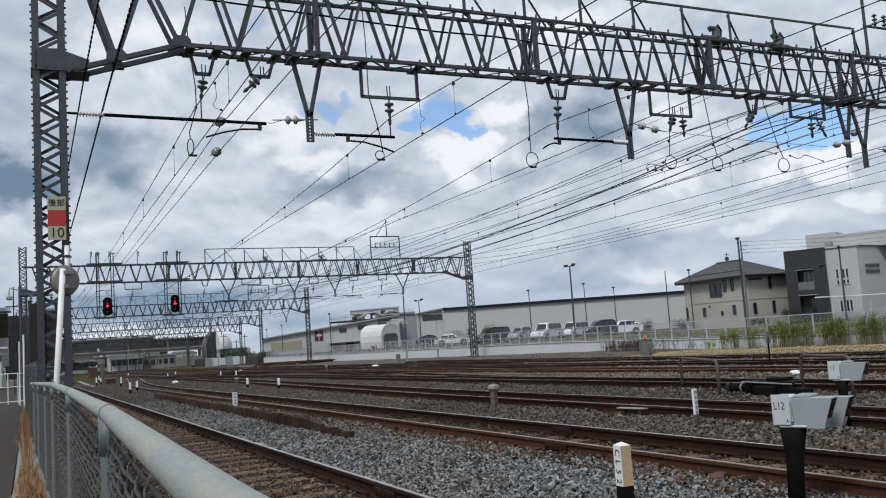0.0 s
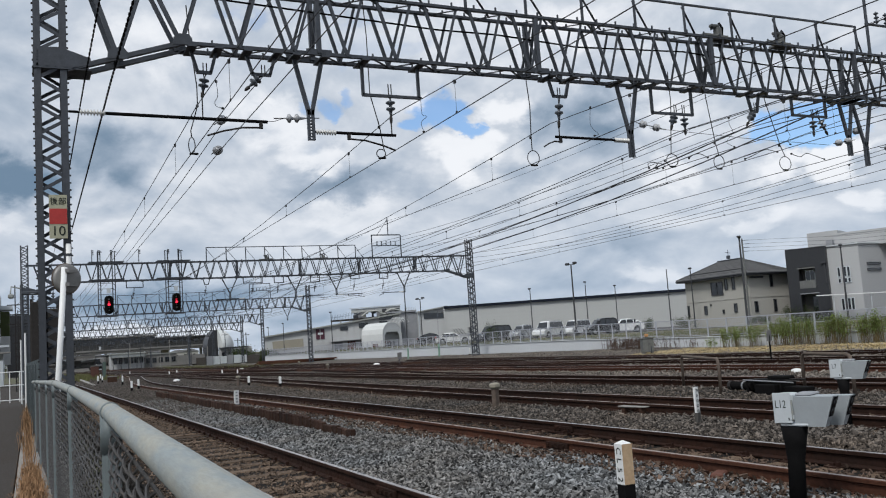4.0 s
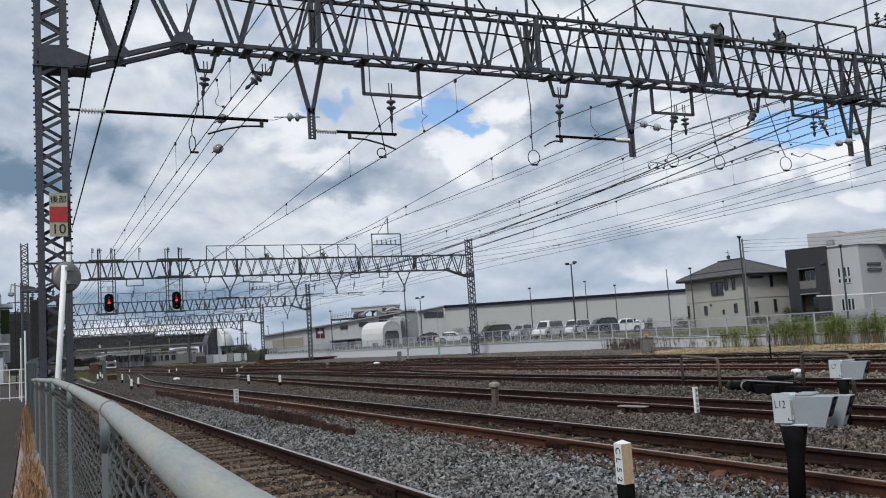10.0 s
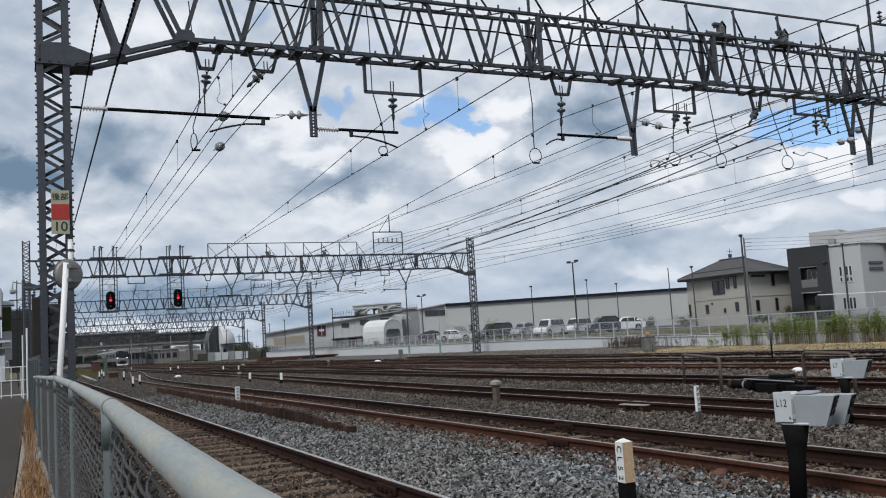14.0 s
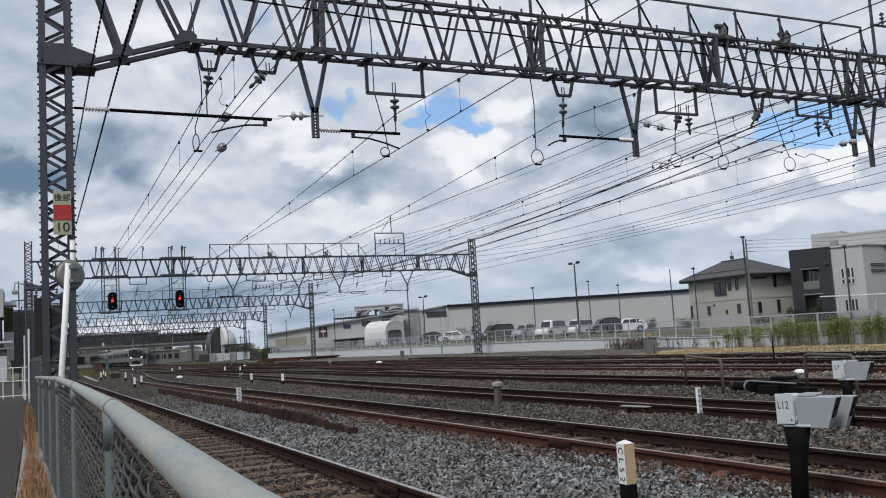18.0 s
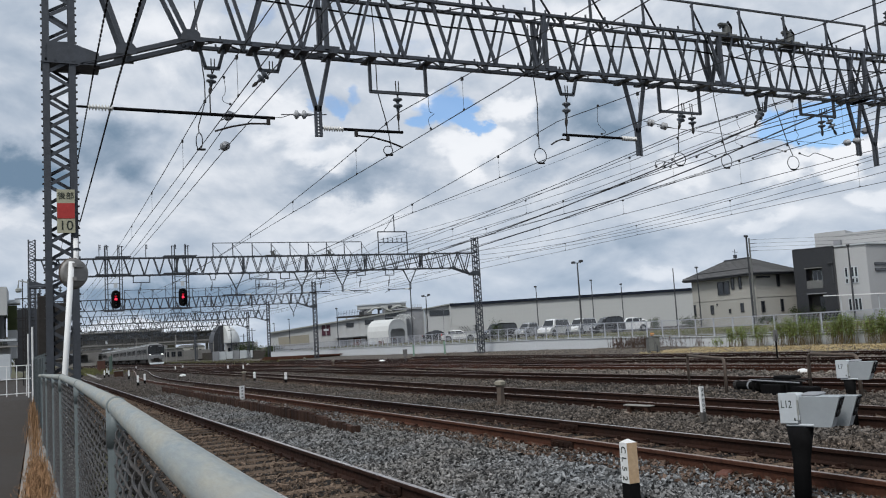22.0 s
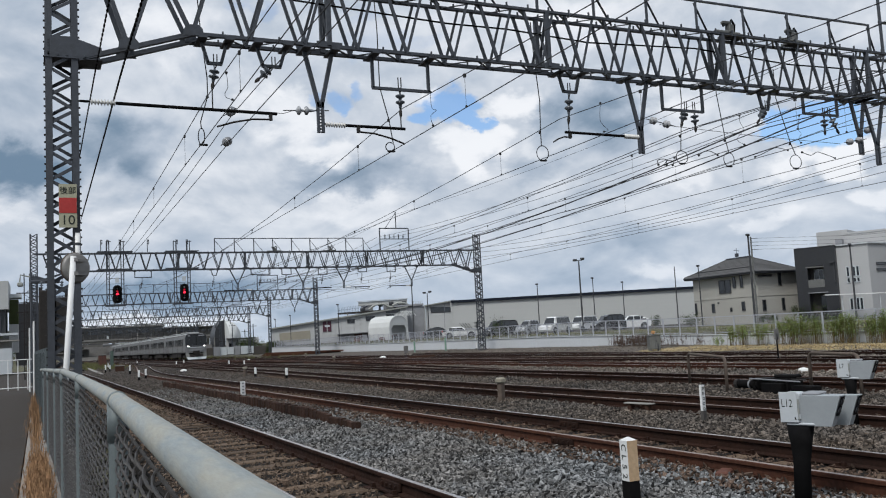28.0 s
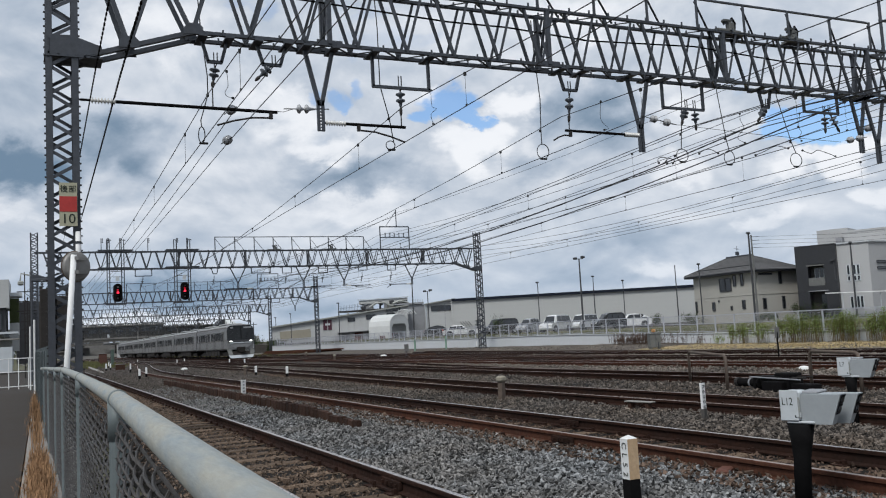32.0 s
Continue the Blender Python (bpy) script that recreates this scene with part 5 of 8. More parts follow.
# long warehouse
wh = thing("warehouse", (130.5, 151.5, gz(151)), "long cream metal-clad warehouse with a dark roof edge", "warehouse")
A, B = Vector((0, 0, 0)), Vector((85.6 - 130.5, 180.6 - 151.5, 0))
u = (B - A).normalized()
nrm = Vector((u.y, -u.x, 0))
if nrm.y > 0:
    nrm = -nrm
L = (B - A).length
npan = 26
pm = Geo().box((0, 0, 4.4), (L / npan - 0.004, 0.15, 8.8)).mesh("wall_panel", ["warehouse"])
rzw = math.atan2(u.y, u.x)
for i in range(npan + 6):
    c = A + u * (L * (i - 6 + 0.5) / npan)
    part("wall_panel", pm, "warehouse", wh, at=Matrix.Translation(c) @ Matrix.Rotation(rzw, 4, "Z"))
A2 = A - u * (L * 6 / npan)
part("body", Geo().loft([[A2 - nrm * 0.1, B - nrm * 0.1, B - nrm * 40, A2 - nrm * 40], [p + Vector((0, 0, 8.9)) for p in (A2 - nrm * 0.1, B - nrm * 0.1, B - nrm * 40, A2 - nrm * 40)]]), "warehouse", wh)
part("roof_edge", Geo().bar(A2 + nrm * 0.25 + Vector((0, 0, 8.95)), B + nrm * 0.25 + Vector((0, 0, 8.95)), 0.7, 0.55), "roof_navy", wh, "dark navy roof edge")
part("end_wall", Geo().bar(B + nrm * 0.1 + Vector((0, 0, 4.4)) - u * 0.1, B + nrm * 0.1 + Vector((0, 0, 4.4)) + u * 0.2, 0.3, 8.8), "factory", wh)
# painted stripes and letters on its corner
for k in range(4):
    part("stripe", Geo().bar(B - u * (1.7 + k * 0.62) + nrm * 0.2 + Vector((0, 0, 4.0)), B - u * (2.7 + k * 0.62) + nrm * 0.2 + Vector((0, 0, 2.6)), 0.06, 0.3, up=tuple(nrm)), "dark_trim", wh)
for k, zc in ((0, 4.0), (1, 3.2), (2, 2.4)):
    part("letter_bar", Geo().bar(B - u * 5.0 + nrm * 0.2 + Vector((0, 0, zc)), B - u * 6.2 + nrm * 0.2 + Vector((0, 0, zc)), 0.06, 0.3, up=tuple(nrm)), "dark_trim", wh)
part("letter_bar", Geo().bar(B - u * 5.6 + nrm * 0.2 + Vector((0, 0, 4.1)), B - u * 5.6 + nrm * 0.2 + Vector((0, 0, 2.3)), 0.3, 0.06, up=tuple(nrm)), "dark_trim", wh)

# factory hall left of it
fc = thing("factory", (47.2, 194.3, gz(194)), "white factory hall with rooftop plant and small windows", "factory")
P0 = Vector((0, 0, 0))
P1 = Vector((81.6 - 47.2, 182.5 - 194.3, 0))
uf = (P1 - P0).normalized()
nf = Vector((uf.y, -uf.x, 0))
if nf.y > 0:
    nf = -nf
rzf = math.atan2(uf.y, uf.x)


def fpt(s, d, z):
    return P0 + uf * s - nf * d + Vector((0, 0, z))


def roof_h(s):
    return 5.06 + 0.1115 * s


def fblock(name, s0, s1, d0, d1, z0, za, zb, mt, label=""):
    return part(name, Geo().loft([[fpt(s0, d0, z0), fpt(s1, d0, z0), fpt(s1, d1, z0), fpt(s0, d1, z0)], [fpt(s0, d0, za), fpt(s1, d0, zb), fpt(s1, d1, zb), fpt(s0, d1, za)]]), mt, fc, label)


fblock("body", 0, 30.6, 0, 30, -1, roof_h(0), roof_h(30.6), "factory")
fblock("set_back_wall", 30.6, 34.7, 3.0, 30, -1, 8.6, 8.6, "plastic_grey", "grey set-back wall between the halls")
fblock("end_hall", 34.7, 41.5, 0, 30, -1, 8.5, 9.4, "factory")
part("roof_edge", Geo().bar(fpt(-0.3, -0.25, roof_h(0) + 0.02), fpt(30.8, -0.25, roof_h(30.8) + 0.02), 0.8, 0.3), "galvanised", fc)
part("roof_edge", Geo().bar(fpt(34.4, -0.25, 8.5), fpt(41.5, -0.25, 9.45), 0.8, 0.25), "galvanised", fc)
part("gutter_pipe", Geo().bar(fpt(41.2, -0.15, 0), fpt(41.2, -0.15, 9.2), 0.3, 0.2), "white_metal", fc)
part("gutter_pipe", Geo().bar(fpt(34.8, -0.15, 0), fpt(34.8, -0.15, 8.4), 0.25, 0.2), "white_metal", fc)
for s in range(1, 22):
    part("wall_rib", Geo().bar(fpt(s * 1.42, -0.05, 0), fpt(s * 1.42, -0.05, roof_h(s * 1.42)), 0.05, 0.08), "factory", fc)
part("shutter", Geo().bar(fpt(1.8, -0.1, 2.95), fpt(8.6, -0.1, 3.25), 0.06, 2.1), "beige", fc, "long beige roller shutter")
for s0, s1, z0, z1 in ((17.0, 18.6, 5.5, 6.3), (21.2, 23.2, 5.8, 6.8), (25.8, 28.9, 7.35, 8.0), (25.8, 27.6, 6.4, 7.0), (36.0, 40.8, 6.9, 8.05)):
    wall_window(fc, fpt((s0 + s1) / 2, -0.05, z0), uf, s1 - s0, z1 - z0, mull=2)
for s in (11.9, 12.95):
    part("door", Geo().bar(fpt(s - 0.42, -0.1, 5.0), fpt(s + 0.42, -0.1, 5.0), 0.06, 2.3), "dark_red", fc, "dark red loading hatch")
part("hatch_panel", Geo().bar(fpt(11.9, -0.14, 5.1), fpt(13.0, -0.14, 5.1), 0.03, 0.45), "white_metal", fc)
for k in range(3):
    part("door", Geo().bar(fpt(15.5 + k * 2.9, -0.1, 1.9), fpt(17.3 + k * 2.9, -0.1, 1.9), 0.06, 2.0), ("plastic_grey", "brick_red", "glass_dark")[k], fc)
part("awning", Geo().bar(fpt(14.6, -0.9, 3.1), fpt(24.2, -0.9, 3.3), 1.8, 0.12), "plastic_grey", fc)
# plant on the roof: open steel deck, rails, long ventilation housing, ducts
fblock("plant_deck", 14.8, 31.0, 3.4, 9.0, 7.75, 8.0, 8.35, "steel_dark")
fblock("plant_housing", 19.7, 31.1, 6.0, 10.0, 9.5, 10.35, 10.55, "warehouse", "pale grey ventilation housing")
fblock("plant_housing", 20.3, 23.0, 6.2, 9.5, 8.1, 9.5, 9.5, "plastic_grey")
fblock("plant_housing", 25.6, 30.2, 6.2, 9.5, 8.1, 9.5, 9.5, "plastic_grey")
fblock("roof_cap", 27.8, 34.6, 2.6, 8.0, 8.75, 9.0, 9.2, "plastic_grey")
part("roof_beam", Geo().bar(fpt(19.3, 5.9, 10.5), fpt(31.3, 5.9, 10.7), 0.4, 0.14), "white_metal", fc)
part("guard_rail", Geo().bar(fpt(14.9, 3.6, 8.55), fpt(20.3, 3.6, 8.95), 0.05, 0.05), "steel", fc)
part("duct", Geo().tube([fpt(22.0, 4.6, 8.5), fpt(23.5, 4.4, 9.5), fpt(25.5, 4.4, 9.6), fpt(26.6, 4.6, 8.9), fpt(27.6, 4.6, 8.7)], 0.22, 8), "galvanised", fc, "bent grey duct")
part("duct", Geo().tube([fpt(27.5, 4.6, 9.2), fpt(29.0, 4.4, 9.75), fpt(30.6, 4.4, 9.5), fpt(31.6, 4.6, 8.9)], 0.2, 8), "galvanised", fc)
for a_, b_ in ((20.2, 8.2), (24.3, 9.2), (26.9, 9.3), (29.9, 9.3)):
    part("fan_unit", Geo().cbox(fpt(a_ + 0.4, 5.0, b_ + 0.35), (0.9, 0.9, 0.7), 0.08), "dark_trim", fc)
for k in range(15):
    part("stanchion", Geo().bar(fpt(15.0 + k * 0.36, 3.6, 8.0), fpt(15.0 + k * 0.36, 3.6, 9.1 + 0.04 * k), 0.05, 0.05), "steel", fc)
for k in range(8):
    part("prop", Geo().bar(fpt(15.0 + k * 2.1, 3.5, 6.6), fpt(15.0 + k * 2.1, 3.5, 7.9), 0.22, 0.22), "bridge", fc)
for k in range(7):
    part("fin", Geo().bar(fpt(32.2 + k * 0.4, 6.0, 9.1), fpt(32.2 + k * 0.4, 6.0, 9.95), 0.06, 0.06), "galvanised", fc)
for k in range(6):
    part("duct", Geo().tube([fpt(21 + k * 1.8, 5.6, 8.3), fpt(21 + k * 1.8, 5.4, 9.1), fpt(21.7 + k * 1.8, 5.4, 9.35)], 0.28, 8), "galvanised" if k % 2 else "steel", fc)

# arched white shelter by the factory
sh = thing("arched_shelter", (66.2, 171, gz(171) + 0.5), "white fabric shelter with a round arched roof and open front", "shelter")
Ra = Matrix.Rotation(-0.36, 3, "Z")
Rr = Matrix.Rotation(0.45, 3, "Z")
prof = [(-2.9, 0), (-2.9, 3.3), (-2.65, 4.3), (-2.05, 5.05), (-1.15, 5.5), (0, 5.65), (1.15, 5.5), (2.05, 5.05), (2.65, 4.3), (2.9, 3.3), (2.9, 0)]
inn = [(a * 0.96, b - 0.12 if b > 0 else 0) for a, b in prof[::-1]]
part("cover", Geo().loft([[Rr @ Vector((a, yy, b)) for a, b in prof + inn] for yy in (-3.0, -1.0, 1.0, 3.0)]), "tent", sh)
part("front_wall", Geo().loft([[Rr @ Vector((a * 0.98, yy, b * 0.99)) for a, b in [(-2.3, 0)] + prof[:-1] + [(2.9, 0), (2.3, 0), (2.3, 3.0), (1.7, 3.7), (-1.7, 3.7), (-2.3, 3.0)]] for yy in (-2.95, -2.87)]), "tent", sh, "white front sheet with a wide opening")
for k in range(5):
    part("crate", Geo().box(Rr @ Vector((-1.9 + k * 0.95, -2.0 + 1.2 * (k % 2), 0.9)), (0.8, 0.7, 1.8 - 0.25 * (k % 3)), rz=0.45), ("brick_red", "plastic_grey", "dark_trim")[k % 3], sh)
for k in range(4):
    part("goods", Geo().box(Ra @ Vector((-6.5 + k * 1.7, -4.4, 0.7)), (1.1, 0.7, 1.3), rz=-0.36), ("brick_red", "plastic_grey", "white_metal", "brick_red")[k], sh)
for k in range(4):
    part("awning_arch", Geo().tube([Ra @ Vector((1.6 + k * 0.75, 1 + 2 * k, 5.5)), Ra @ Vector((2.3 + k * 0.75, 1 + 2 * k, 6.4)), Ra @ Vector((3.4 + k * 0.7, 1 + 2 * k, 6.6)), Ra @ Vector((4.4 + k * 0.6, 1 + 2 * k, 5.6))], 0.09, 6), "tent", sh)

# two-storey house with a hipped roof
hs = thing("house", (70.6, 71.7, 0.35), "cream two-storey house with a hipped grey slate roof", "house")
La, Lb, HE = 10.0, 6.5, 5.75


def hp(a, b, z):
    return Vector((b, a, z))


part("wall", Geo().loft([[hp(0, 0, -0.5), hp(La, 0, -0.5), hp(La, Lb, -0.5), hp(0, Lb, -0.5)], [hp(0, 0, HE), hp(La, 0, HE), hp(La, Lb, HE), hp(0, Lb, HE)]]), "house_wall", hs)
o = 0.7
RA0, RA1, RB = 3.4, 7.0, 2.8


def hip(z, f=0.0, oo=o):
    """Roof outline at a fraction f of the way up to the ridge."""
    lo = [(-oo, -oo), (La + oo, -oo), (La + oo, Lb - 0.1), (-oo, Lb - 0.1)]
    hi = [(RA0, RB - 0.05), (RA1, RB - 0.05), (RA1, RB + 0.05), (RA0, RB + 0.05)]
    return [hp(a + (c - a) * f, b + (d - b) * f, z) for (a, b), (c, d) in zip(lo, hi)]


rf = part("roof", Geo().loft([hip(HE - 0.06), hip(HE + 0.12), hip(HE + 0.62, 0.28), hip(HE + 1.95, 1.0)]), "roof_slate", hs)
part("eave", Geo().loft([hip(HE - 0.2, 0, o + 0.02), hip(HE - 0.065, 0, o + 0.02)]), "dark_trim", hs)
part("gutter", Geo().tube([hp(-o - 0.06, -o - 0.06, HE), hp(La + o, -o - 0.06, HE)], 0.07, 8).tube([hp(-o - 0.06, -o - 0.06, HE), hp(-o - 0.06, Lb - 0.1, HE)], 0.07, 8), "dark_trim", hs)
part("ridge", Geo().bar(hp(RA0 - 0.1, RB, HE + 2.0), hp(RA1 + 0.1, RB, HE + 2.0), 0.3, 0.16), "dark_trim", hs)
for a, c in (((-o, -o), (RA0, RB)), ((La + o, -o), (RA1, RB)), ((-o, Lb - 0.1), (RA0, RB))):
    part("hip_cap", Geo().bar(hp(a[0], a[1], HE + 0.16), hp(a[0] + (c[0] - a[0]) * 0.28, a[1] + (c[1] - a[1]) * 0.28, HE + 0.66), 0.16, 0.06).bar(hp(a[0] + (c[0] - a[0]) * 0.28, a[1] + (c[1] - a[1]) * 0.28, HE + 0.66), hp(c[0], c[1], HE + 1.99), 0.16, 0.06), "roof_slate", hs)
for k in range(1, 12):
    f = k / 12
    q = hip(HE + 0.14 + (0.5 * f / 0.28 if f < 0.28 else 0.5 + 1.33 * (f - 0.28) / 0.72), f)
    part("roof_batten", Geo().bar(q[0], q[1], 0.05, 0.03), "roof_slate", hs)
    part("roof_batten", Geo().bar(q[0], q[3], 0.05, 0.03), "roof_slate", hs)
part("skirt_line", Geo().bar(hip(HE + 0.65, 0.28)[0], hip(HE + 0.65, 0.28)[1], 0.12, 0.06), "dark_trim", hs)
part("aerial", Geo().tube([hp(RA1 - 1.6, RB, HE + 1.9), hp(RA1 - 1.6, RB, HE + 3.2)], 0.03, 6).bar(hp(RA1 - 2.0, RB, HE + 2.8), hp(RA1 - 1.2, RB, HE + 2.95), 0.05, 0.05).box(hp(RA1 - 1.6, RB, HE + 2.35), (0.3, 0.3, 0.4)), "steel", hs)
for a0, a1, z0, z1, mu in ((5.6, 3.79, 3.75, 5.17, 1), (3.4, 3.02, 4.25, 5.43, 0), (2.25, 1.9, 4.24, 5.5, 0), (7.02, 6.6, 1.65, 2.6, 0), (2.26, 1.85, 1.67, 2.6, 0), (4.08, 3.86, 1.64, 2.03, 0), (6.0, 5.88, 2.63, 2.75, 0), (9.85, 9.6, 1.5, 2.8, 0)):
    wall_window(hs, hp((a0 + a1) / 2, 0, z0), (0, -1, 0), a0 - a1, z1 - z0, mull=mu)
for b0, b1, z0, z1 in ((3.3, 3.65, 4.24, 5.5), (0.75, 1.16, 1.54, 2.66), (3.57, 3.92, 1.5, 2.8), (0.4, 2.3, 5.25, 5.38)):
    wall_window(hs, hp(0, (b0 + b1) / 2, z0), (1, 0, 0), b1 - b0, z1 - z0, mull=0)
part("downpipe", Geo().tube([hp(-0.06, 0.1, 0), hp(-0.06, 0.1, HE - 0.2)], 0.04, 8), "house_wall", hs)
part("band", Geo().bar(hp(-0.02, -0.02, 3.15), hp(La, -0.02, 3.15), 0.05, 0.06).bar(hp(-0.02, -0.02, 3.15), hp(-0.02, Lb, 3.15), 0.05, 0.06), "house_wall", hs)

# dark-fronted modern building and its white wing
mb = thing("modern_building", (73.75, 69.1, 0.51), "modern building with a dark tiled front and white wing", "building")
mb.scale = (0.93, 0.93, 0.93)
q = Vector((81.4 - 79.3, 70.1 - 74.3, 0))
Lm = q.length
q.normalize()
qn = Vector((-q.y, q.x, 0))


def mp(a, b, z):
    return q * a + qn * b + Vector((0, 0, z))


def mblock(name, a0, a1, b0, b1, z0, z1, mt, label=""):
    return part(name, Geo().loft([[mp(a0, b0, z0), mp(a1, b0, z0), mp(a1, b1, z0), mp(a0, b1, z0)], [mp(a0, b0, z1), mp(a1, b0, z1), mp(a1, b1, z1), mp(a0, b1, z1)]]), mt, mb, label)


mblock("dark_front", 0.06, 1.36, 0, 7, -0.5, 8.3, "dark_tile", "dark tiled front block")
mblock("dark_front", 3.15, 4.5, 0, 7, -0.5, 8.3, "dark_tile")
mblock("dark_front", 1.36, 3.15, 0, 7, 6.2, 8.3, "dark_tile")
mblock("dark_front", 1.36, 3.15, 0.0, 1.2, 3.2, 3.75, "dark_tile")
mblock("coping", 0.1, 4.52, -0.05, 7.05, 8.3, 8.38, "dark_trim")
mblock("recess_wall", 1.26, 3.15, 1.2, 7, -0.5, 6.2, "cabinet_grey")
mblock("recess_lintel", 1.2, 3.2, -0.04, 0.3, 6.0, 6.14, "equipment")
mblock("recess_lintel", 1.26, 3.4, -0.04, 0.3, 3.1, 3.2, "plastic_grey")
part("balcony_rail", Geo().bar(mp(1.3, 0.05, 4.2), mp(3.1, 0.05, 4.2), 0.05, 0.9), "equipment", mb, "grey glass balcony front")
wall_window(mb, mp(2.3, 1.15, 4.0), q, 1.0, 1.8, "white_metal")
wall_window(mb, mp(2.6, 1.15, 0.6), q, 0.6, 2.2, "dark_trim", mull=0)
wc = mp(7.8, 0.6, 0)
foot = [mp(4.5, 0.6, 0), wc, wc + Vector((9.0, 1.2, 0)), wc + Vector((14, 12, 0)), mp(4.5, 12, 0)]
part("white_wing", Geo().loft([[p + Vector((0, 0, -0.5)) for p in foot], [p + Vector((0, 0, 8.25)) for p in foot]]), "building_white", mb, "white rendered wing")
part("coping", Geo().bar(mp(4.5, 0.58, 8.3), wc + Vector((0, -0.02, 8.3)), 0.3, 0.12).bar(wc + Vector((0, -0.02, 8.3)), wc + Vector((9, 1.18, 8.3)), 0.3, 0.12), "white_metal", mb)
mblock("upper_storey", 1.35, 4.8, 5.0, 12, 8.2, 10.4, "building_white", "white upper storey")
mblock("upper_storey", 4.3, 24, 4.4, 12, 8.2, 9.75, "building_white")
mblock("parapet", 4.25, 24, 4.35, 12.1, 9.75, 9.98, "building_white")
mblock("roof_unit", 3.9, 4.6, 3.0, 4.0, 8.3, 9.2, "plastic_grey", "grey roof unit")
for k, a in enumerate((5.55, 6.2, 6.58)):
    wall_window(mb, mp(a, 0.58, 4.72), q, 0.3, 1.1, "white_metal", mull=0, depth=0.05)
    wall_window(mb, mp(a, 0.58, 4.05), q, 0.3, 0.52, "white_metal", mull=0, depth=0.05)
    wall_window(mb, mp(a + 0.1, 0.58, 1.0), q, 0.32, 1.3, "white_metal", mull=0, depth=0.05)
for z in (5.9, 5.25):
    wall_window(mb, wc + Vector((2.6, 0.31, z)), Vector((9, 1.2, 0)), 2.6, 0.22, mull=0)
part("canopy", Geo().bar(mp(3.7, -1.9, 2.78), mp(13.5, -1.9, 2.5), 1.4, 0.1), "white_paint", mb, "thin white canopy")
for a in (5.4, 9.2, 13.0):
    part("canopy_post", Geo().tube([mp(a, -2.3, -0.3), mp(a, -2.3, 2.6)], 0.05, 8), "white_metal", mb)
mblock("downpipe", 4.2, 4.33, -0.12, -0.02, 4.2, 6.6, "dark_trim")
mblock("wall_lamp", 3.9, 4.4, -0.3, -0.02, 6.4, 6.6, "dark_trim")

# ---------------------------------------------------------------- far station bridge and halls
br = thing("station_bridge", (0, 455, gz(455)), "grey concrete station bridge over the far end of the yard", "bridge")
part("deck", Geo().box((11, 0, 7.3), (142, 12, 1.8)), "bridge_brown", br)
part("concourse", Geo().box((-2, 5, 10.9), (116, 12, 5.4)), "bridge_brown", br, "enclosed grey-brown concourse")
part("side_block", Geo().box((69.0, 5, 10.2), (26, 11, 4.1)), "bridge_brown", br)
part("roof", Geo().box((-2, 3, 14.0), (117, 14, 0.7)), "bridge", br)
part("roof", Geo().box((69.0, 3, 12.5), (27, 13, 0.5)), "bridge", br)
for k in range(7):
    part("window", Geo().box((59 + k * 3.3, -0.6, 10.6), (2.2, 0.15, 1.1)), "glass_dark", br)
for k in range(9):
    part("fin", Geo().box((57 + k * 3.0, -0.75, 10.2), (0.25, 0.4, 3.8)), "bridge", br)
for k, x in enumerate((24, 36, 48, 62, 74)):
    part("roof_unit", Geo().cbox((x, 2, 14.7 if x < 56 else 13.1), (3.4 - 0.3 * k, 2.4, 0.9), 0.1), "bridge", br)
for k in range(18):
    part("window", Geo().box((-50 + k * 6.1, -1.05, 11.6 + 0.3 * (k % 2)), (3.4, 0.15, 1.3)), "glass_dark", br)
for k in range(38):
    part("fin", Geo().box((-58 + k * 3.1, -1.2, 10.9), (0.25, 0.4, 4.6)), "bridge", br)
for k, x in enumerate((-30, -18, -6, 6, 33, 45, 72, 78)):
    part("pier", Geo().box((x, 0, 3.2), (1.1, 2.4, 6.6)), "bridge", br)
part("wide_pier", Geo().box((60.6, 0, 3.2), (3.4, 2.4, 6.6)), "beige", br, "broad pale pier")
part("fascia", Geo().box((11, -6.2, 7.9), (142, 0.2, 0.7)), "bridge", br, "pale line along the deck edge")
part("parapet_lamp", Geo().box((30, -6.3, 9.2), (1.0, 0.3, 1.6)), "white_metal", br)
# roofed platforms beside and over the running line
for x, w, lab in ((11.2, 9.5, "dark roofed station platform"), (27.5, 7.0, "dark roofed station platform beyond the train")):
    pl = thing("platform", (x, 330, gz(330)), lab, "platform", "station platforms")
    part("base", Geo().box((0, 0, 0.55), (w, 90, 1.1)), "concrete", pl)
    part("roof", Geo().box((0, 0, 4.75), (w + 3.2, 92, 0.45)), "dark_trim", pl)
    part("valance", Geo().box((0, -46.1, 4.45), (w + 3.2, 0.2, 0.7)), "bridge_brown", pl)
    for k in range(9):
        part("column", Geo().box((0, -44 + k * 11, 2.8), (0.35, 0.35, 3.6)), "steel_dark", pl)
    part("kiosk", Geo().box((0.4, -30, 2.3), (w * 0.55, 9, 2.5)), "bridge", pl)
    part("board", Geo().box((-1.4, -45.8, 3.7), (2.2, 0.2, 0.8)), "white_metal", pl)
hoarding = thing("platform_screen", (19, 378, gz(378)), "grey wall closing the far end of the station", "screen")
part("wall", Geo().box((0, 0, 2.6), (44, 0.6, 5.2)), "bridge", hoarding)

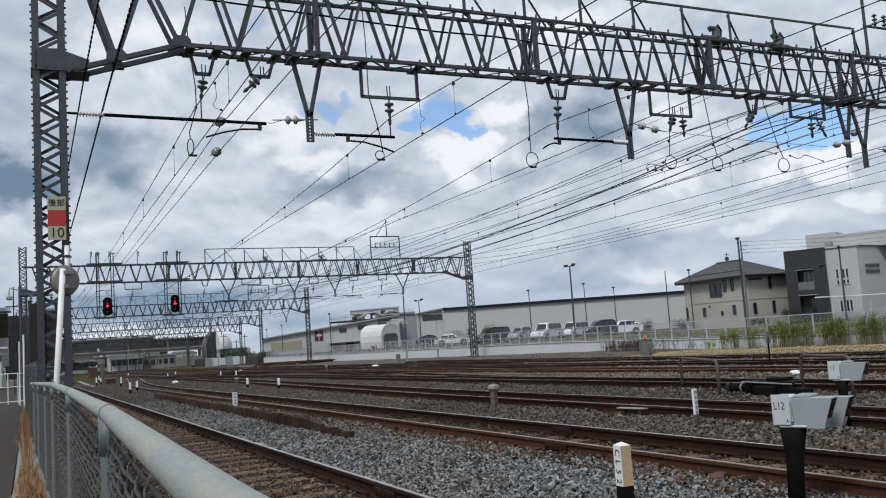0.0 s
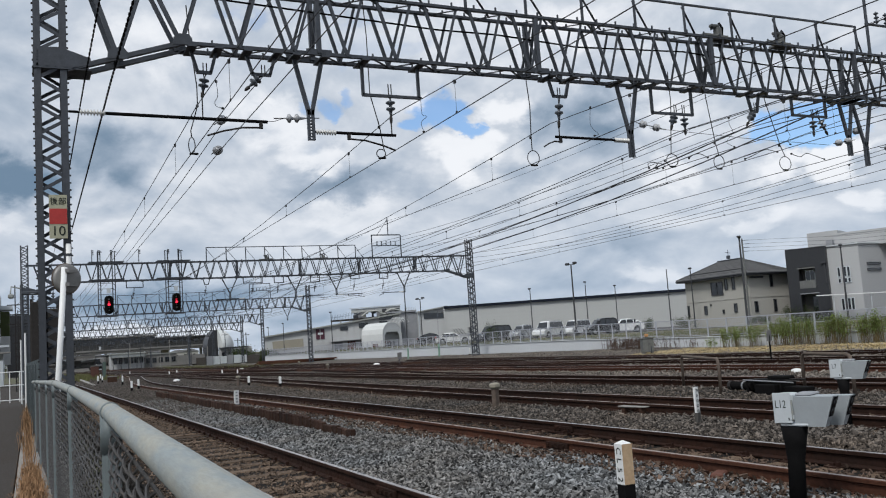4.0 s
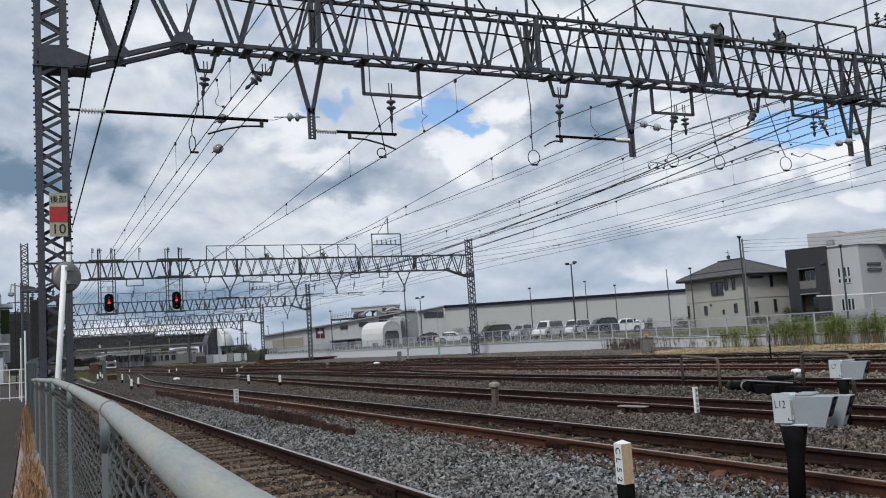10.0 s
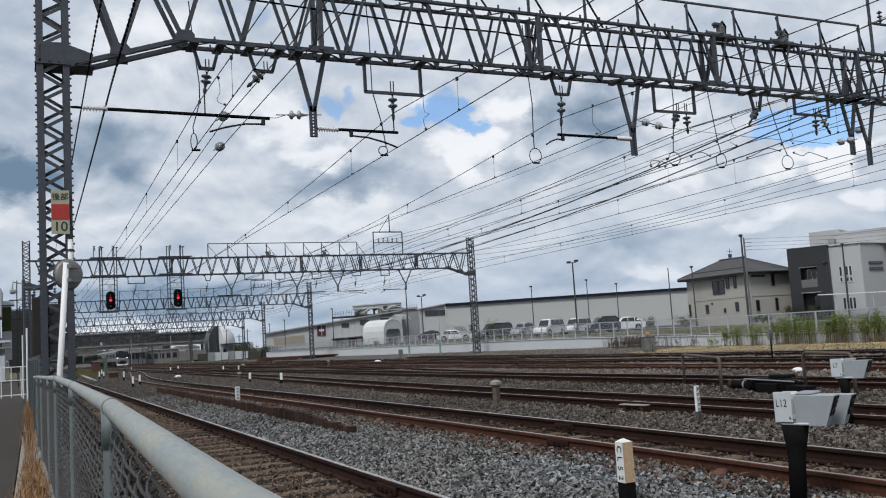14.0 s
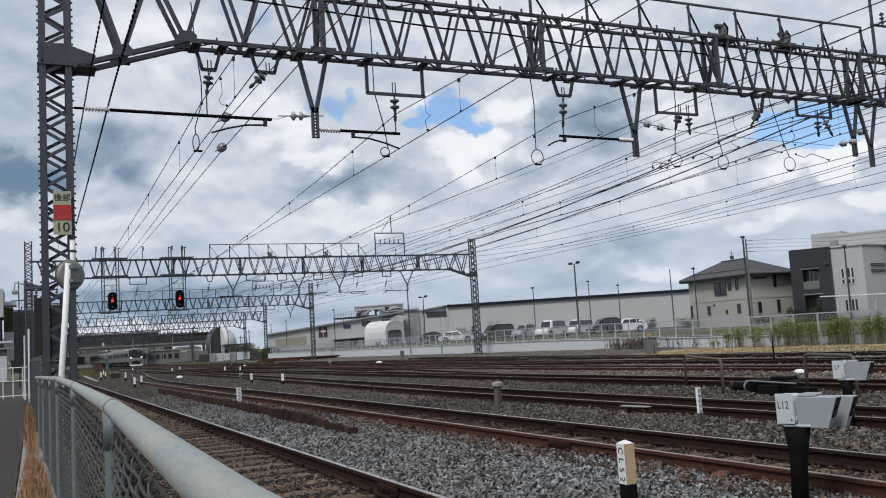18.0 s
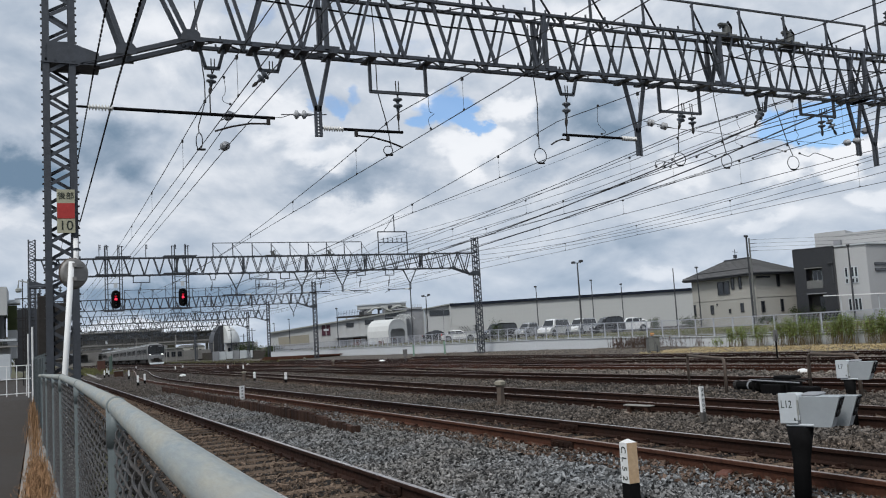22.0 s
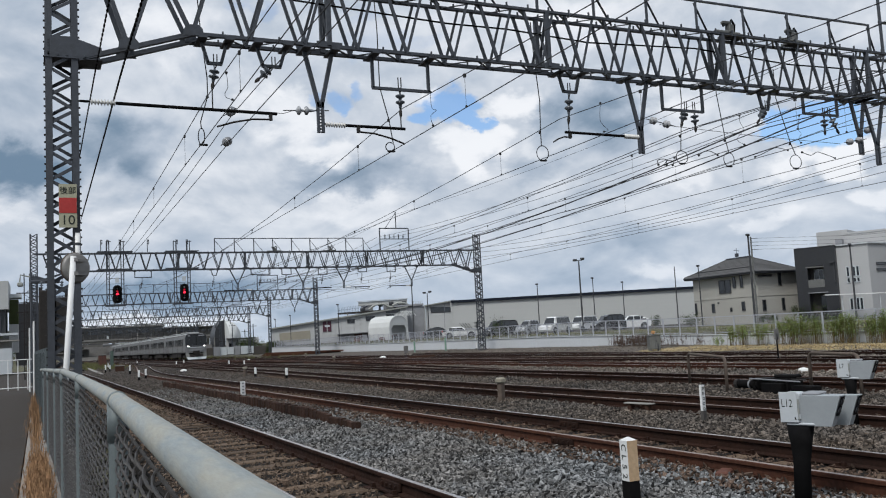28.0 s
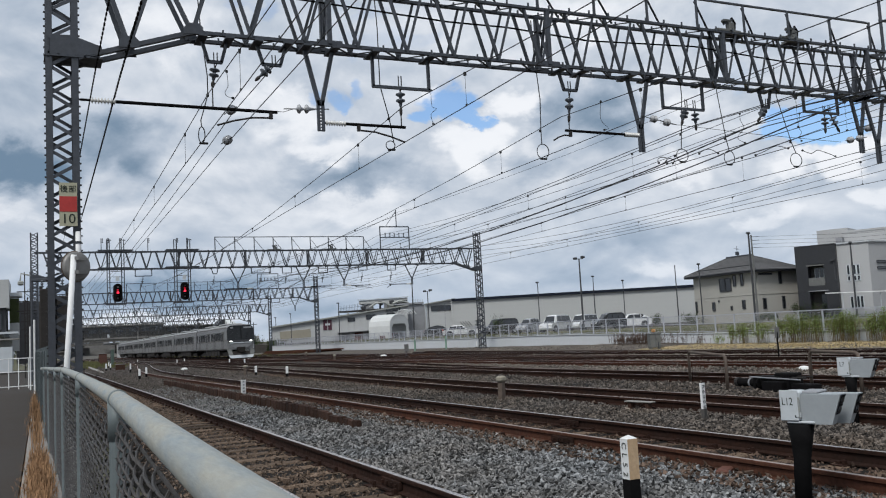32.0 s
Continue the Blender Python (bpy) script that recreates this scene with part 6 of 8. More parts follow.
ws = thing("trackside_shed", (32.0, 268, gz(268)), "low grey trackside shed with small dark windows", "shed")
part("wall", Geo().box((-7, 0, 2.1), (9, 8, 4.2)), "factory", ws)
part("roof", Geo().box((-7, 0, 4.35), (9.8, 9.0, 0.3)), "galvanised", ws)
part("wall", Geo().box((2.4, 3, 1.8), (9, 6, 3.6)), "bridge", ws)
part("roof", Geo().box((2.4, 3, 3.7), (9.6, 6.6, 0.25)), "galvanised", ws)
part("wall", Geo().box((11, 3, 1.4), (8, 6, 2.8)), "bridge", ws)
for k in range(6):
    wall_window(ws, (-10.4 + k * 1.4, -4.02, 1.5), (1, 0, 0), 0.9, 1.5)
for k in range(5):
    wall_window(ws, (-1.2 + k * 1.8, -0.02, 1.2), (1, 0, 0), 1.1, 1.4)
part("lean_to", Geo().box((-7, -5.2, 3.3), (9.4, 2.6, 0.16)), "galvanised", ws)
for k in range(5):
    part("lean_to_post", Geo().box((-11.2 + k * 2.1, -6.3, 1.45), (0.16, 0.16, 2.9)), "steel_dark", ws)
# slim posts that stand about the far end of the yard
rnd = random.Random(17)
for k in range(16):
    x, y = 22.5 + rnd.uniform(0, 22), 190 + rnd.uniform(0, 70)
    t = thing("yard_pole", (x, y, gz(y) - 0.2), "slim grey pole with a small cross arm", "pole", "poles of the far yard")
    h = rnd.uniform(3.5, 7.5)
    part("shaft", Geo().tube([(0, 0, 0), (0, 0, h)], 0.1, 6), "steel" if k % 3 else "concrete", t)
    part("cross_arm", Geo().bar((-0.8, 0, h - 0.5), (0.8, 0, h - 0.5), 0.1, 0.1), "steel_dark", t)
ah = thing("arched_hall", (51.5, 270, gz(270)), "hall with a round white arched roof and grey gable", "hall")
pr = [(4.5 * math.cos(a), 5.5 * math.sin(a)) for a in np.linspace(0.0, math.pi / 2, 12)]
secs = []
for k in range(9):
    ph = 0.22 + (math.pi / 2 - 0.22) * k / 8
    sc = math.sin(ph)
    secs.append([(px * sc, -7.0 * math.cos(ph), 4.3 + pz * sc) for px, pz in [(-0.5, 0)] + pr + [(-0.5, 5.5)]])
part("roof", Geo().loft(secs + [[(px, 9.0, 4.3 + pz) for px, pz in [(-0.5, 0)] + pr + [(-0.5, 5.5)]]]), "tent", ah, "white curved roof", smooth=False)
for k in range(1, 6):
    a = k * 0.26
    part("roof_seam", Geo().tube([(4.53 * math.cos(a) * math.sin(p), -7.03 * math.cos(p), 4.3 + 5.53 * math.sin(a) * math.sin(p)) for p in np.linspace(0.25, math.pi / 2, 8)], 0.05, 5), "white_metal", ah)
gab = [(-3.2 * math.cos(a) - 0.4, 5.5 * math.sin(a)) for a in np.linspace(0.0, math.pi / 2, 10)] + [(-0.4, 0)]
part("gable", Geo().loft([[(px, yy, 4.3 + pz) for px, pz in gab] for yy in (-1.6, 6.0)]).loft([[(-3.6, -1.6, 0), (-0.4, -1.6, 0), (-0.4, 6, 0), (-3.6, 6, 0)], [(-3.6, -1.6, 4.3), (-0.4, -1.6, 4.3), (-0.4, 6, 4.3), (-3.6, 6, 4.3)]]), "dark_tile", ah, "dark grey gable wall")
part("canopy", Geo().box((3.4, -7.4, 4.05), (7.4, 3.0, 0.4)), "dark_trim", ah)
part("plinth", Geo().box((4.6, -2, 2.1), (9.6, 2, 4.2)), "building_white", ah)
for k in range(5):
    part("bay", Geo().box((0.9 + k * 1.8, -3.06, 1.7), (1.1, 0.12, 2.2)), ("glass_dark", "plastic_grey", "glass_dark", "factory", "plastic_grey")[k], ah)
    part("canopy_post", Geo().box((0.2 + k * 1.7, -8.6, 1.95), (0.16, 0.16, 3.9)), "steel", ah)
# white hoarding and shrubs between the hall and the end of the retaining wall
hd = thing("white_hoarding", (37.2, 188, gz(188) - 0.3), "low white panel hoarding at the far end of the yard", "fence")
for k in range(6):
    part("panel", Geo().box((-3.2 + k * 1.42, 0.25 * (k % 2), 1.1), (1.36, 0.06, 1.9 - 0.18 * (k % 3))), "white_metal" if k % 3 else "plastic_grey", hd)
    part("post", Geo().box((-3.9 + k * 1.42, 0.3, 1.05), (0.07, 0.07, 2.1)), "steel", hd)

# houses and trees of the town beyond
rnd = random.Random(11)
for k in range(26):
    x = -140 + k * 17 + rnd.uniform(-4, 4)
    y = rnd.uniform(340, 420)
    h = rnd.uniform(5, 10)
    if -20 < x < 85:
        y, h = 520 + 4 * (k % 3), h * 0.55 + 1.5
    t = thing("town_house", (x, y, gz(y)), "plain distant town building with a grey roof", "building", "distant town buildings")
    wd, dp = rnd.uniform(9, 15), rnd.uniform(8, 12)
    part("wall", Geo().box((0, 0, h / 2), (wd, dp, h)), rnd.choice(("factory", "building_white", "house_wall", "bridge")), t)
    part("roof", Geo().box((0, 0, h + 0.6), (wd + 0.8, dp + 0.8, 1.2), taper=0.6), "roof_slate", t)
    for i in range(3):
        part("window", Geo().box((-wd / 3 + i * wd / 3, -dp / 2 - 0.03, h * 0.6), (1.4, 0.1, 1.2)), "glass_dark", t)
# buildings along the lane
lb = thing("lane_building", (-6.0, 100, gz(100)), "grey and white building at the end of the lane", "building")
part("upper_wall", Geo().box((-0.8, 4, 8.0), (8.0, 8, 2.9)), "factory", lb)
part("middle_storey", Geo().box((-0.9, 4.3, 5.3), (7.6, 7.6, 2.6)), "dark_tile", lb)
for k in range(4):
    part("window", Geo().box((1.9 - k * 1.6, 0.4, 5.2), (1.2, 0.15, 1.7)), "glass_dark", lb)
    part("window_frame", Geo().box((1.3 - k * 1.6, 0.35, 5.2), (0.08, 0.12, 2.4)), "white_metal", lb)
part("canopy", Geo().box((0.4, -0.6, 3.95), (7.4, 2.6, 0.22)), "white_metal", lb)
part("canopy", Geo().box((1.4, -0.8, 3.3), (5.6, 2.6, 0.14)), "concrete", lb)
part("lower_wall", Geo().box((-0.4, 2.4, 1.9), (7.8, 4, 2.6)), "factory", lb)
part("stair_tower", Geo().box((3.6, 5, 6.4), (0.9, 3, 2.6)), "ochre", lb, "ochre and green stair tower")
part("tower_cap", Geo().box((3.7, 5, 8.1), (1.3, 3.4, 0.4)), "white_metal", lb)
part("tower_foot", Geo().box((3.6, 5, 3.6), (0.9, 3, 3.0)), "factory", lb)
part("side_screen", Geo().box((5.1, 14, 4.2), (3.0, 1.0, 7.2)), "dark_tile", lb)
part("kiosk", Geo().box((3.0, -6.2, 1.3), (1.3, 1.6, 2.4)), "white_metal", lb)
# camera on an arm by the second gantry
cc = thing("cctv_camera", (-0.9, 60, gz(60) - 0.2), "surveillance camera on a grey arm and pole", "camera")
part("pole", Geo().tube([(0.5, 0, 0), (0.5, 0, 6.9)], 0.07, 8), "steel", cc)
part("arm", Geo().tube([(0.5, 0, 6.6), (-0.1, 0, 6.75), (-0.15, 0, 6.3)], 0.045, 8), "galvanised", cc)
part("housing", Geo().cbox((-0.12, 0, 6.15), (0.34, 0.5, 0.26), 0.06), "galvanised", cc)
part("cable_tray", Geo().cbox((1.3, 0, 6.3), (1.7, 0.4, 0.22), 0.05), "steel", cc)
for k in range(3):
    t = thing("lane_mast", (-0.75 + 0.02 * k, 70 + 14 * k, gz(70) - 0.3), "dark lattice pole beside the lane", "mast", "lane masts")
    for s1 in (-0.18, 0.18):
        for s2 in (-0.18, 0.18):
            part("leg", Geo().bar((s1, s2, 0), (s1, s2, 7.8 - k), 0.07, 0.07), "steel_dark", t)
    g = Geo()
    for i in range(22):
        g.bar((-0.18 if i % 2 else 0.18, -0.2, 0.3 * i), (0.18 if i % 2 else -0.18, -0.2, 0.3 * i + 0.3), 0.04, 0.03)
    part("lacing", g, "steel_dark", t)["kind"] = "stuff"
    for i in range(3):
        part("cross_arm", Geo().bar((-0.7, 0, 5.0 + 0.7 * i - k), (0.7, 0, 5.0 + 0.7 * i - k), 0.07, 0.07), "steel_dark", t)


# ---------------------------------------------------------------- the train
CAR, CW, CH = 20.0, 2.80, 3.62


def car_section(w, z0, z1):
    """Outline of the body: sills, slightly leaning sides, rounded roof."""
    h = w / 2
    return [(-h + 0.06, z0), (-h, z0 + 0.1), (-h, z0 + 1.2), (-h + 0.05, z1 - 0.42), (-h + 0.16, z1 - 0.2), (-h + 0.5, z1 - 0.05), (-0.4, z1),
            (0.4, z1), (h - 0.5, z1 - 0.05), (h - 0.16, z1 - 0.2), (h - 0.05, z1 - 0.42), (h, z0 + 1.2), (h, z0 + 0.1), (h - 0.06, z0)]


def train_car(front, pantograph):
    """A car with its front at y = 0, reaching to y = 19.5."""
    car = thing("lead_car" if front else "train_car", (0, 0, 0),
                "stainless commuter train car with a black front and lit headlights" if front else "stainless commuter train car with grey doors and dark windows", "train car", "cars of the train")
    z0, z1 = 1.0, CH
    y0 = 0.55 if front else 0.1
    sec = car_section(CW, z0, z1)
    g = Geo()
    g.loft([[(x, yy, z) for x, z in sec] for yy in (y0, 19.4)])
    n = len(sec)
    for k in range(n):
        if 4 <= k <= 8:
            g.m[k] = 1
    part("body", g, ("stainless", "train_roof"), car)
    for s in (-1, 1):
        xs = s * (CW / 2 + 0.006)
        part("band", Geo().box((xs, 9.9, 1.95), (0.02, 18.6, 0.10)), "train_band", car)
        part("band", Geo().box((xs - s * 0.045, 9.9, 3.30), (0.02, 18.6, 0.09)), "train_band", car)
        for d in range(4):
            yd = 2.45 + d * 4.94
            if front and d == 0:
                yd += 0.25
            door = part("door", Geo().box((xs, yd, 2.0), (0.022, 1.3, 1.86)), "train_door", car)
            for e in (-1, 1):
                part("door_glass", Geo().box((xs + s * 0.008, yd + e * 0.31, 2.32), (0.02, 0.42, 0.82)), "train_glass", door)
            part("door_seam", Geo().box((xs + s * 0.008, yd, 2.0), (0.016, 0.025, 1.86)), "dark_trim", door)
            if d < 3:
                ym = yd + 2.47
                for e, wdt in ((-1, 1.2), (0, 0.7), (1, 1.2)):
                    if e == 0 and d == 1:
                        continue
                    part("window", Geo().box((xs - s * 0.008, ym + e * 1.03, 2.36), (0.03, wdt * 0.82, 0.96)), "train_glass", car)
        part("window", Geo().box((xs - s * 0.008, 18.9, 2.36), (0.03, 0.6, 0.96)), "train_glass", car)
    for yb in (3.0, 16.6):
        bog = part("bogie", Geo().box((0, yb, 0.62), (2.1, 2.7, 0.22)).box((-1.0, yb, 0.5), (0.16, 3.0, 0.26)).box((1.0, yb, 0.5), (0.16, 3.0, 0.26)), "underframe", car)
        for wy in (-1.05, 1.05):
            for s in (-1, 1):
                part("wheel", Geo().lathe([(0, 0.36), (0.2, 0.43), (0.8, 0.43), (1, 0.3)], (s * 0.50, yb + wy, 0.43), (s * 0.62, yb + wy, 0.43), 16), "underframe", bog)
    rnd = random.Random(3)
    y = 5.4
    while y < 14.0:
        l = rnd.uniform(0.9, 2.2)
        part("underfloor_box", Geo().cbox((0, y + l / 2, 0.66), (2.5, l, 0.62), 0.04), "underframe", car)
        y += l + 0.25
    part("sill", Geo().box((0, 9.8, 0.97), (2.5, 18.4, 0.12)), "underframe", car)
    for yc in (5.2, 14.4):
        part("air_conditioner", Geo().cbox((0, yc, CH + 0.06), (1.9, 3.6, 0.22), 0.08), "train_roof", car)
    if pantograph:
        for yc in (2.2,):
            g = Geo()
            for s in (-0.5, 0.5):
                g.tube([(s * 1.4, yc, CH + 0.12), (s * 0.8, yc + 0.9, CH + 0.75), (s * 0.9, yc - 0.1, 4.95)], 0.03, 6)
            g.tube([(-0.9, yc - 0.1, 4.97), (0.9, yc - 0.1, 4.97)], 0.035, 6)
            part("pantograph", g, "steel_dark", car)
    if not front:
        part("gangway", Geo().box((0, -0.15, 2.15), (1.2, 0.5, 2.2)), "dark_trim", car)
        return car
    # front end: raked nose, black windscreen mask, lamps, snow plough
    w = CW / 2

    def nose(yoff, zlo, zhi, half):
        return [(-half, yoff, zlo), (half, yoff, zlo), (half, yoff, zhi), (-half, yoff, zhi)]

    part("nose", Geo().loft([[(x, 0.55, z) for x, z in sec], [(x * 0.985, 0.32, 1.0 + (z - 1.0) * 0.995) for x, z in sec], [(x * 0.93, 0.10 + 0.10 * max(0, (z - 2.2)), 1.02 + (z - 1.0) * 0.965) for x, z in sec]]), "stainless", car, "grey cab front")
    mask = [(-1.375, 1.98), (1.375, 1.98), (1.385, 3.0), (1.31, 3.30), (1.05, 3.48), (-1.05, 3.48), (-1.31, 3.30), (-1.385, 3.0)]

    def rake(x, z):
        return 0.02 + 0.10 * max(0, z - 2.2) + 0.03 * (abs(x) > 1.2)
    part("windscreen", Geo().loft([[(x, rake(x, z), z) for x, z in mask], [(x, 0.34 + 0.1 * max(0, z - 2.2), z) for x, z in mask]]), "cab_glass", car, "black glass front mask")
    part("pillar", Geo().bar((0.05, 0.03, 2.0), (0.05, 0.15, 3.45), 0.07, 0.03), "black_paint", car)
    part("wiper", Geo().bar((0.5, 0.0, 2.05), (0.75, 0.03, 2.75), 0.03, 0.02), "black_paint", car)
    part("destination_sign", Geo().box((0.72, 0.10, 3.26), (0.8, 0.03, 0.15)), "plastic_grey", car)
    part("running_number", Geo().box((-0.9, 0.11, 3.26), (0.3, 0.03, 0.15)), "plastic_grey", car)
    part("lamp_band", Geo().box((0, 0.05, 1.86), (2.58, 0.08, 0.24)), "dark_trim", car)
    for s in (-1, 1):
        part("headlight", Geo().cbox((s * 1.03, 0.0, 1.87), (0.26, 0.06, 0.085), 0.02), "head_lamp", car, "lit headlight")
    part("chrome_band", Geo().box((0, 0.03, 1.70), (2.3, 0.08, 0.09)), "white_metal", car)
    part("apron", Geo().loft([[(-1.28, 0.06, 1.62), (1.28, 0.06, 1.62), (1.28, 0.3, 1.62), (-1.28, 0.3, 1.62)], [(-0.7, 0.02, 1.18), (0.7, 0.02, 1.18), (0.7, 0.3, 1.18), (-0.7, 0.3, 1.18)]]), "stainless", car)
    part("coupler", Geo().box((0, -0.1, 0.92), (0.35, 0.8, 0.3)).box((0, -0.45, 0.92), (0.5, 0.2, 0.42)), "underframe", car)
    part("coupler_recess", Geo().box((0, 0.05, 1.02), (0.9, 0.1, 0.46)), "underframe", car)
    part("plough", Geo().loft([[(-1.32, 0.25, 0.85), (1.32, 0.25, 0.85), (1.32, 0.6, 0.85), (-1.32, 0.6, 0.85)], [(-1.25, -0.15, 0.5), (1.25, -0.15, 0.5), (1.25, 0.2, 0.5), (-1.25, 0.2, 0.5)], [(-1.05, -0.28, 0.16), (1.05, -0.28, 0.16), (1.05, -0.1, 0.16), (-1.05, -0.1, 0.16)]]), "underframe", car, "dark plough under the cab")
    part("skirt_edge", Geo().loft([[(-1.3, -0.19, 0.42), (1.3, -0.19, 0.42), (1.3, 0.1, 0.42), (-1.3, 0.1, 0.42)], [(-1.12, -0.33, 0.12), (1.12, -0.33, 0.12), (1.12, -0.1, 0.12), (-1.12, -0.1, 0.12)]]), "white_metal", car, "pale lower edge of the skirt")
    for s in (-1, 1):
        part("skirt_corner", Geo().loft([[(s * 1.38, 0.2, 1.05), (s * 1.0, 0.12, 1.05), (s * 1.0, 0.5, 1.05), (s * 1.38, 0.5, 1.05)], [(s * 1.3, -0.2, 0.43), (s * 0.85, -0.22, 0.43), (s * 0.85, 0.1, 0.43), (s * 1.3, 0.1, 0.43)]]), "equipment", car)
    return car


lead = train_car(True, False)
second = train_car(False, True)
cars = [lead, second] + [copy_thing(second, pose(0, 0, 0)) for k in range(5)]

# front of the train down the line, by time
TRAIN = ((0, 312), (3, 293), (6, 273), (9, 252.5), (11, 238.5), (13, 225), (15, 211.5), (17, 198), (19, 184.2), (21, 169.8), (23, 155.2), (25, 141.0), (27, 127.2), (29, 113.2), (30, 106.0), (31, 98.9), (32, 91.9))


def motions():
    pitch = math.degrees(math.atan(GRADE))
    for k, car in enumerate(cars):
        rows = []
        for t, y in TRAIN:
            yy = y + CAR * k
            rows.append((t, pose(T5, yy, -GRADE * yy, -pitch, 0, 0)))
        walk(car, rows)


# ---------------------------------------------------------------- lineside things


def post_writing(parent, body, size, p, rot, mt="letter_dark", label="black characters"):
    return part("writing", text_mesh(body, size, mt, 0.001), mt, parent, label, at=pose(*p, *rot))


def square_marker(x, y, h, w, rz, white_from, label, body="", mats=("white_paint", "black_paint"), side_mt=None):
    """Square post with a pyramid top, black foot and white upper part."""
    z = gz(y) - 0.3
    t = thing("marker_post", (x, y, z), label, "marker post", "marker posts in the yard", rz=rz)
    part("foot", Geo().box((0, 0, (white_from) / 2), (w, w, white_from)), mats[1], t, "black lower part")
    up = part("shaft", Geo().box((0, 0, (white_from + h) / 2), (w * 0.985, w * 0.985, h - white_from)), mats[0], t)
    if side_mt:
        part("side_face", Geo().box((w / 2, 0, (white_from + h) / 2), (0.006, w * 0.96, h - white_from)), side_mt, up, "bare tan side of the post")
    part("tip", Geo().box((0, 0, h + w * 0.13), (w, w, w * 0.26), taper=0.12), mats[0], t)
    if body:
        for k, ch in enumerate(body):
            post_writing(t, ch, w * 0.85, (0.0, -w / 2 - 0.002, h - w * 0.55 - k * w * 0.75), (90, 90, 0))
    return t


square_marker(4.53, 6.21, 0.655, 0.105, -90, 0.32, "white marker post with black foot and tan side", "CL52", side_mt="cream_paint")


def flat_marker(x, y, h, w, body, label, foot=0.22, rz=20, d=0.03):
    z = gz(y) - 0.22
    t = thing("marker_post", (x, y, z), label, "marker post", "marker posts in the yard", rz=rz)
    part("foot", Geo().box((0, 0, foot / 2), (w * 0.9, d * 1.6, foot)), "cabinet_grey", t)
    part("plate", Geo().box((0, 0, (foot + h) / 2), (w, d, h - foot)), "white_paint", t)
    for k, ch in enumerate(body):
        post_writing(t, ch, w * 0.9, (0, -d / 2 - 0.002, h - w * 0.5 - k * w * 0.72), (90, 90, 0))
    if not body:
        for k in range(4):
            part("bar", Geo().box((0, -d / 2 - 0.002, h - w * 0.4 - k * w * 0.6), (w * 0.4, 0.004, w * 0.26)), "plastic_grey", t)
    return t


flat_marker(9.02, 10.43, 0.60, 0.105, "R6000", "white kilometre marker with black writing on a grey foot")
flat_marker(5.71, 27.4, 0.50, 0.16, "", "white marker post beside the timber edging", 0.06)


def stump(x, y, h, label="white marker stump with a black foot", w=0.115):
    z = gz(y) - 0.2
    t = thing("marker_stump", (x, y, z), label, "marker post", "white marker stumps")
    part("foot", Geo().tube([(0, 0, 0), (0, 0, h * 0.42)], w * 0.52, 10), "black_paint", t)
    part("shaft", Geo().tube([(0, 0, h * 0.42), (0, 0, h * 0.95), (0, 0, h)], [w * 0.5, w * 0.5, w * 0.3], 10), "white_paint", t)
    return t


for x, y, h in ((4.8, 49.2, 0.62), (5.5, 52.6, 0.62), (5.91, 66.8, 0.72), (9.82, 37.9, 0.52), (9.55, 42.8, 0.52), (14.47, 74.7, 0.5), (14.48, 68.7, 0.52), (12.54, 91.7, 0.5), (14.48, 100, 0.5), (5.0, 78, 0.7), (5.75, 84, 0.6), (6.4, 96, 0.6), (33.4, 66.0, 0.85), (8.0, 120, 0.5), (12.0, 125, 0.5)):
    stump(x, y, h)

# grey concrete stub with a cap
st = thing("cable_stub", (9.07, 16.86, gz(16.9) - 0.2), "weathered wooden stub post with a pale cap", "post")
part("shaft", Geo().box((0, 0, 0.22), (0.12, 0.11, 0.46), rz=0.4), "steel_rusty", st)
part("cap", Geo().cbox((0, 0, 0.5), (0.21, 0.18, 0.12), 0.03, rz=0.4), "beige", st)
for x, y in ((9.3, 44.0), (24.7, 87.5), (19.0, 60)):
    s2 = copy_thing(st, pose(x, y, gz(y) - 0.2, 0, 0, 25))


def pipe_hoop(x0, y0, x1, y1, h):
    t = thing("pipe_hoop", ((x0 + x1) / 2, (y0 + y1) / 2, gz(y0) - 0.2), "rusty grey bent-pipe guard hoop between tracks", "guard hoop", "pipe hoops")
    a = Vector(((x0 - x1) / 2, (y0 - y1) / 2, 0))
    r = 0.12
    u = a.normalized()
    pts = [a, a + Vector((0, 0, h - r)), a - u * r * 0.3 + Vector((0, 0, h - r * 0.3)), a - u * r + Vector((0, 0, h)), -a + u * r + Vector((0, 0, h)), -a + u * r * 0.3 + Vector((0, 0, h - r * 0.3)), -a + Vector((0, 0, h - r)), -a]
    part("pipe", Geo().tube(pts, 0.034, 10), "steel_rusty", t, smooth=True)
    for e_ in (a, -a):
        part("foot", Geo().tube([e_ + Vector((0, 0, -0.05)), e_ + Vector((0, 0, 0.04))], 0.06, 10), "concrete", t)
    return t


pipe_hoop(14.13, 16.73, 12.86, 14.1, 0.78)
pipe_hoop(13.76, 12.74, 13.18, 11.1, 0.80)

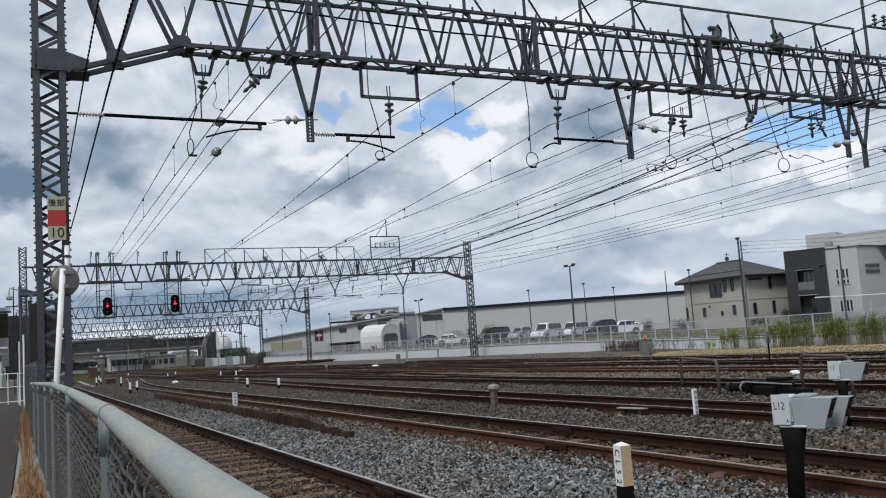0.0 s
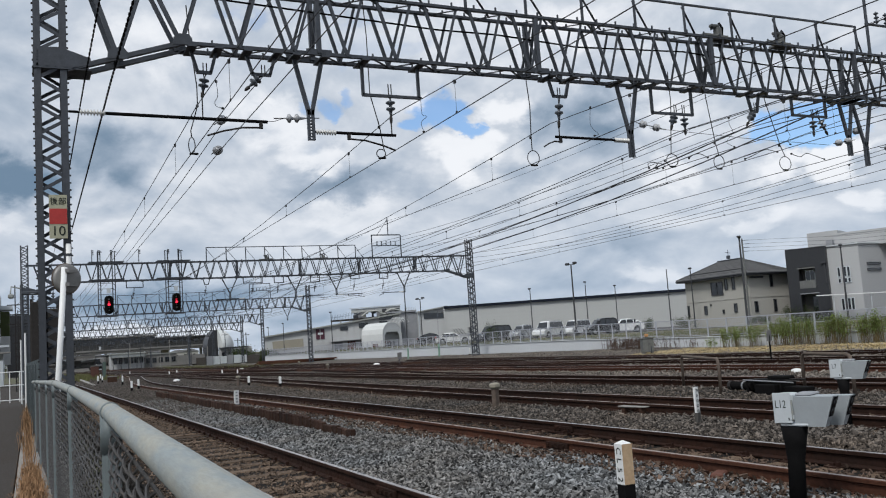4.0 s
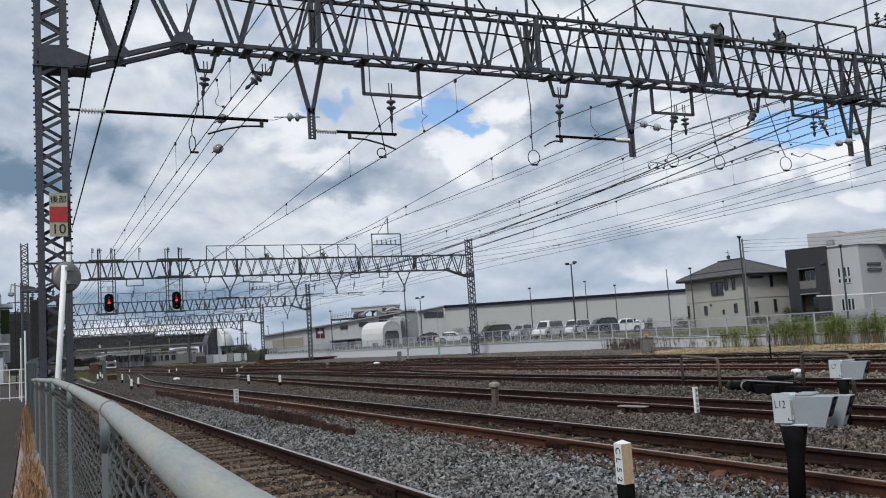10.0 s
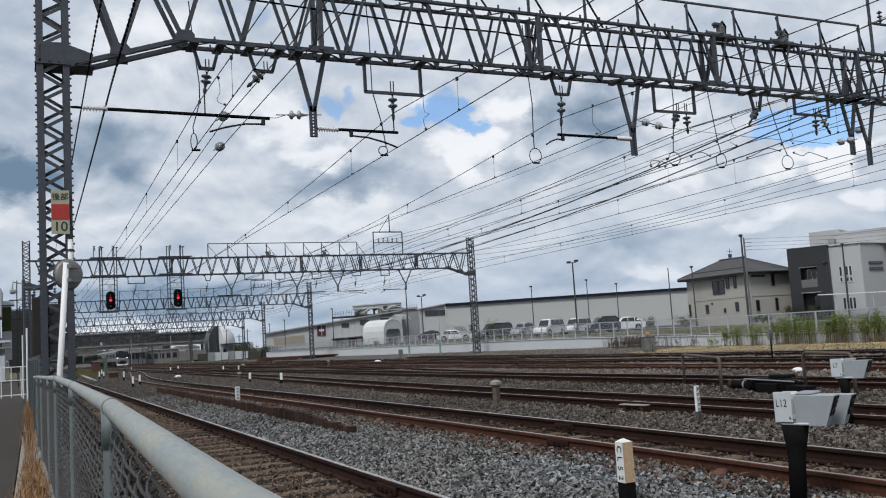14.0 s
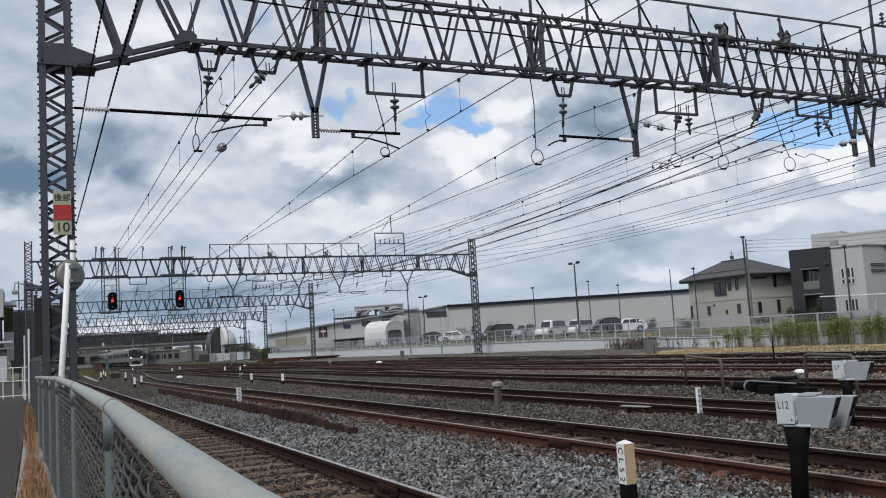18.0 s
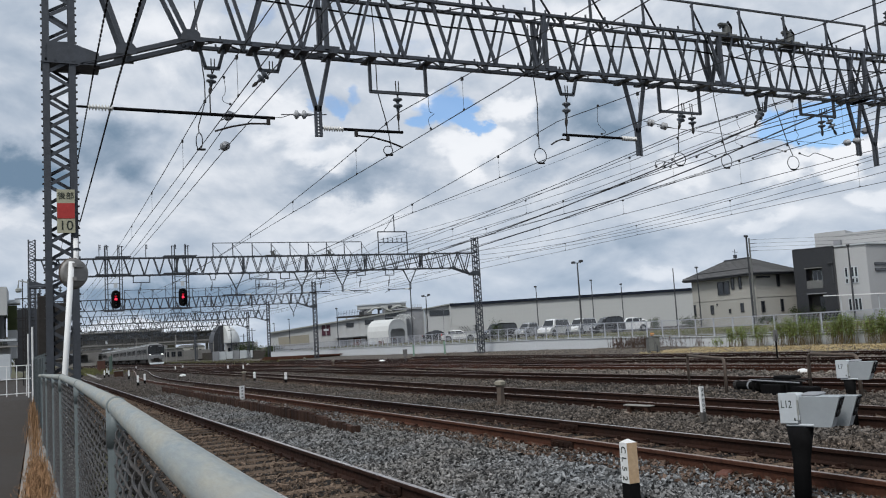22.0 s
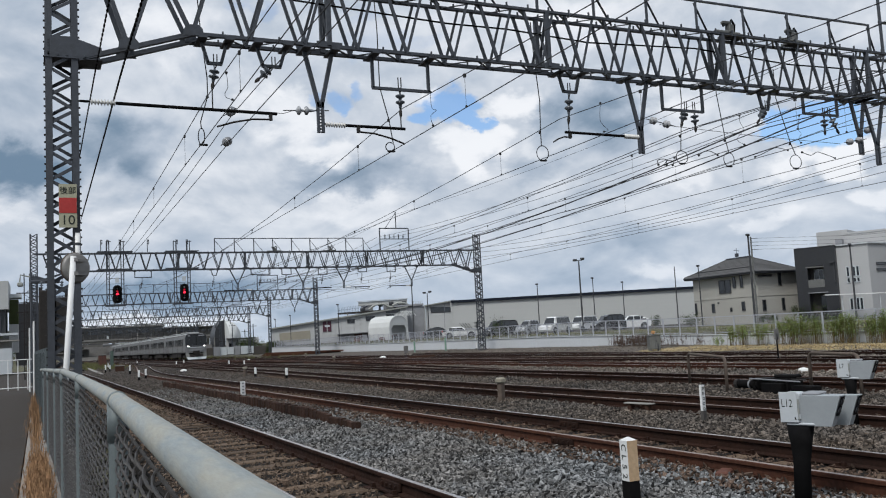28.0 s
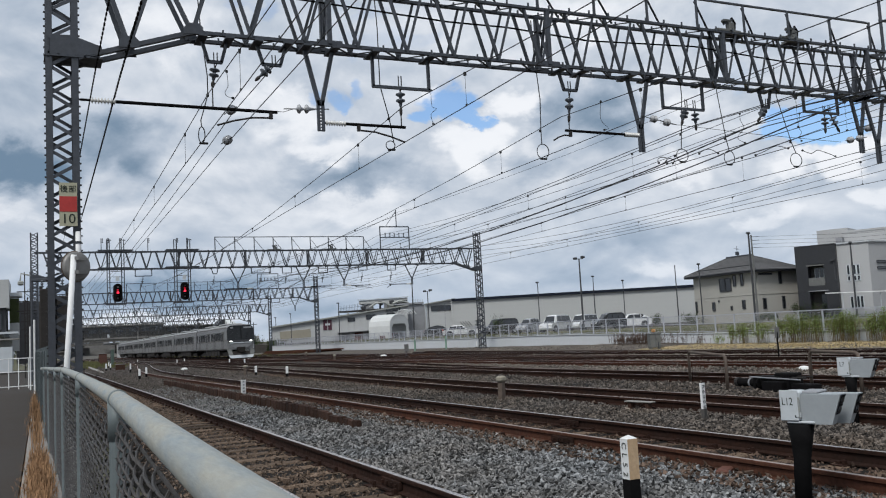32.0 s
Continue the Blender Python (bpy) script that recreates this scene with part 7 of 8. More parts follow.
# point machine, black and low
pmn = thing("point_machine", (13.3, 13.3, gz(13.3) - 0.18), "black point machine with rods beside the track", "point machine")
part("case", Geo().cbox((0.1, -0.15, 0.16), (0.38, 0.75, 0.30), 0.02, rz=0.05), "black_paint", pmn)
part("lid", Geo().cbox((0.12, -0.3, 0.34), (0.34, 0.42, 0.07), 0.02, rz=0.05), "black_paint", pmn)
part("side_box", Geo().cbox((-0.16, -0.2, 0.12), (0.16, 0.5, 0.2), 0.015), "black_paint", pmn)
part("motor", Geo().tube([(-0.05, 0.3, 0.17), (-0.05, 0.85, 0.17)], 0.085, 14), "black_paint", pmn)
part("collar", Geo().tube([(-0.05, 0.5, 0.17), (-0.05, 0.54, 0.17)], 0.092, 14), "plastic_grey", pmn)
part("end_cap", Geo().tube([(-0.05, 0.85, 0.17), (-0.05, 0.93, 0.17)], 0.1, 12), "steel_dark", pmn)
part("gear_case", Geo().cbox((0.0, -0.85, 0.1), (0.30, 0.5, 0.17), 0.02), "black_paint", pmn)
part("flange", Geo().box((0.02, -0.55, 0.14), (0.4, 0.04, 0.26)), "black_paint", pmn)
part("flange", Geo().box((0.05, 0.36, 0.14), (0.4, 0.04, 0.28)), "black_paint", pmn)
part("foot_plate", Geo().box((0.05, -0.2, 0.0), (0.6, 1.6, 0.03)), "steel_dark", pmn)
for k in range(3):
    part("rod", Geo().tube([(-0.2 + 0.16 * k, -0.9, 0.27 + 0.02 * k), (-0.1 + 0.16 * k, 0.5, 0.29)], 0.014, 8), "steel_dark" if k else "plastic_grey", pmn)
for k in range(4):
    part("bolt", Geo().lathe([(0, 0.025), (1, 0.02)], (0.0 + 0.2 * (k % 2), -0.35 + 0.5 * (k // 2), 0.26), (0.0 + 0.2 * (k % 2), -0.35 + 0.5 * (k // 2), 0.285), 6), "steel_rusty", pmn)
part("rod", Geo().tube([(0.2, -0.3, 0.1), (1.3, -0.35, 0.06)], 0.03, 8), "steel_rusty", pmn)


def switch_lamp(x, y, rz, number, label, s=1.0, stagger=0.0, pw=1.0, lean=0.0):
    """White switch indicator: number plate, two hooded lamp boxes, black tapering post."""
    z = gz(y) - 0.25
    t = thing("switch_indicator", (x, y, z), label, "indicator", "switch indicators", rz=rz)
    part("post", Geo().tube([(lean - 0.018, 0, 0), (lean * 0.55 - 0.02, 0, 0.45), (lean * 0.4 - 0.022, 0, 0.58), (lean * 0.25 - 0.026, 0, 0.72)], [r * pw for r in (0.064, 0.066, 0.082, 0.104)], 18), "black_paint", t, "black tapering post", smooth=True)
    part("base_plate", Geo().cbox((-0.02 * s, 0, 0.735), (0.30 * s, 0.22 * s, 0.02), 0.006), "white_metal", t)
    part("foundation", Geo().tube([(lean, 0, -0.05), (lean, 0, 0.07), (lean, 0, 0.09)], [0.25, 0.25, 0.2], 20), "concrete", t)
    zc = 0.76
    part("body", Geo().cbox((-0.10 * s, 0.0, zc + 0.155 * s), (0.19 * s, 0.20 * s, 0.31 * s), 0.012), "white_metal", t)
    plate = part("plate", Geo().cbox((-0.13 * s, -0.115 * s, zc + 0.15 * s), (0.20 * s, 0.012, 0.34 * s), 0.005), "white_metal", t)
    part("plate_notch", Geo().box((-0.03 * s, -0.118 * s, zc + 0.05 * s), (0.05 * s, 0.014, 0.05 * s)), "white_metal", plate)
    part("writing", text_mesh(number, 0.115 * s, "letter_dark", 0.001), "letter_dark", t, "black number", at=pose(-0.145 * s, -0.124 * s, zc + 0.19 * s, 90, 0, 0) @ Matrix.Diagonal((0.74, 1.06, 1, 1)))
    part("small_mark", Geo().box((-0.06 * s, -0.122 * s, zc + 0.03 * s), (0.02 * s, 0.003, 0.03 * s)), "letter_dark", t)
    part("hinge", Geo().tube([(-0.02 * s, -0.12 * s, zc + 0.02 * s), (-0.02 * s, -0.12 * s, zc + 0.24 * s)], 0.008, 8), "galvanised", t)

    def hood(y0, x0=0.0, drop=0.0):
        zc = 0.76 - drop * s
        prof = [(0.0, zc), (0.31 * s, zc), (0.43 * s, zc + 0.33 * s), (0.0, zc + 0.33 * s), (-0.03 * s, zc + 0.14 * s)]
        h = part("hood", Geo().loft([[(a + x0, y0 - (0.07 + 0.1 * (b - zc)) * s, b) for a, b in prof], [(a + x0, y0 + (0.07 + 0.1 * (b - zc)) * s, b) for a, b in prof]]), "hood_grey", t, "pale grey sloping lamp hood")
        face = [(0.345 * s, zc + 0.11 * s), (0.353 * s, zc + 0.11 * s), (0.432 * s, zc + 0.32 * s), (0.424 * s, zc + 0.32 * s)]
        part("lamp_face", Geo().loft([[(a + 0.006 + x0, y0 - 0.062 * s, b) for a, b in face], [(a + 0.006 + x0, y0 + 0.062 * s, b) for a, b in face]]), "black_paint", h)
        for q in (0.5, 0.8):
            xx = 0.322 + 0.12 * q + x0 / s
            part("lens", Geo().lathe([(0, 0.05 * s), (0.7, 0.045 * s), (1, 0.02 * s)], ((xx - 0.01) * s, y0, zc + 0.33 * q * s), ((xx + 0.012) * s, y0, zc + 0.33 * q * s - 0.004), 14), "glass_dark", h)
        return h
    hood(-0.02 * s, 0.0, 0.055)
    hood(0.32 * s, (stagger - 0.02) * s, 0.075)
    part("bridge_box", Geo().cbox((0.06 * s, 0.15 * s, zc + 0.285 * s), (0.2 * s, 0.34 * s, 0.03 * s), 0.01), "plastic_grey", t)
    part("cross_tie", Geo().box((0.0, 0.16 * s, zc + 0.1 * s), (0.06 * s, 0.14 * s, 0.12 * s)), "steel_dark", t)
    return t


switch_lamp(5.437, 5.128, -66, "L12", "white switch indicator on a tapering black post", 0.70, 0.10, 1.0, -0.06)
switch_lamp(9.61, 8.22, -60, "L7", "white switch indicator on a black post and round base", 0.7, 0.0, 0.75)

# small things lying in the yard
for x, y, w in ((18.45, 17.28, 0.36), (9.34, 64.7, 0.5), (24.6, 65.0, 0.55), (20.5, 95, 0.5), (8.0, 104, 0.5)):
    t = thing("white_cover", (x, y, gz(y) - 0.16), "rounded white plastic cover lying on the ballast", "cover", "white covers")
    part("dome", Geo().tube([(0, 0, 0), (0, 0, w * 0.2), (0, 0, w * 0.32), (0, 0, w * 0.36)], [w * 0.5, w * 0.46, w * 0.3, w * 0.05], 16), "white_paint", t, smooth=True)
t = thing("cable_board", (9.5, 12.62, gz(12.62) - 0.17), "pale board lying on packing pieces beside the rail", "board")
part("slab", Geo().cbox((0, 0, 0.135), (0.14, 0.62, 0.022), 0.006, rz=0.17), "concrete", t)
for dy in (-0.2, 0.2):
    part("packing", Geo().cbox((-dy * 0.17, dy, 0.05), (0.1, 0.08, 0.148), 0.01), "timber", t)
t = thing("broken_tile", (5.9, 6.6, gz(6.6) - 0.14), "chipped reddish brick lying on the ballast", "brick")
part("piece", Geo().cbox((0, 0, 0.02), (0.26, 0.12, 0.06), 0.015, rz=0.6), "brick_red", t)
for x, y, l, rz, mt in ((4.75, 92.0, 38, -0.012, "concrete"),):
    t = thing("cable_trough", (x, y, gz(y) - 0.10), "pale concrete cable trough lid beside the track", "trough")
    part("lid", Geo().cbox((0, 0, 0), (0.35, l, 0.06), 0.02, rz=rz), mt, t)
for x, y in ((20.4, 62.5), (21.5, 63.2), (23.5, 55)):
    t = thing("sleeper_pile", (x, y, gz(y) - 0.16), "dark heap of old sleepers between tracks", "sleepers", "heaps of sleepers")
    for k in range(4):
        part("old_sleeper", Geo().cbox((0.1 * k, 0.18 * k - 0.3, 0.1 + 0.1 * (k % 2)), (1.9, 0.2, 0.15), 0.015, rz=0.1 * k - 0.1), "timber", t)

# stack of old rails in front of the wall
t = thing("rail_stack", (31.0, 113, gz(113) - 0.12), "low stack of dark red-brown old rails before the wall", "rails")
for k in range(9):
    part("old_rail", Geo().bar((-3.4 + 0.25 * (k % 3), 6.5 - 0.32 * k, 0.14 + 0.16 * (k // 3)), (3.3, -6.0 - 0.32 * k, 0.14 + 0.16 * (k // 3)), 0.13, 0.15), "rail_rust_bright", t)
for k in range(3):
    part("bearer", Geo().box((-2.4 + 2.4 * k, 4.0 - 4.4 * k, 0.03), (1.6, 0.2, 0.14)), "timber", t)

# cabinets and posts by the far left lines
t = thing("relay_cabinet", (7.45, 122, gz(122) - 0.2), "brick-red relay cabinet beside the track", "cabinet")
part("body", Geo().cbox((0, 0, 0.8), (0.95, 0.8, 1.4), 0.03), "brick_brown", t)
part("roof", Geo().cbox((0, 0, 1.55), (1.05, 0.9, 0.1), 0.02), "bridge", t)
part("seam", Geo().box((0, -0.405, 0.85), (0.02, 0.01, 1.4)), "steel_dark", t)
t = thing("lineside_cabinet", (8.2, 116, gz(116) - 0.2), "slim grey-green lineside cabinet", "cabinet")
part("body", Geo().cbox((0, 0, 1.0), (0.34, 0.4, 2.0), 0.03), "stay_green", t)
t = thing("trough_box", (6.3, 80.6, gz(80.6) - 0.2), "low dark cable pit with a lid", "pit")
part("body", Geo().cbox((0, 0, 0.25), (0.75, 0.6, 0.55), 0.04), "timber", t)
part("lid", Geo().cbox((0, 0, 0.54), (0.8, 0.65, 0.06), 0.02), "bridge", t)
t = thing("lineside_disc", (8.6, 125, gz(125) - 0.2), "small round lineside sign on a thin post", "sign")
part("post", Geo().tube([(0, 0, 0), (0, 0, 2.0)], 0.04, 8), "steel", t)
part("disc", Geo().lathe([(0, 0.3), (1, 0.3)], (0, -0.04, 2.2), (0, -0.07, 2.2), 18), "bridge", t)

# control box with a warning lamp beside the retaining wall
t = thing("control_box", (30.47, 38.77, berm_z(30.47, 38.77) - 0.03), "grey control box with an orange lamp on top", "cabinet", rz=-20)
part("body", Geo().cbox((0, 0, 0.5), (0.62, 0.5, 0.74), 0.025), "equipment", t)
part("door_seam", Geo().box((0, -0.252, 0.5), (0.015, 0.008, 0.68)), "dark_trim", t)
part("door_handle", Geo().box((0.06, -0.262, 0.58), (0.025, 0.03, 0.12)), "dark_trim", t)
part("roof", Geo().cbox((0, 0, 0.885), (0.68, 0.56, 0.035), 0.01), "equipment", t)
for dx in (-0.24, 0.24):
    part("leg", Geo().box((dx, 0, 0.06), (0.08, 0.4, 0.16)), "concrete", t)
part("conduit", Geo().tube([(0.14, -0.27, -0.02), (0.14, -0.27, 0.45)], 0.03, 8), "steel", t)
lamp_ = part("lamp", Geo().cbox((0.0, 0, 1.05), (0.2, 0.14, 0.16), 0.03), "orange", t)
part("lamp_foot", Geo().box((0.0, 0, 0.925), (0.1, 0.1, 0.06)), "dark_trim", t)
for k in range(3):
    part("lens", Geo().lathe([(0, 0.03), (1, 0.025)], (-0.07 + 0.07 * k, -0.08, 1.06), (-0.07 + 0.07 * k, -0.095, 1.06), 8), "cream_paint", lamp_)
t = thing("speed_sign", (21.97, 21.6, gz(21.6) - 0.2), "back of a grey square sign on a black post", "sign", rz=25)
part("post", Geo().tube([(0, 0, 0), (0, 0, 1.0)], 0.028, 8), "black_paint", t)
part("plate", Geo().cbox((0, 0, 0.98), (0.40, 0.02, 0.36), 0.008), "bridge", t)
for x, y, h in ((32.95, 71.2, 1.5), (31.5, 74.9, 1.3)):
    t = thing("green_stay", (x, y, gz(y) - 0.3), "pale green stay post by the wall", "post", "green stays")
    part("post", Geo().tube([(0, 0, 0), (0, 0, h)], 0.09, 8), "green_paint", t)
    part("stay_wire", Geo().tube([(0, 0, h), (0.8, 1.5, h + 3)], 0.015, 5), "steel", t)
t = thing("small_sign", (24.6, 60.2, gz(60.2) - 0.2), "small grey sign on a post between tracks", "sign", rz=20)
part("post", Geo().tube([(0, 0, 0), (0, 0, 0.75)], 0.03, 6), "steel", t)
part("plate", Geo().box((0, -0.03, 0.72), (0.42, 0.02, 0.5)), "bridge", t)

# timber edging that holds the raised bed of the second track
edge = thing("timber_edging", (4.86, 14.0, gz(14) - 0.2), "row of old brown timbers edging the ballast", "edging")
em = Geo().cbox((0, 0.13, 0.115), (0.09, 0.25, 0.30), 0.012).mesh("timber", ["timber"])
rnd = random.Random(8)
for k in range(95):
    y = 14.1 + 0.262 * k
    part("timber", em, "timber", edge, at=pose(-0.003 * k * 0.2 + rnd.uniform(-0.008, 0.008), y - 14.0, gz(y) - gz(14) + rnd.uniform(-0.03, 0.015) - max(0, (12 - k)) * 0.009, rnd.uniform(-3, 3), 0, rnd.uniform(-2, 2)))
part("waler", Geo().bar((0.07, 3.5, 0.17), (0.05, 25, 0.17 - 25 * GRADE), 0.08, 0.1), "timber", edge)

# ---------------------------------------------------------------- car park: lamps, poles, cars
LOT = 0.55


def lamp_post(x, y, h, kind, label, r=0.07):
    t = thing("lamp_post", (x, y, LOT - 0.1), label, "lamp post", "lamp posts of the car park")
    part("shaft", Geo().tube([(0, 0, 0), (0, 0, h * 0.5), (0, 0, h)], [r * 1.1, r, r * 0.75], 10), "dark_trim", t)
    if kind == "twin":
        part("arm", Geo().bar((-0.38, 0.2, h), (0.38, -0.2, h), 0.07, 0.07), "dark_trim", t)
        for s in (-1, 1):
            part("head", Geo().cbox((s * 0.38, -s * 0.2, h + 0.12 + 0.06 * s), (0.42, 0.4, 0.26), 0.05, rz=0.4), "dark_trim", t)
    elif kind == "head":
        part("head", Geo().cbox((-0.12, -0.1, h + 0.05), (0.42, 0.34, 0.2), 0.05, rz=0.6), "dark_trim", t)
    return t


for x, y, h, kind, r in ((56.3, 84.1, 8.3, "twin", 0.10), (62.3, 103.6, 6.8, "head", 0.07), (72.1, 104.5, 7.5, "head", 0.07), (76, 102.8, 6.7, "head", 0.07), (59.6, 71.6, 6.4, "", 0.06), (68.7, 78.4, 6.9, "head", 0.07), (59.05, 60.42, 8.25, "head", 0.10), (74.4, 62.4, 7.5, "head", 0.09), (79.1, 64.7, 6.4, "", 0.07), (46.7, 144, 6.6, "head", 0.08), (52.5, 119, 6.9, "twin", 0.08), (42.7, 101.5, 7.0, "head", 0.08), (49.1, 198, 6.0, "head", 0.08), (50.5, 190, 6.5, "head", 0.08)):
    lamp_post(x, y, h, kind, "slim dark lamp post in the car park", r)
up_ = thing("utility_pole", (66.8, 68.0, 0.3), "grey concrete utility pole with wires", "utility pole")
part("shaft", Geo().tube([(0, 0, 0), (0, 0, 9.2)], [0.11, 0.08], 12), "equipment", up_)
for k in range(4):
    z = 9.0 - 0.38 * k
    part("cross_arm", Geo().bar((-0.1, 0, z), (0.6, -0.42, z), 0.05, 0.05), "steel", up_)
    part("wire", Geo().tube([(0.5 + 0.05 * k, -0.4, z), (8, -6, z - 0.4), (20, -17, z - 0.2)], 0.011, 4), "copper_wire", up_)


def parked_car(x, y, rz, kind, mt, label):
    t = thing("parked_car", (x, y, LOT), label, "car", "cars in the car park", rz=rz)
    L, Wd, H = {"suv": (4.5, 1.8, 1.68), "van": (4.7, 1.75, 1.95), "sedan": (4.5, 1.75, 1.45), "kei": (3.4, 1.48, 1.75), "wagon": (3.75, 1.65, 1.85)}[kind]
    if kind in ("van", "kei", "wagon"):
        low = [(-L / 2 + 0.02, 0.32), (L / 2 - 0.12, 0.32), (L / 2, 0.5), (L / 2 - 0.06, 0.8), (L / 2 - 0.3, 0.95), (L / 2 - 0.85, 1.06), (-L / 2 + 0.04, 1.08), (-L / 2, 0.7)]
        top = [(-L / 2 + 0.05, 1.06), (L / 2 - 0.86, 1.05), (L / 2 - 1.35, H - 0.25), (L / 2 - 1.75, H - 0.03), (L / 2 - 2.4, H), (-L / 2 + 0.5, H - 0.02), (-L / 2 + 0.18, H - 0.2)]
    elif kind == "suv":
        low = [(-L / 2 + 0.12, 0.28), (L / 2 - 0.15, 0.28), (L / 2 - 0.02, 0.42), (L / 2, 0.66), (L / 2 - 0.1, 0.86), (L / 2 - 0.4, 0.98), (L / 2 - 1.15, 1.08), (-L / 2 + 0.3, 1.12), (-L / 2 + 0.04, 1.0), (-L / 2, 0.6)]
        top = [(-L / 2 + 0.22, 1.1), (L / 2 - 1.15, 1.06), (L / 2 - 1.75, H - 0.16), (L / 2 - 2.1, H - 0.05), (L / 2 - 2.6, H), (-L / 2 + 1.75, H - 0.03), (-L / 2 + 1.05, H - 0.19), (-L / 2 + 0.5, H - 0.42)]
    else:
        low = [(-L / 2 + 0.05, 0.32), (L / 2 - 0.05, 0.32), (L / 2, 0.62), (L / 2 - 0.3, 0.82), (L / 2 - 1.2, 0.92), (-L / 2 + 0.6, 0.96), (-L / 2, 0.8)]
        top = [(-L / 2 + 0.55, 0.95), (L / 2 - 1.25, 0.92), (L / 2 - 2.0, H - 0.05), (-L / 2 + 1.6, H), (-L / 2 + 1.2, H - 0.08)]
    w2 = Wd / 2
    part("body", Geo().loft([[(a, -w2 + 0.05, b) for a, b in low], [(a, -w2, b) for a, b in low], [(a, w2, b) for a, b in low], [(a, w2 - 0.05, b) for a, b in low]]), mt, t)
    cx_ = sum(a for a, _ in top) / len(top)
    part("cabin", Geo().loft([[(a, -w2 + 0.06 + 0.18 * (b > 1.3), b) for a, b in top], [(a, w2 - 0.06 - 0.18 * (b > 1.3), b) for a, b in top]]), mt, t)
    zlo, zhi = top[0][1] + 0.0, H - 0.14
    xa, xb = min(a for a, _ in top) + 0.24, max(a for a, _ in top) - 0.52
    for s in (-1, 1):
        for k in range(3 if kind != "sedan" else 2):
            n = 3 if kind != "sedan" else 2
            p0, p1 = xa + (xb - xa) * k / n + 0.03, xa + (xb - xa) * (k + 1) / n - 0.03
            q = [(p0, zlo), (p1 + (0.15 if k == n - 1 else 0), zlo), (p1 - (0.2 if k == n - 1 else 0), zhi), (p0 + ((0.55 if kind == "suv" else 0.12) if k == 0 else 0), zhi)]
            part("side_window", Geo().loft([[(a, s * (w2 - 0.05 - 0.13 * (b > 1.2)), b) for a, b in q], [(a, s * (w2 - 0.02 - 0.15 * (b > 1.2)), b) for a, b in q]]), "glass_dark", t)
    fx = max(a for a, _ in top)
    wsx = [p for p in top if p[0] > cx_ + 0.3]
    part("windscreen", Geo().add([(wsx[0][0] + 0.02, -w2 + 0.2, zlo), (wsx[0][0] + 0.02, w2 - 0.2, zlo), (wsx[1][0] + 0.05, w2 - 0.35, zhi), (wsx[1][0] + 0.05, -w2 + 0.35, zhi), (wsx[0][0] - 0.03, -w2 + 0.2, zlo), (wsx[0][0] - 0.03, w2 - 0.2, zlo), (wsx[1][0], w2 - 0.35, zhi), (wsx[1][0], -w2 + 0.35, zhi)], [(0, 1, 2, 3), (4, 7, 6, 5), (0, 4, 5, 1), (1, 5, 6, 2), (2, 6, 7, 3), (3, 7, 4, 0)]), "glass_dark", t)
    for sx in (-1, 1):
        for s in (-1, 1):
            part("wheel_arch", Geo().lathe([(0, 0.42), (1, 0.42)], (sx * L * 0.31, s * (w2 - 0.15), 0.36), (sx * L * 0.31, s * (w2 + 0.004), 0.36), 18), "car_black", t)
            wl_ = part("wheel", Geo().lathe([(0, 0.3), (0.1, 0.33), (0.9, 0.33), (1, 0.28)], (sx * L * 0.31, s * (w2 - 0.2), 0.33), (sx * L * 0.31, s * (w2 + 0.01), 0.33), 16), "tyre", t)
            part("rim", Geo().lathe([(0, 0.22), (1, 0.19)], (sx * L * 0.31, s * (w2 + 0.0), 0.33), (sx * L * 0.31, s * (w2 + 0.02), 0.33), 12), "car_silver", wl_)
    for s in (-1, 1):
        part("headlight", Geo().cbox((L / 2 - 0.12, s * (w2 - 0.3), 0.75), (0.2, 0.35, 0.16), 0.03), "porcelain", t)
        part("tail_light", Geo().cbox((-L / 2 + 0.05, s * (w2 - 0.2), 0.9), (0.1, 0.16, 0.3), 0.02), "red_paint", t)
        part("mirror", Geo().cbox((fx - 0.3, s * (w2 + 0.06), 1.05), (0.12, 0.14, 0.12), 0.02), "dark_trim", t)
    return t


CARS = ((64.0, 85.4, 152, "suv", "car_white", "white sport utility car parked behind the fence"),
        (58.5, 82.3, 170, "wagon", "car_black", "black boxy van parked behind the fence"),
        (61.3, 91.5, 203, "van", "car_white", "white delivery van parked in a row"),
        (53.8, 86.0, 207, "van", "car_white", "white minivan parked in a row"),
        (53.1, 91.0, 205, "kei", "car_silver", "silver boxy small car parked in a row"),
        (52.1, 96.0, 190, "van", "car_black", "dark van parked in a row"),
        (48.4, 100.1, -22, "sedan", "car_white", "white saloon car parked behind the fence"),
        (53.0, 116.6, -24, "suv", "car_black", "dark sport utility car with a pale roof"),
        (87, 58, 130, "sedan", "brick_red", "dark red car beside the modern building"))
for c_ in CARS:
    parked_car(*c_)

# ---------------------------------------------------------------- plants


def leaf_cluster(g, rnd, c, n, spread, size, droop=0.0):
    for i in range(n):
        p = Vector(c) + Vector((rnd.gauss(0, spread[0]), rnd.gauss(0, spread[1]), rnd.gauss(0, spread[2])))
        a, e = rnd.uniform(0, 6.28), rnd.uniform(-0.7, 0.9)
        d = Vector((math.cos(a) * math.cos(e), math.sin(a) * math.cos(e), math.sin(e)))
        s = d.cross(Vector((0, 0, 1)))
        s = (s if s.length > 0.01 else Vector((1, 0, 0))).normalized()
        l = size * rnd.uniform(0.6, 1.4)
        g.add([p, p + d * l * 0.5 + s * l * 0.14, p + d * l + Vector((0, 0, -l * 0.2)), p + d * l * 0.5 - s * l * 0.14], [(0, 1, 2), (0, 2, 3)])


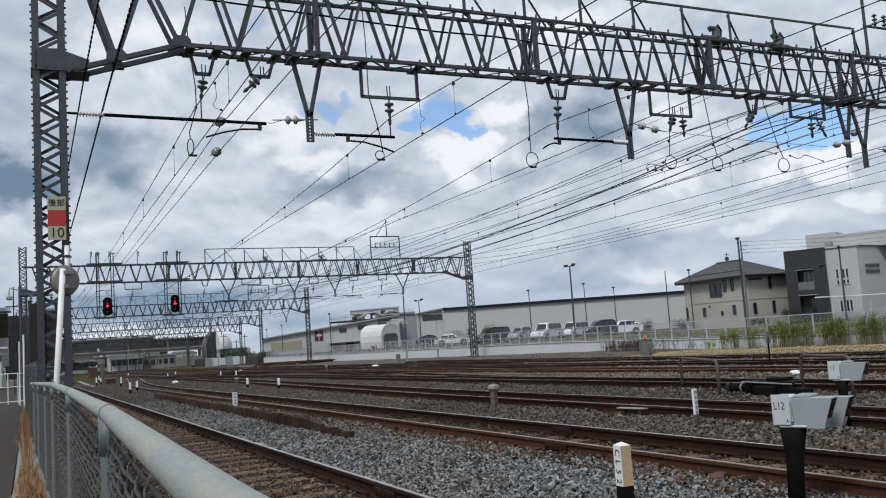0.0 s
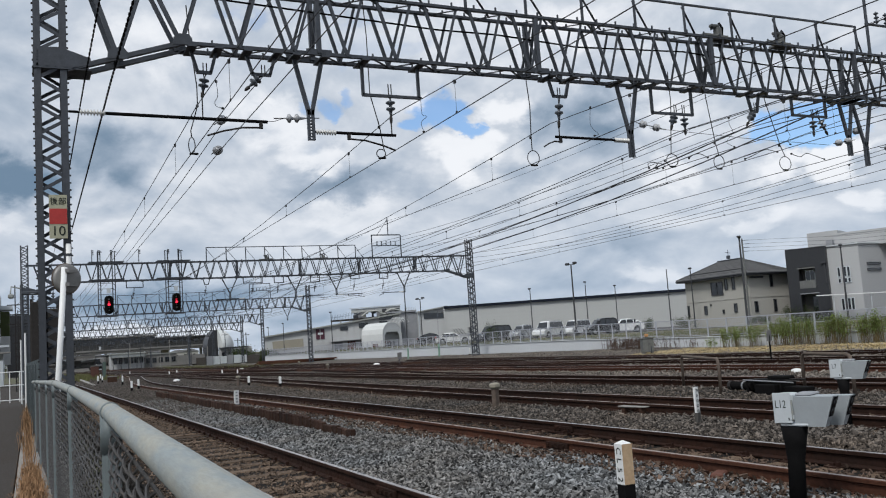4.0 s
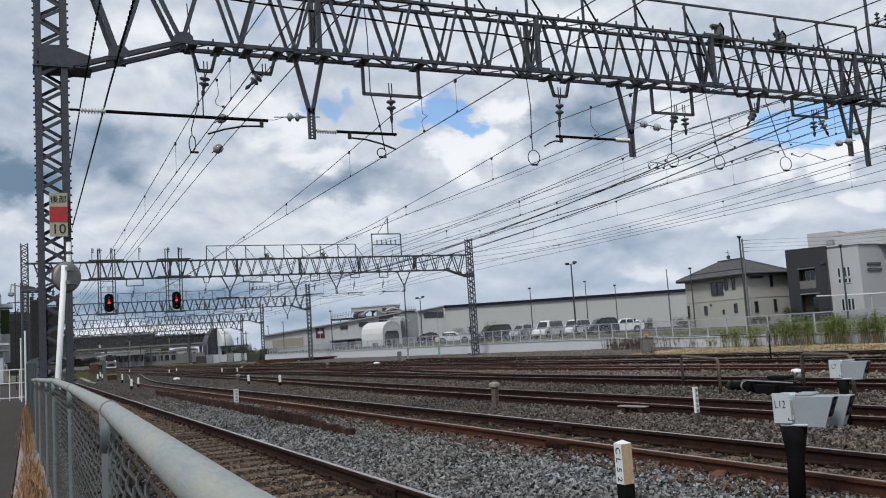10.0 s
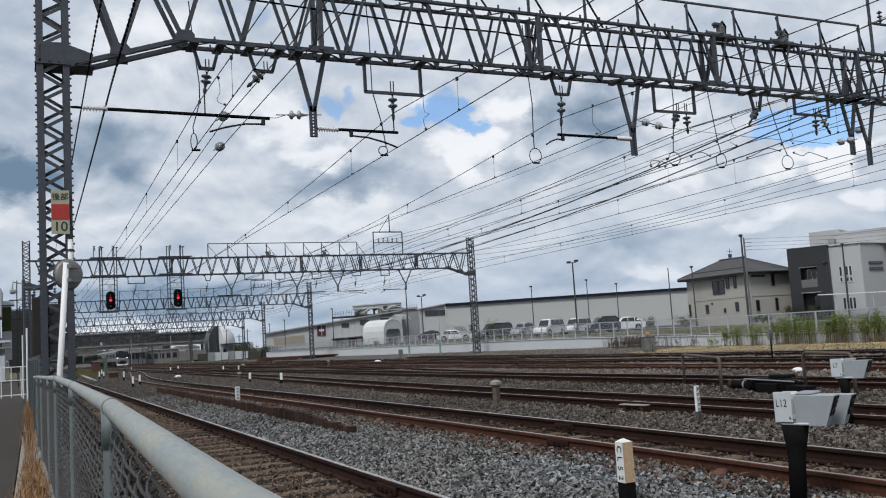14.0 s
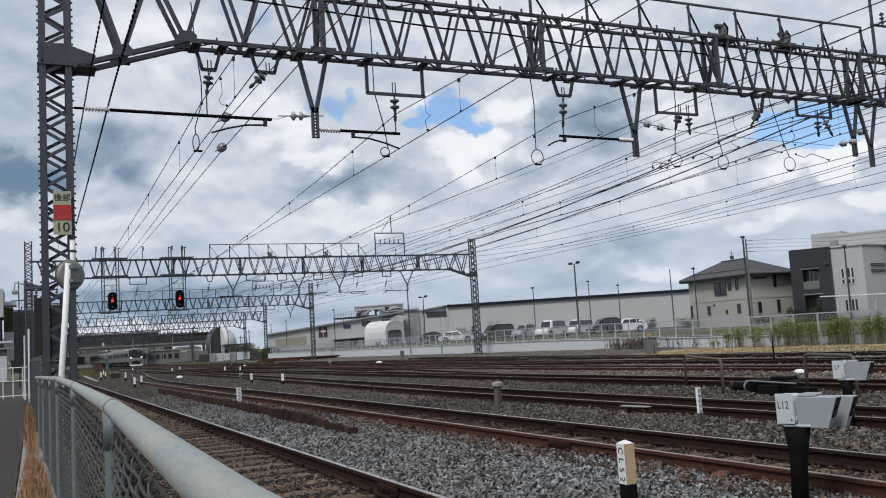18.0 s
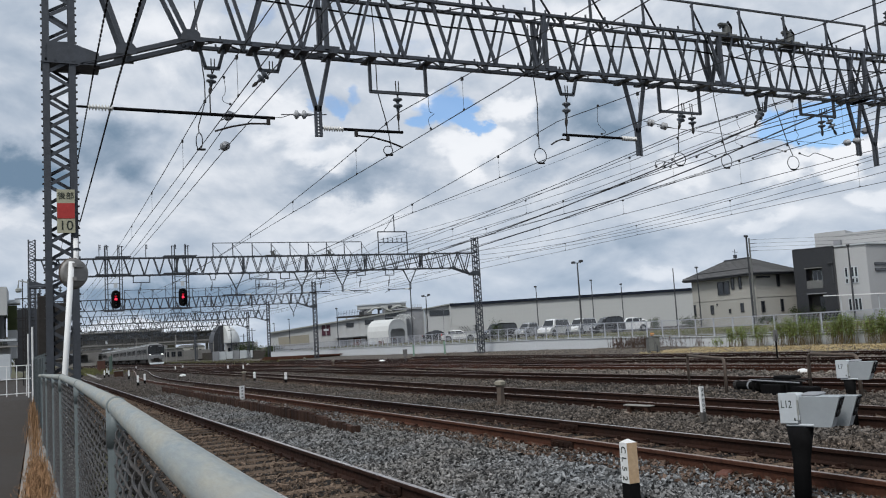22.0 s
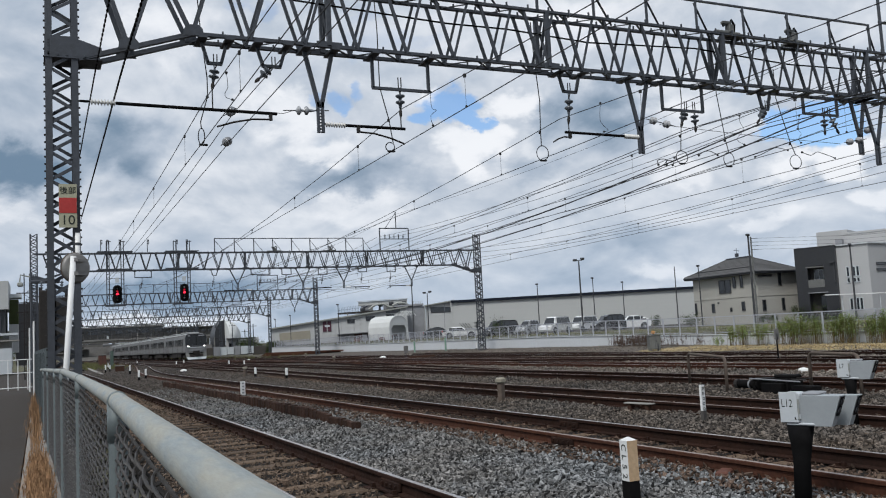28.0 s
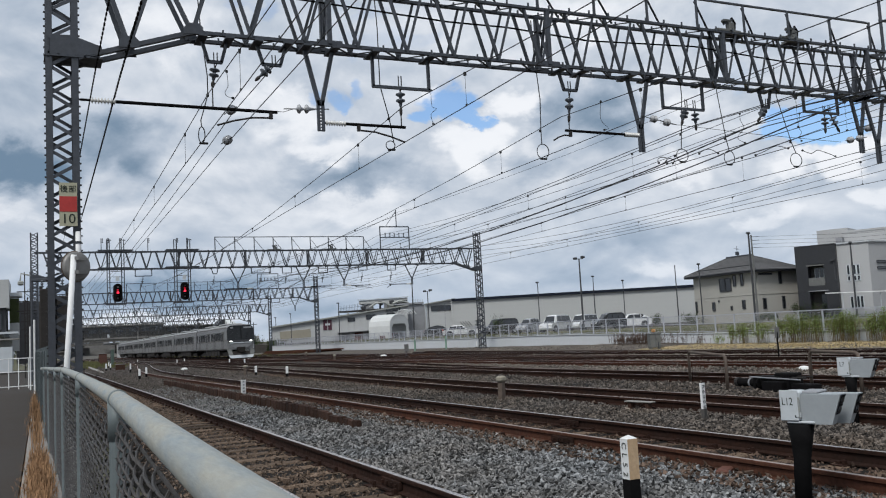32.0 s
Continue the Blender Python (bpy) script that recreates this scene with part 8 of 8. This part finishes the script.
rnd = random.Random(21)
BAMBOO = ((37.6, 0.45, 10), (36.4, 0.85, 20), (35.7, 0.9, 26), (34.4, 0.95, 26), (32.9, 1.05, 24), (32.2, 1.2, 34), (31.5, 1.2, 36), (30.8, 1.1, 30), (29.8, 1.05, 26), (29.2, 1.2, 38), (28.6, 1.1, 30), (27.6, 1.1, 32), (27.0, 1.2, 36), (26.4, 1.1, 28), (25.7, 1.2, 28))
for y, h, n in BAMBOO:
    x = 33.85
    t = thing("bamboo_clump", (x, y, berm_z(x, y) - 0.02), "leafy green bamboo clump in front of the wall", "bamboo", "bamboo clumps")
    stems, leaves = Geo(), Geo()
    for i in range(n):
        bx, by = rnd.gauss(0, 0.10), rnd.gauss(0, 0.2)
        hh = h * rnd.uniform(0.8, 1.22)
        lx, ly = rnd.gauss(0, 0.07), rnd.gauss(0, 0.09)
        tip = Vector((bx + lx, by + ly, hh))
        stems.tube([(bx, by, 0), (bx + lx * 0.4, by + ly * 0.4, hh * 0.55), tip], [0.011, 0.009, 0.004], 4)
        for k in range(8):
            u = 1.03 - 0.6 * rnd.random() ** 1.1
            leaf_cluster(leaves, rnd, (bx + lx * u, by + ly * u, hh * u), 4, (0.04, 0.05, 0.08), 0.105)
    part("cane", stems, "bamboo_stem", t)["kind"] = "stuff"
    part("leafage", leaves, "bamboo_leaf", t)["kind"] = "stuff"
g = Geo()
for i in range(420):
    y = rnd.choice((rnd.gauss(43.4, 0.35), rnd.gauss(44.6, 0.4), rnd.gauss(46.2, 0.5), rnd.uniform(38, 47)))
    x = 33.7 + rnd.gauss(0, 0.22)
    h = rnd.uniform(0.25, 0.75)
    b = Vector((x, y, berm_z(x, y)))
    tip = b + Vector((rnd.gauss(0, 0.06), rnd.gauss(0, 0.06), h))
    g.tube([b, tip], 0.009, 3)
    for e in range(3):
        m_ = b.lerp(tip, rnd.uniform(0.4, 0.95))
        g.tube([m_, m_ + Vector((rnd.gauss(0, 0.07), rnd.gauss(0, 0.08), rnd.uniform(0.03, 0.12)))], 0.006, 3)
solid("dead_brush", g, "dead_brush", "reddish brown dead weeds along the wall foot", "weeds", kind="stuff")
g = Geo()
for j in range(92):
    for i in range(20):
        x0, y0 = 29.5 + 0.24 * i, 16 + 0.26 * j
        edge_ = min(x0 - 29.4, 40.0 - y0) * 0.55
        if noise.noise((x0 * 0.7, y0 * 0.4, 4.0)) + 0.5 * noise.noise((x0 * 2.3, y0 * 1.7, 1.0)) + min(edge_, 0.7) < 0.12:
            continue
        k = len(g.v)
        for x, y in ((x0, y0), (x0 + 0.24, y0), (x0 + 0.24, y0 + 0.26), (x0, y0 + 0.26)):
            g.v.append((x, y, berm_z(x, y) + 0.022))
        g.f.append((k, k + 1, k + 2, k + 3))
        g.m.append(0)
solid("verge_thatch", g, "verge_mat", "matted straw-coloured thatch on the gravel shoulder", "grass", kind="stuff")
g = Geo()
for i in range(42000):
    y = 18 + 26 * rnd.random() ** 1.0
    x = rnd.triangular(29.4, 34.3, 31.6)
    if y > 37 and rnd.random() < (y - 37) / 3:
        continue
    if noise.noise((x * 0.9, y * 0.5, 2.0)) + 0.6 * noise.noise((x * 3.1, y * 2.0, 5.0)) < -0.02:
        continue
    h = rnd.uniform(0.03, 0.11)
    b = Vector((x, y, berm_z(x, y) - 0.01))
    a = rnd.uniform(0, 6.28)
    d = Vector((math.cos(a), math.sin(a), 0))
    s = Vector((-d.y, d.x, 0)) * 0.015
    g.add([b - s, b + s, b + d * rnd.uniform(0.04, 0.2) + Vector((0, 0, h))], [(0, 1, 2)])
solid("verge_grass", g, "verge", "yellow dry grass on the verge below the wall", "grass", kind="stuff")
g = Geo()
for i in range(15000):
    y = rnd.uniform(20, 125)
    x = WX + 0.5 + abs(rnd.gauss(0, 5))
    h = rnd.uniform(0.08, 0.3) + 0.3 * max(0.0, noise.noise((x * 0.25, y * 0.2, 9.0)))
    b = Vector((x, y, LOT - 0.05))
    a = rnd.uniform(0, 6.28)
    d = Vector((math.cos(a), math.sin(a), 0))
    s = Vector((-d.y, d.x, 0)) * 0.025
    g.add([b - s, b + s, b + d * 0.08 + Vector((0, 0, h))], [(0, 1, 2)])
solid("lot_weeds", g, "green_grass", "rough green weeds behind the fence", "grass", kind="stuff")


def shrub(x, y, z, r, h, mt, label, n=1500, size=0.17):
    t = thing("shrub", (x, y, z), label, "shrub", "shrubs")
    g, s = Geo(), Geo()
    for k in range(6):
        a = k * 1.05
        s.tube([(0, 0, 0), (math.cos(a) * r * 0.5, math.sin(a) * r * 0.5, h * 0.8)], [0.03, 0.01], 4)
    for k in range(14):
        a, q = rnd.uniform(0, 6.28), rnd.uniform(0, 1) ** 0.5 * r
        leaf_cluster(g, rnd, (math.cos(a) * q, math.sin(a) * q, rnd.uniform(0.3, 1) * h), n // 14, (r * 0.22, r * 0.22, h * 0.14), size)
    part("twig", s, "bamboo_stem", t)
    part("leafage", g, mt, t)["kind"] = "stuff"


for x, y, r, h in ((70.5, 70.2, 0.8, 0.9), (74.0, 69.0, 1.0, 1.8), (75.4, 67.6, 0.9, 1.5), (66.5, 84.5, 0.8, 1.5), (63.5, 86.2, 0.7, 1.2), (68.0, 79.5, 1.2, 1.3), (48.6, 90.0, 0.8, 1.9)):
    shrub(x, y, LOT - 0.1, r, h, "foliage" if h < 1.9 or x < 60 else "bamboo_leaf", "leafy green shrub by the car park")
for x, y, r, h in ((43.5, 205, 2.2, 3.4), (46.5, 215, 2.5, 3.2), (50, 225, 2.5, 3.6), (41.5, 168, 1.5, 2.0), (43.0, 174, 1.6, 2.2), (-14, 180, 3, 6), (-10, 210, 3, 7), (-6, 240, 3, 6)):
    shrub(x, y, gz(y) - 0.3, r, h, "foliage", "dark leafy bush by the far line", 1200, 0.4)
g = Geo()
for i in range(1400):
    y = rnd.uniform(95, 190)
    x = rnd.choice((rnd.gauss(7.5, 0.8), rnd.gauss(5.2, 0.5), rnd.gauss(25, 1.5)))
    h = rnd.uniform(0.2, 0.6)
    b = Vector((x, y, gz(y) - 0.2))
    s = Vector((0.06, 0, 0))
    g.add([b - s, b + s, b + Vector((rnd.gauss(0, 0.1), 0, h))], [(0, 1, 2)])
solid("lineside_weeds", g, "green_grass", "green weeds between the far lines", "grass", kind="stuff")


# ---------------------------------------------------------------- sleepers


def track_x(k, y):
    return (T1 - 0.6 * ease(y, 60, 200), T2 - 0.22 * ease(y, 18, 45) + 3.9 * ease(y, 50, 112), T3 + 1.1 * ease(y, 15, 60) + 0.7 * ease(y, 90, 200), T4 + 0.6 * ease(y, 60, 160), T5, T6 + 0.2 * ease(y, 30, 90), T7)[k]


sl = Geo().cbox((0, 0, -0.075), (2.1, 0.21, 0.15), 0.014).mesh("sleeper", ["sleeper"])
tp = Geo()
for s_ in (-1, 1):
    xr = s_ * (GAUGE / 2 + 0.0325)
    tp.box((xr, 0, 0.006), (0.32, 0.17, 0.012))
    for e in (-1, 1):
        tp.box((xr + e * 0.095, e * 0.045, 0.03), (0.035, 0.035, 0.05)).box((xr + e * 0.075, -e * 0.04, 0.022), (0.04, 0.05, 0.03))
tp = tp.mesh("tie_plate", ["rail_rust"])
rnd = random.Random(4)
for k, tr, n0, y0 in ((0, track_1, 100, -6.15), (1, track_2, 84, -5.94), (2, track_3, 62, -3.32), (3, track_4, 50, -0.1)):
    for i in range(n0):
        y = y0 + i * 0.61 + rnd.uniform(-0.03, 0.03)
        z = gz(y) - 0.153 - (0.0 if k == 0 else rnd.uniform(0, 0.012))
        sp = part("sleeper", sl, "sleeper", tr, at=pose(track_x(k, y), y, z, 0, 0, rnd.uniform(-1.2, 1.2)))
        part("tie_plate", tp, "rail_rust", sp)
rest = {}
for k in range(7):
    g = Geo()
    y = (55, 46, 35, 31, 5, 8, 10)[k]
    while y < 150:
        g.box((track_x(k, y), y, gz(y) - 0.23), (2.1, 0.21, 0.15))
        y += 0.61
    part("far_sleepers", g, "sleeper", (track_1, track_2, track_3, track_4, track_5, track_6, track_7)[k])["kind"] = "stuff"

# fishplates at rail joints
fpm = Geo()
for s_ in (-1, 1):
    fpm.cbox((s_ * 0.03, 0, -0.085), (0.035, 0.5, 0.085), 0.008)
    for j in (-0.18, -0.06, 0.06, 0.18):
        fpm.box((s_ * 0.055, j, -0.085), (0.03, 0.03, 0.03))
fpm.box((0, 0, -0.14), (0.2, 0.45, 0.02))
fpm = fpm.mesh("fishplate", ["rail_rust"])
for k, tr, y, s_ in ((0, track_1, 8.1, 1), (1, track_2, 9.6, -1), (1, track_2, 11.2, 1), (2, track_3, 13.0, -1), (2, track_3, 24.0, 1), (0, track_1, 28.0, 1)):
    part("fishplate", fpm, "rail_rust", tr, at=pose(track_x(k, y) + s_ * (GAUGE / 2 + 0.0325), y, gz(y)))

# ---------------------------------------------------------------- loose ballast stones
rs = np.random.default_rng(12)
OCT = np.array([[-1, -0.9, -0.8], [1, -0.7, -0.9], [0.1, 1, -0.9], [-0.9, -0.7, 0.9], [0.9, -0.9, 0.8], [-0.1, 0.9, 0.9]], float)
OF = np.array([[0, 2, 1], [3, 4, 5], [0, 1, 4], [0, 4, 3], [1, 2, 5], [1, 5, 4], [2, 0, 3], [2, 3, 5]])


def stones(name, n, x0, x1, y0, y1, size, mt, label, lift=0.0, power=1.7, floor=None):
    """Angular broken stones, thicker strewn towards the near end."""
    y = y0 + (y1 - y0) * rs.random(n) ** power
    x = x0 + (x1 - x0) * rs.random(n)
    s = size * (0.55 + 1.0 * rs.random(n) ** 2.0)
    dim = s[:, None] * np.stack([0.85 + 0.75 * rs.random(n), 0.55 + 0.45 * rs.random(n), 0.28 + 0.32 * rs.random(n)], 1)
    v = (OCT[None] * (0.6 + 0.5 * rs.random((n, 6, 3))) + rs.uniform(-0.3, 0.3, (n, 6, 3))) * dim[:, None, :] * 0.5
    q = rs.normal(size=(n, 4)) * np.array([1.0, 0.42, 0.42, 1.0])
    q /= np.linalg.norm(q, axis=1)[:, None]
    w, a, b, c = q.T
    Rm = np.stack([1 - 2 * (b * b + c * c), 2 * (a * b - w * c), 2 * (a * c + w * b), 2 * (a * b + w * c), 1 - 2 * (a * a + c * c), 2 * (b * c - w * a), 2 * (a * c - w * b), 2 * (b * c + w * a), 1 - 2 * (a * a + b * b)], 1).reshape(n, 3, 3)
    v = np.einsum("nij,nkj->nki", Rm, v)
    hgt = np.array([0.035 * noise.noise((xx * 0.9, yy * 0.45, 3.0)) for xx, yy in zip(x, y)])
    z = -GRADE * y - 0.165 + hgt + s * (-0.15 + 0.8 * rs.random(n)) + lift
    if floor:
        z = np.array([floor(xx, yy) for xx, yy in zip(x, y)]) + s * (0.05 + 0.3 * rs.random(n))
    v += np.stack([x, y, z], 1)[:, None, :]
    me = bpy.data.meshes.new(name)
    f = (OF[None] + (np.arange(n) * 6)[:, None, None]).reshape(-1, 3)
    me.vertices.add(n * 6)
    me.vertices.foreach_set("co", v.reshape(-1).astype(np.float32))
    me.loops.add(n * 24)
    me.loops.foreach_set("vertex_index", f.reshape(-1).astype(np.int32))
    me.polygons.add(n * 8)
    me.polygons.foreach_set("loop_start", np.arange(0, n * 24, 3).astype(np.int32))
    me.update(calc_edges=True)
    me.validate()
    me.shade_flat()
    me.materials.append(M[mt])
    return tagged(new(name, me), label, "ballast", kind="stuff")


RA = T1 + GAUGE / 2 + 0.0325
stones("ballast_stones", 76000, RA + 0.1, T2 - 0.66, 4.2, 36, 0.040, "stone", "loose angular grey ballast stones between the tracks", 0.0, 2.0)
stones("ballast_stones", 30000, 1.2, 13.5, -8, 5.0, 0.046, "stone_dark", "loose grey ballast stones beside the camera", -0.005, 1.0)
stones("ballast_stones", 7000, T2 - 1.15, T2 - 0.58, 3.6, 24, 0.04, "stone_rust", "rust-brown stones and dust along the rail", 0.012, 1.8)
stones("ballast_stones", 26000, RA + 0.1, 15.0, 44, 110, 0.062, "stone_far", "brown-grey ballast stones of the far yard", 0.012, 1.3)
stones("ballast_stones", 20000, RA + 0.1, T2 - 0.66, 26, 60, 0.052, "stone_far", "brown-grey ballast stones farther along the tracks", 0.0, 1.2)
stones("ballast_stones", 28000, 1.2, RA - 0.1, 3.0, 36, 0.036, "stone_brown", "brown dusty stones between the sleepers", -0.004, 1.8)
stones("ballast_stones", 13000, T2 - 0.6, T2 + 0.6, 3.5, 44, 0.037, "stone_rust", "brown dusty stones inside the track", -0.005, 1.8)
stones("ballast_stones", 40000, T2 + 0.68, T3 - 0.62, 4.5, 50, 0.044, "stone_dark", "loose grey ballast stones between the tracks", 0.0, 1.9)
stones("ballast_stones", 7000, T3 - 0.6, T3 + 0.9, 6, 52, 0.052, "stone_brown", "brown dusty stones inside the track", 0.0, 1.7)
stones("ballast_stones", 26000, T3 + 0.75, T4 - 0.65, 7, 60, 0.052, "stone_dark", "loose grey ballast stones between the tracks", 0.0, 1.5)
stones("ballast_stones", 10000, T4 + 0.7, 29.5, 40, 70, 0.065, "stone_far", "grey-brown stones among the far tracks", 0.01, 1.0)
stones("ballast_stones", 56000, T4 + 0.7, 29.5, 10, 44, 0.066, "gravel", "brown stones among the far tracks", 0.025, 1.1)
stones("ballast_stones", 8000, 23.5, 29.4, 20, 75, 0.08, "gravel", "brown stones beside the far siding", 0.01, 1.2)
stones("ballast_stones", 9000, 29.2, 34.3, 18, 75, 0.075, "gravel", "brown stones on the shoulder below the wall", 0.0, 1.2, berm_z)


motions()
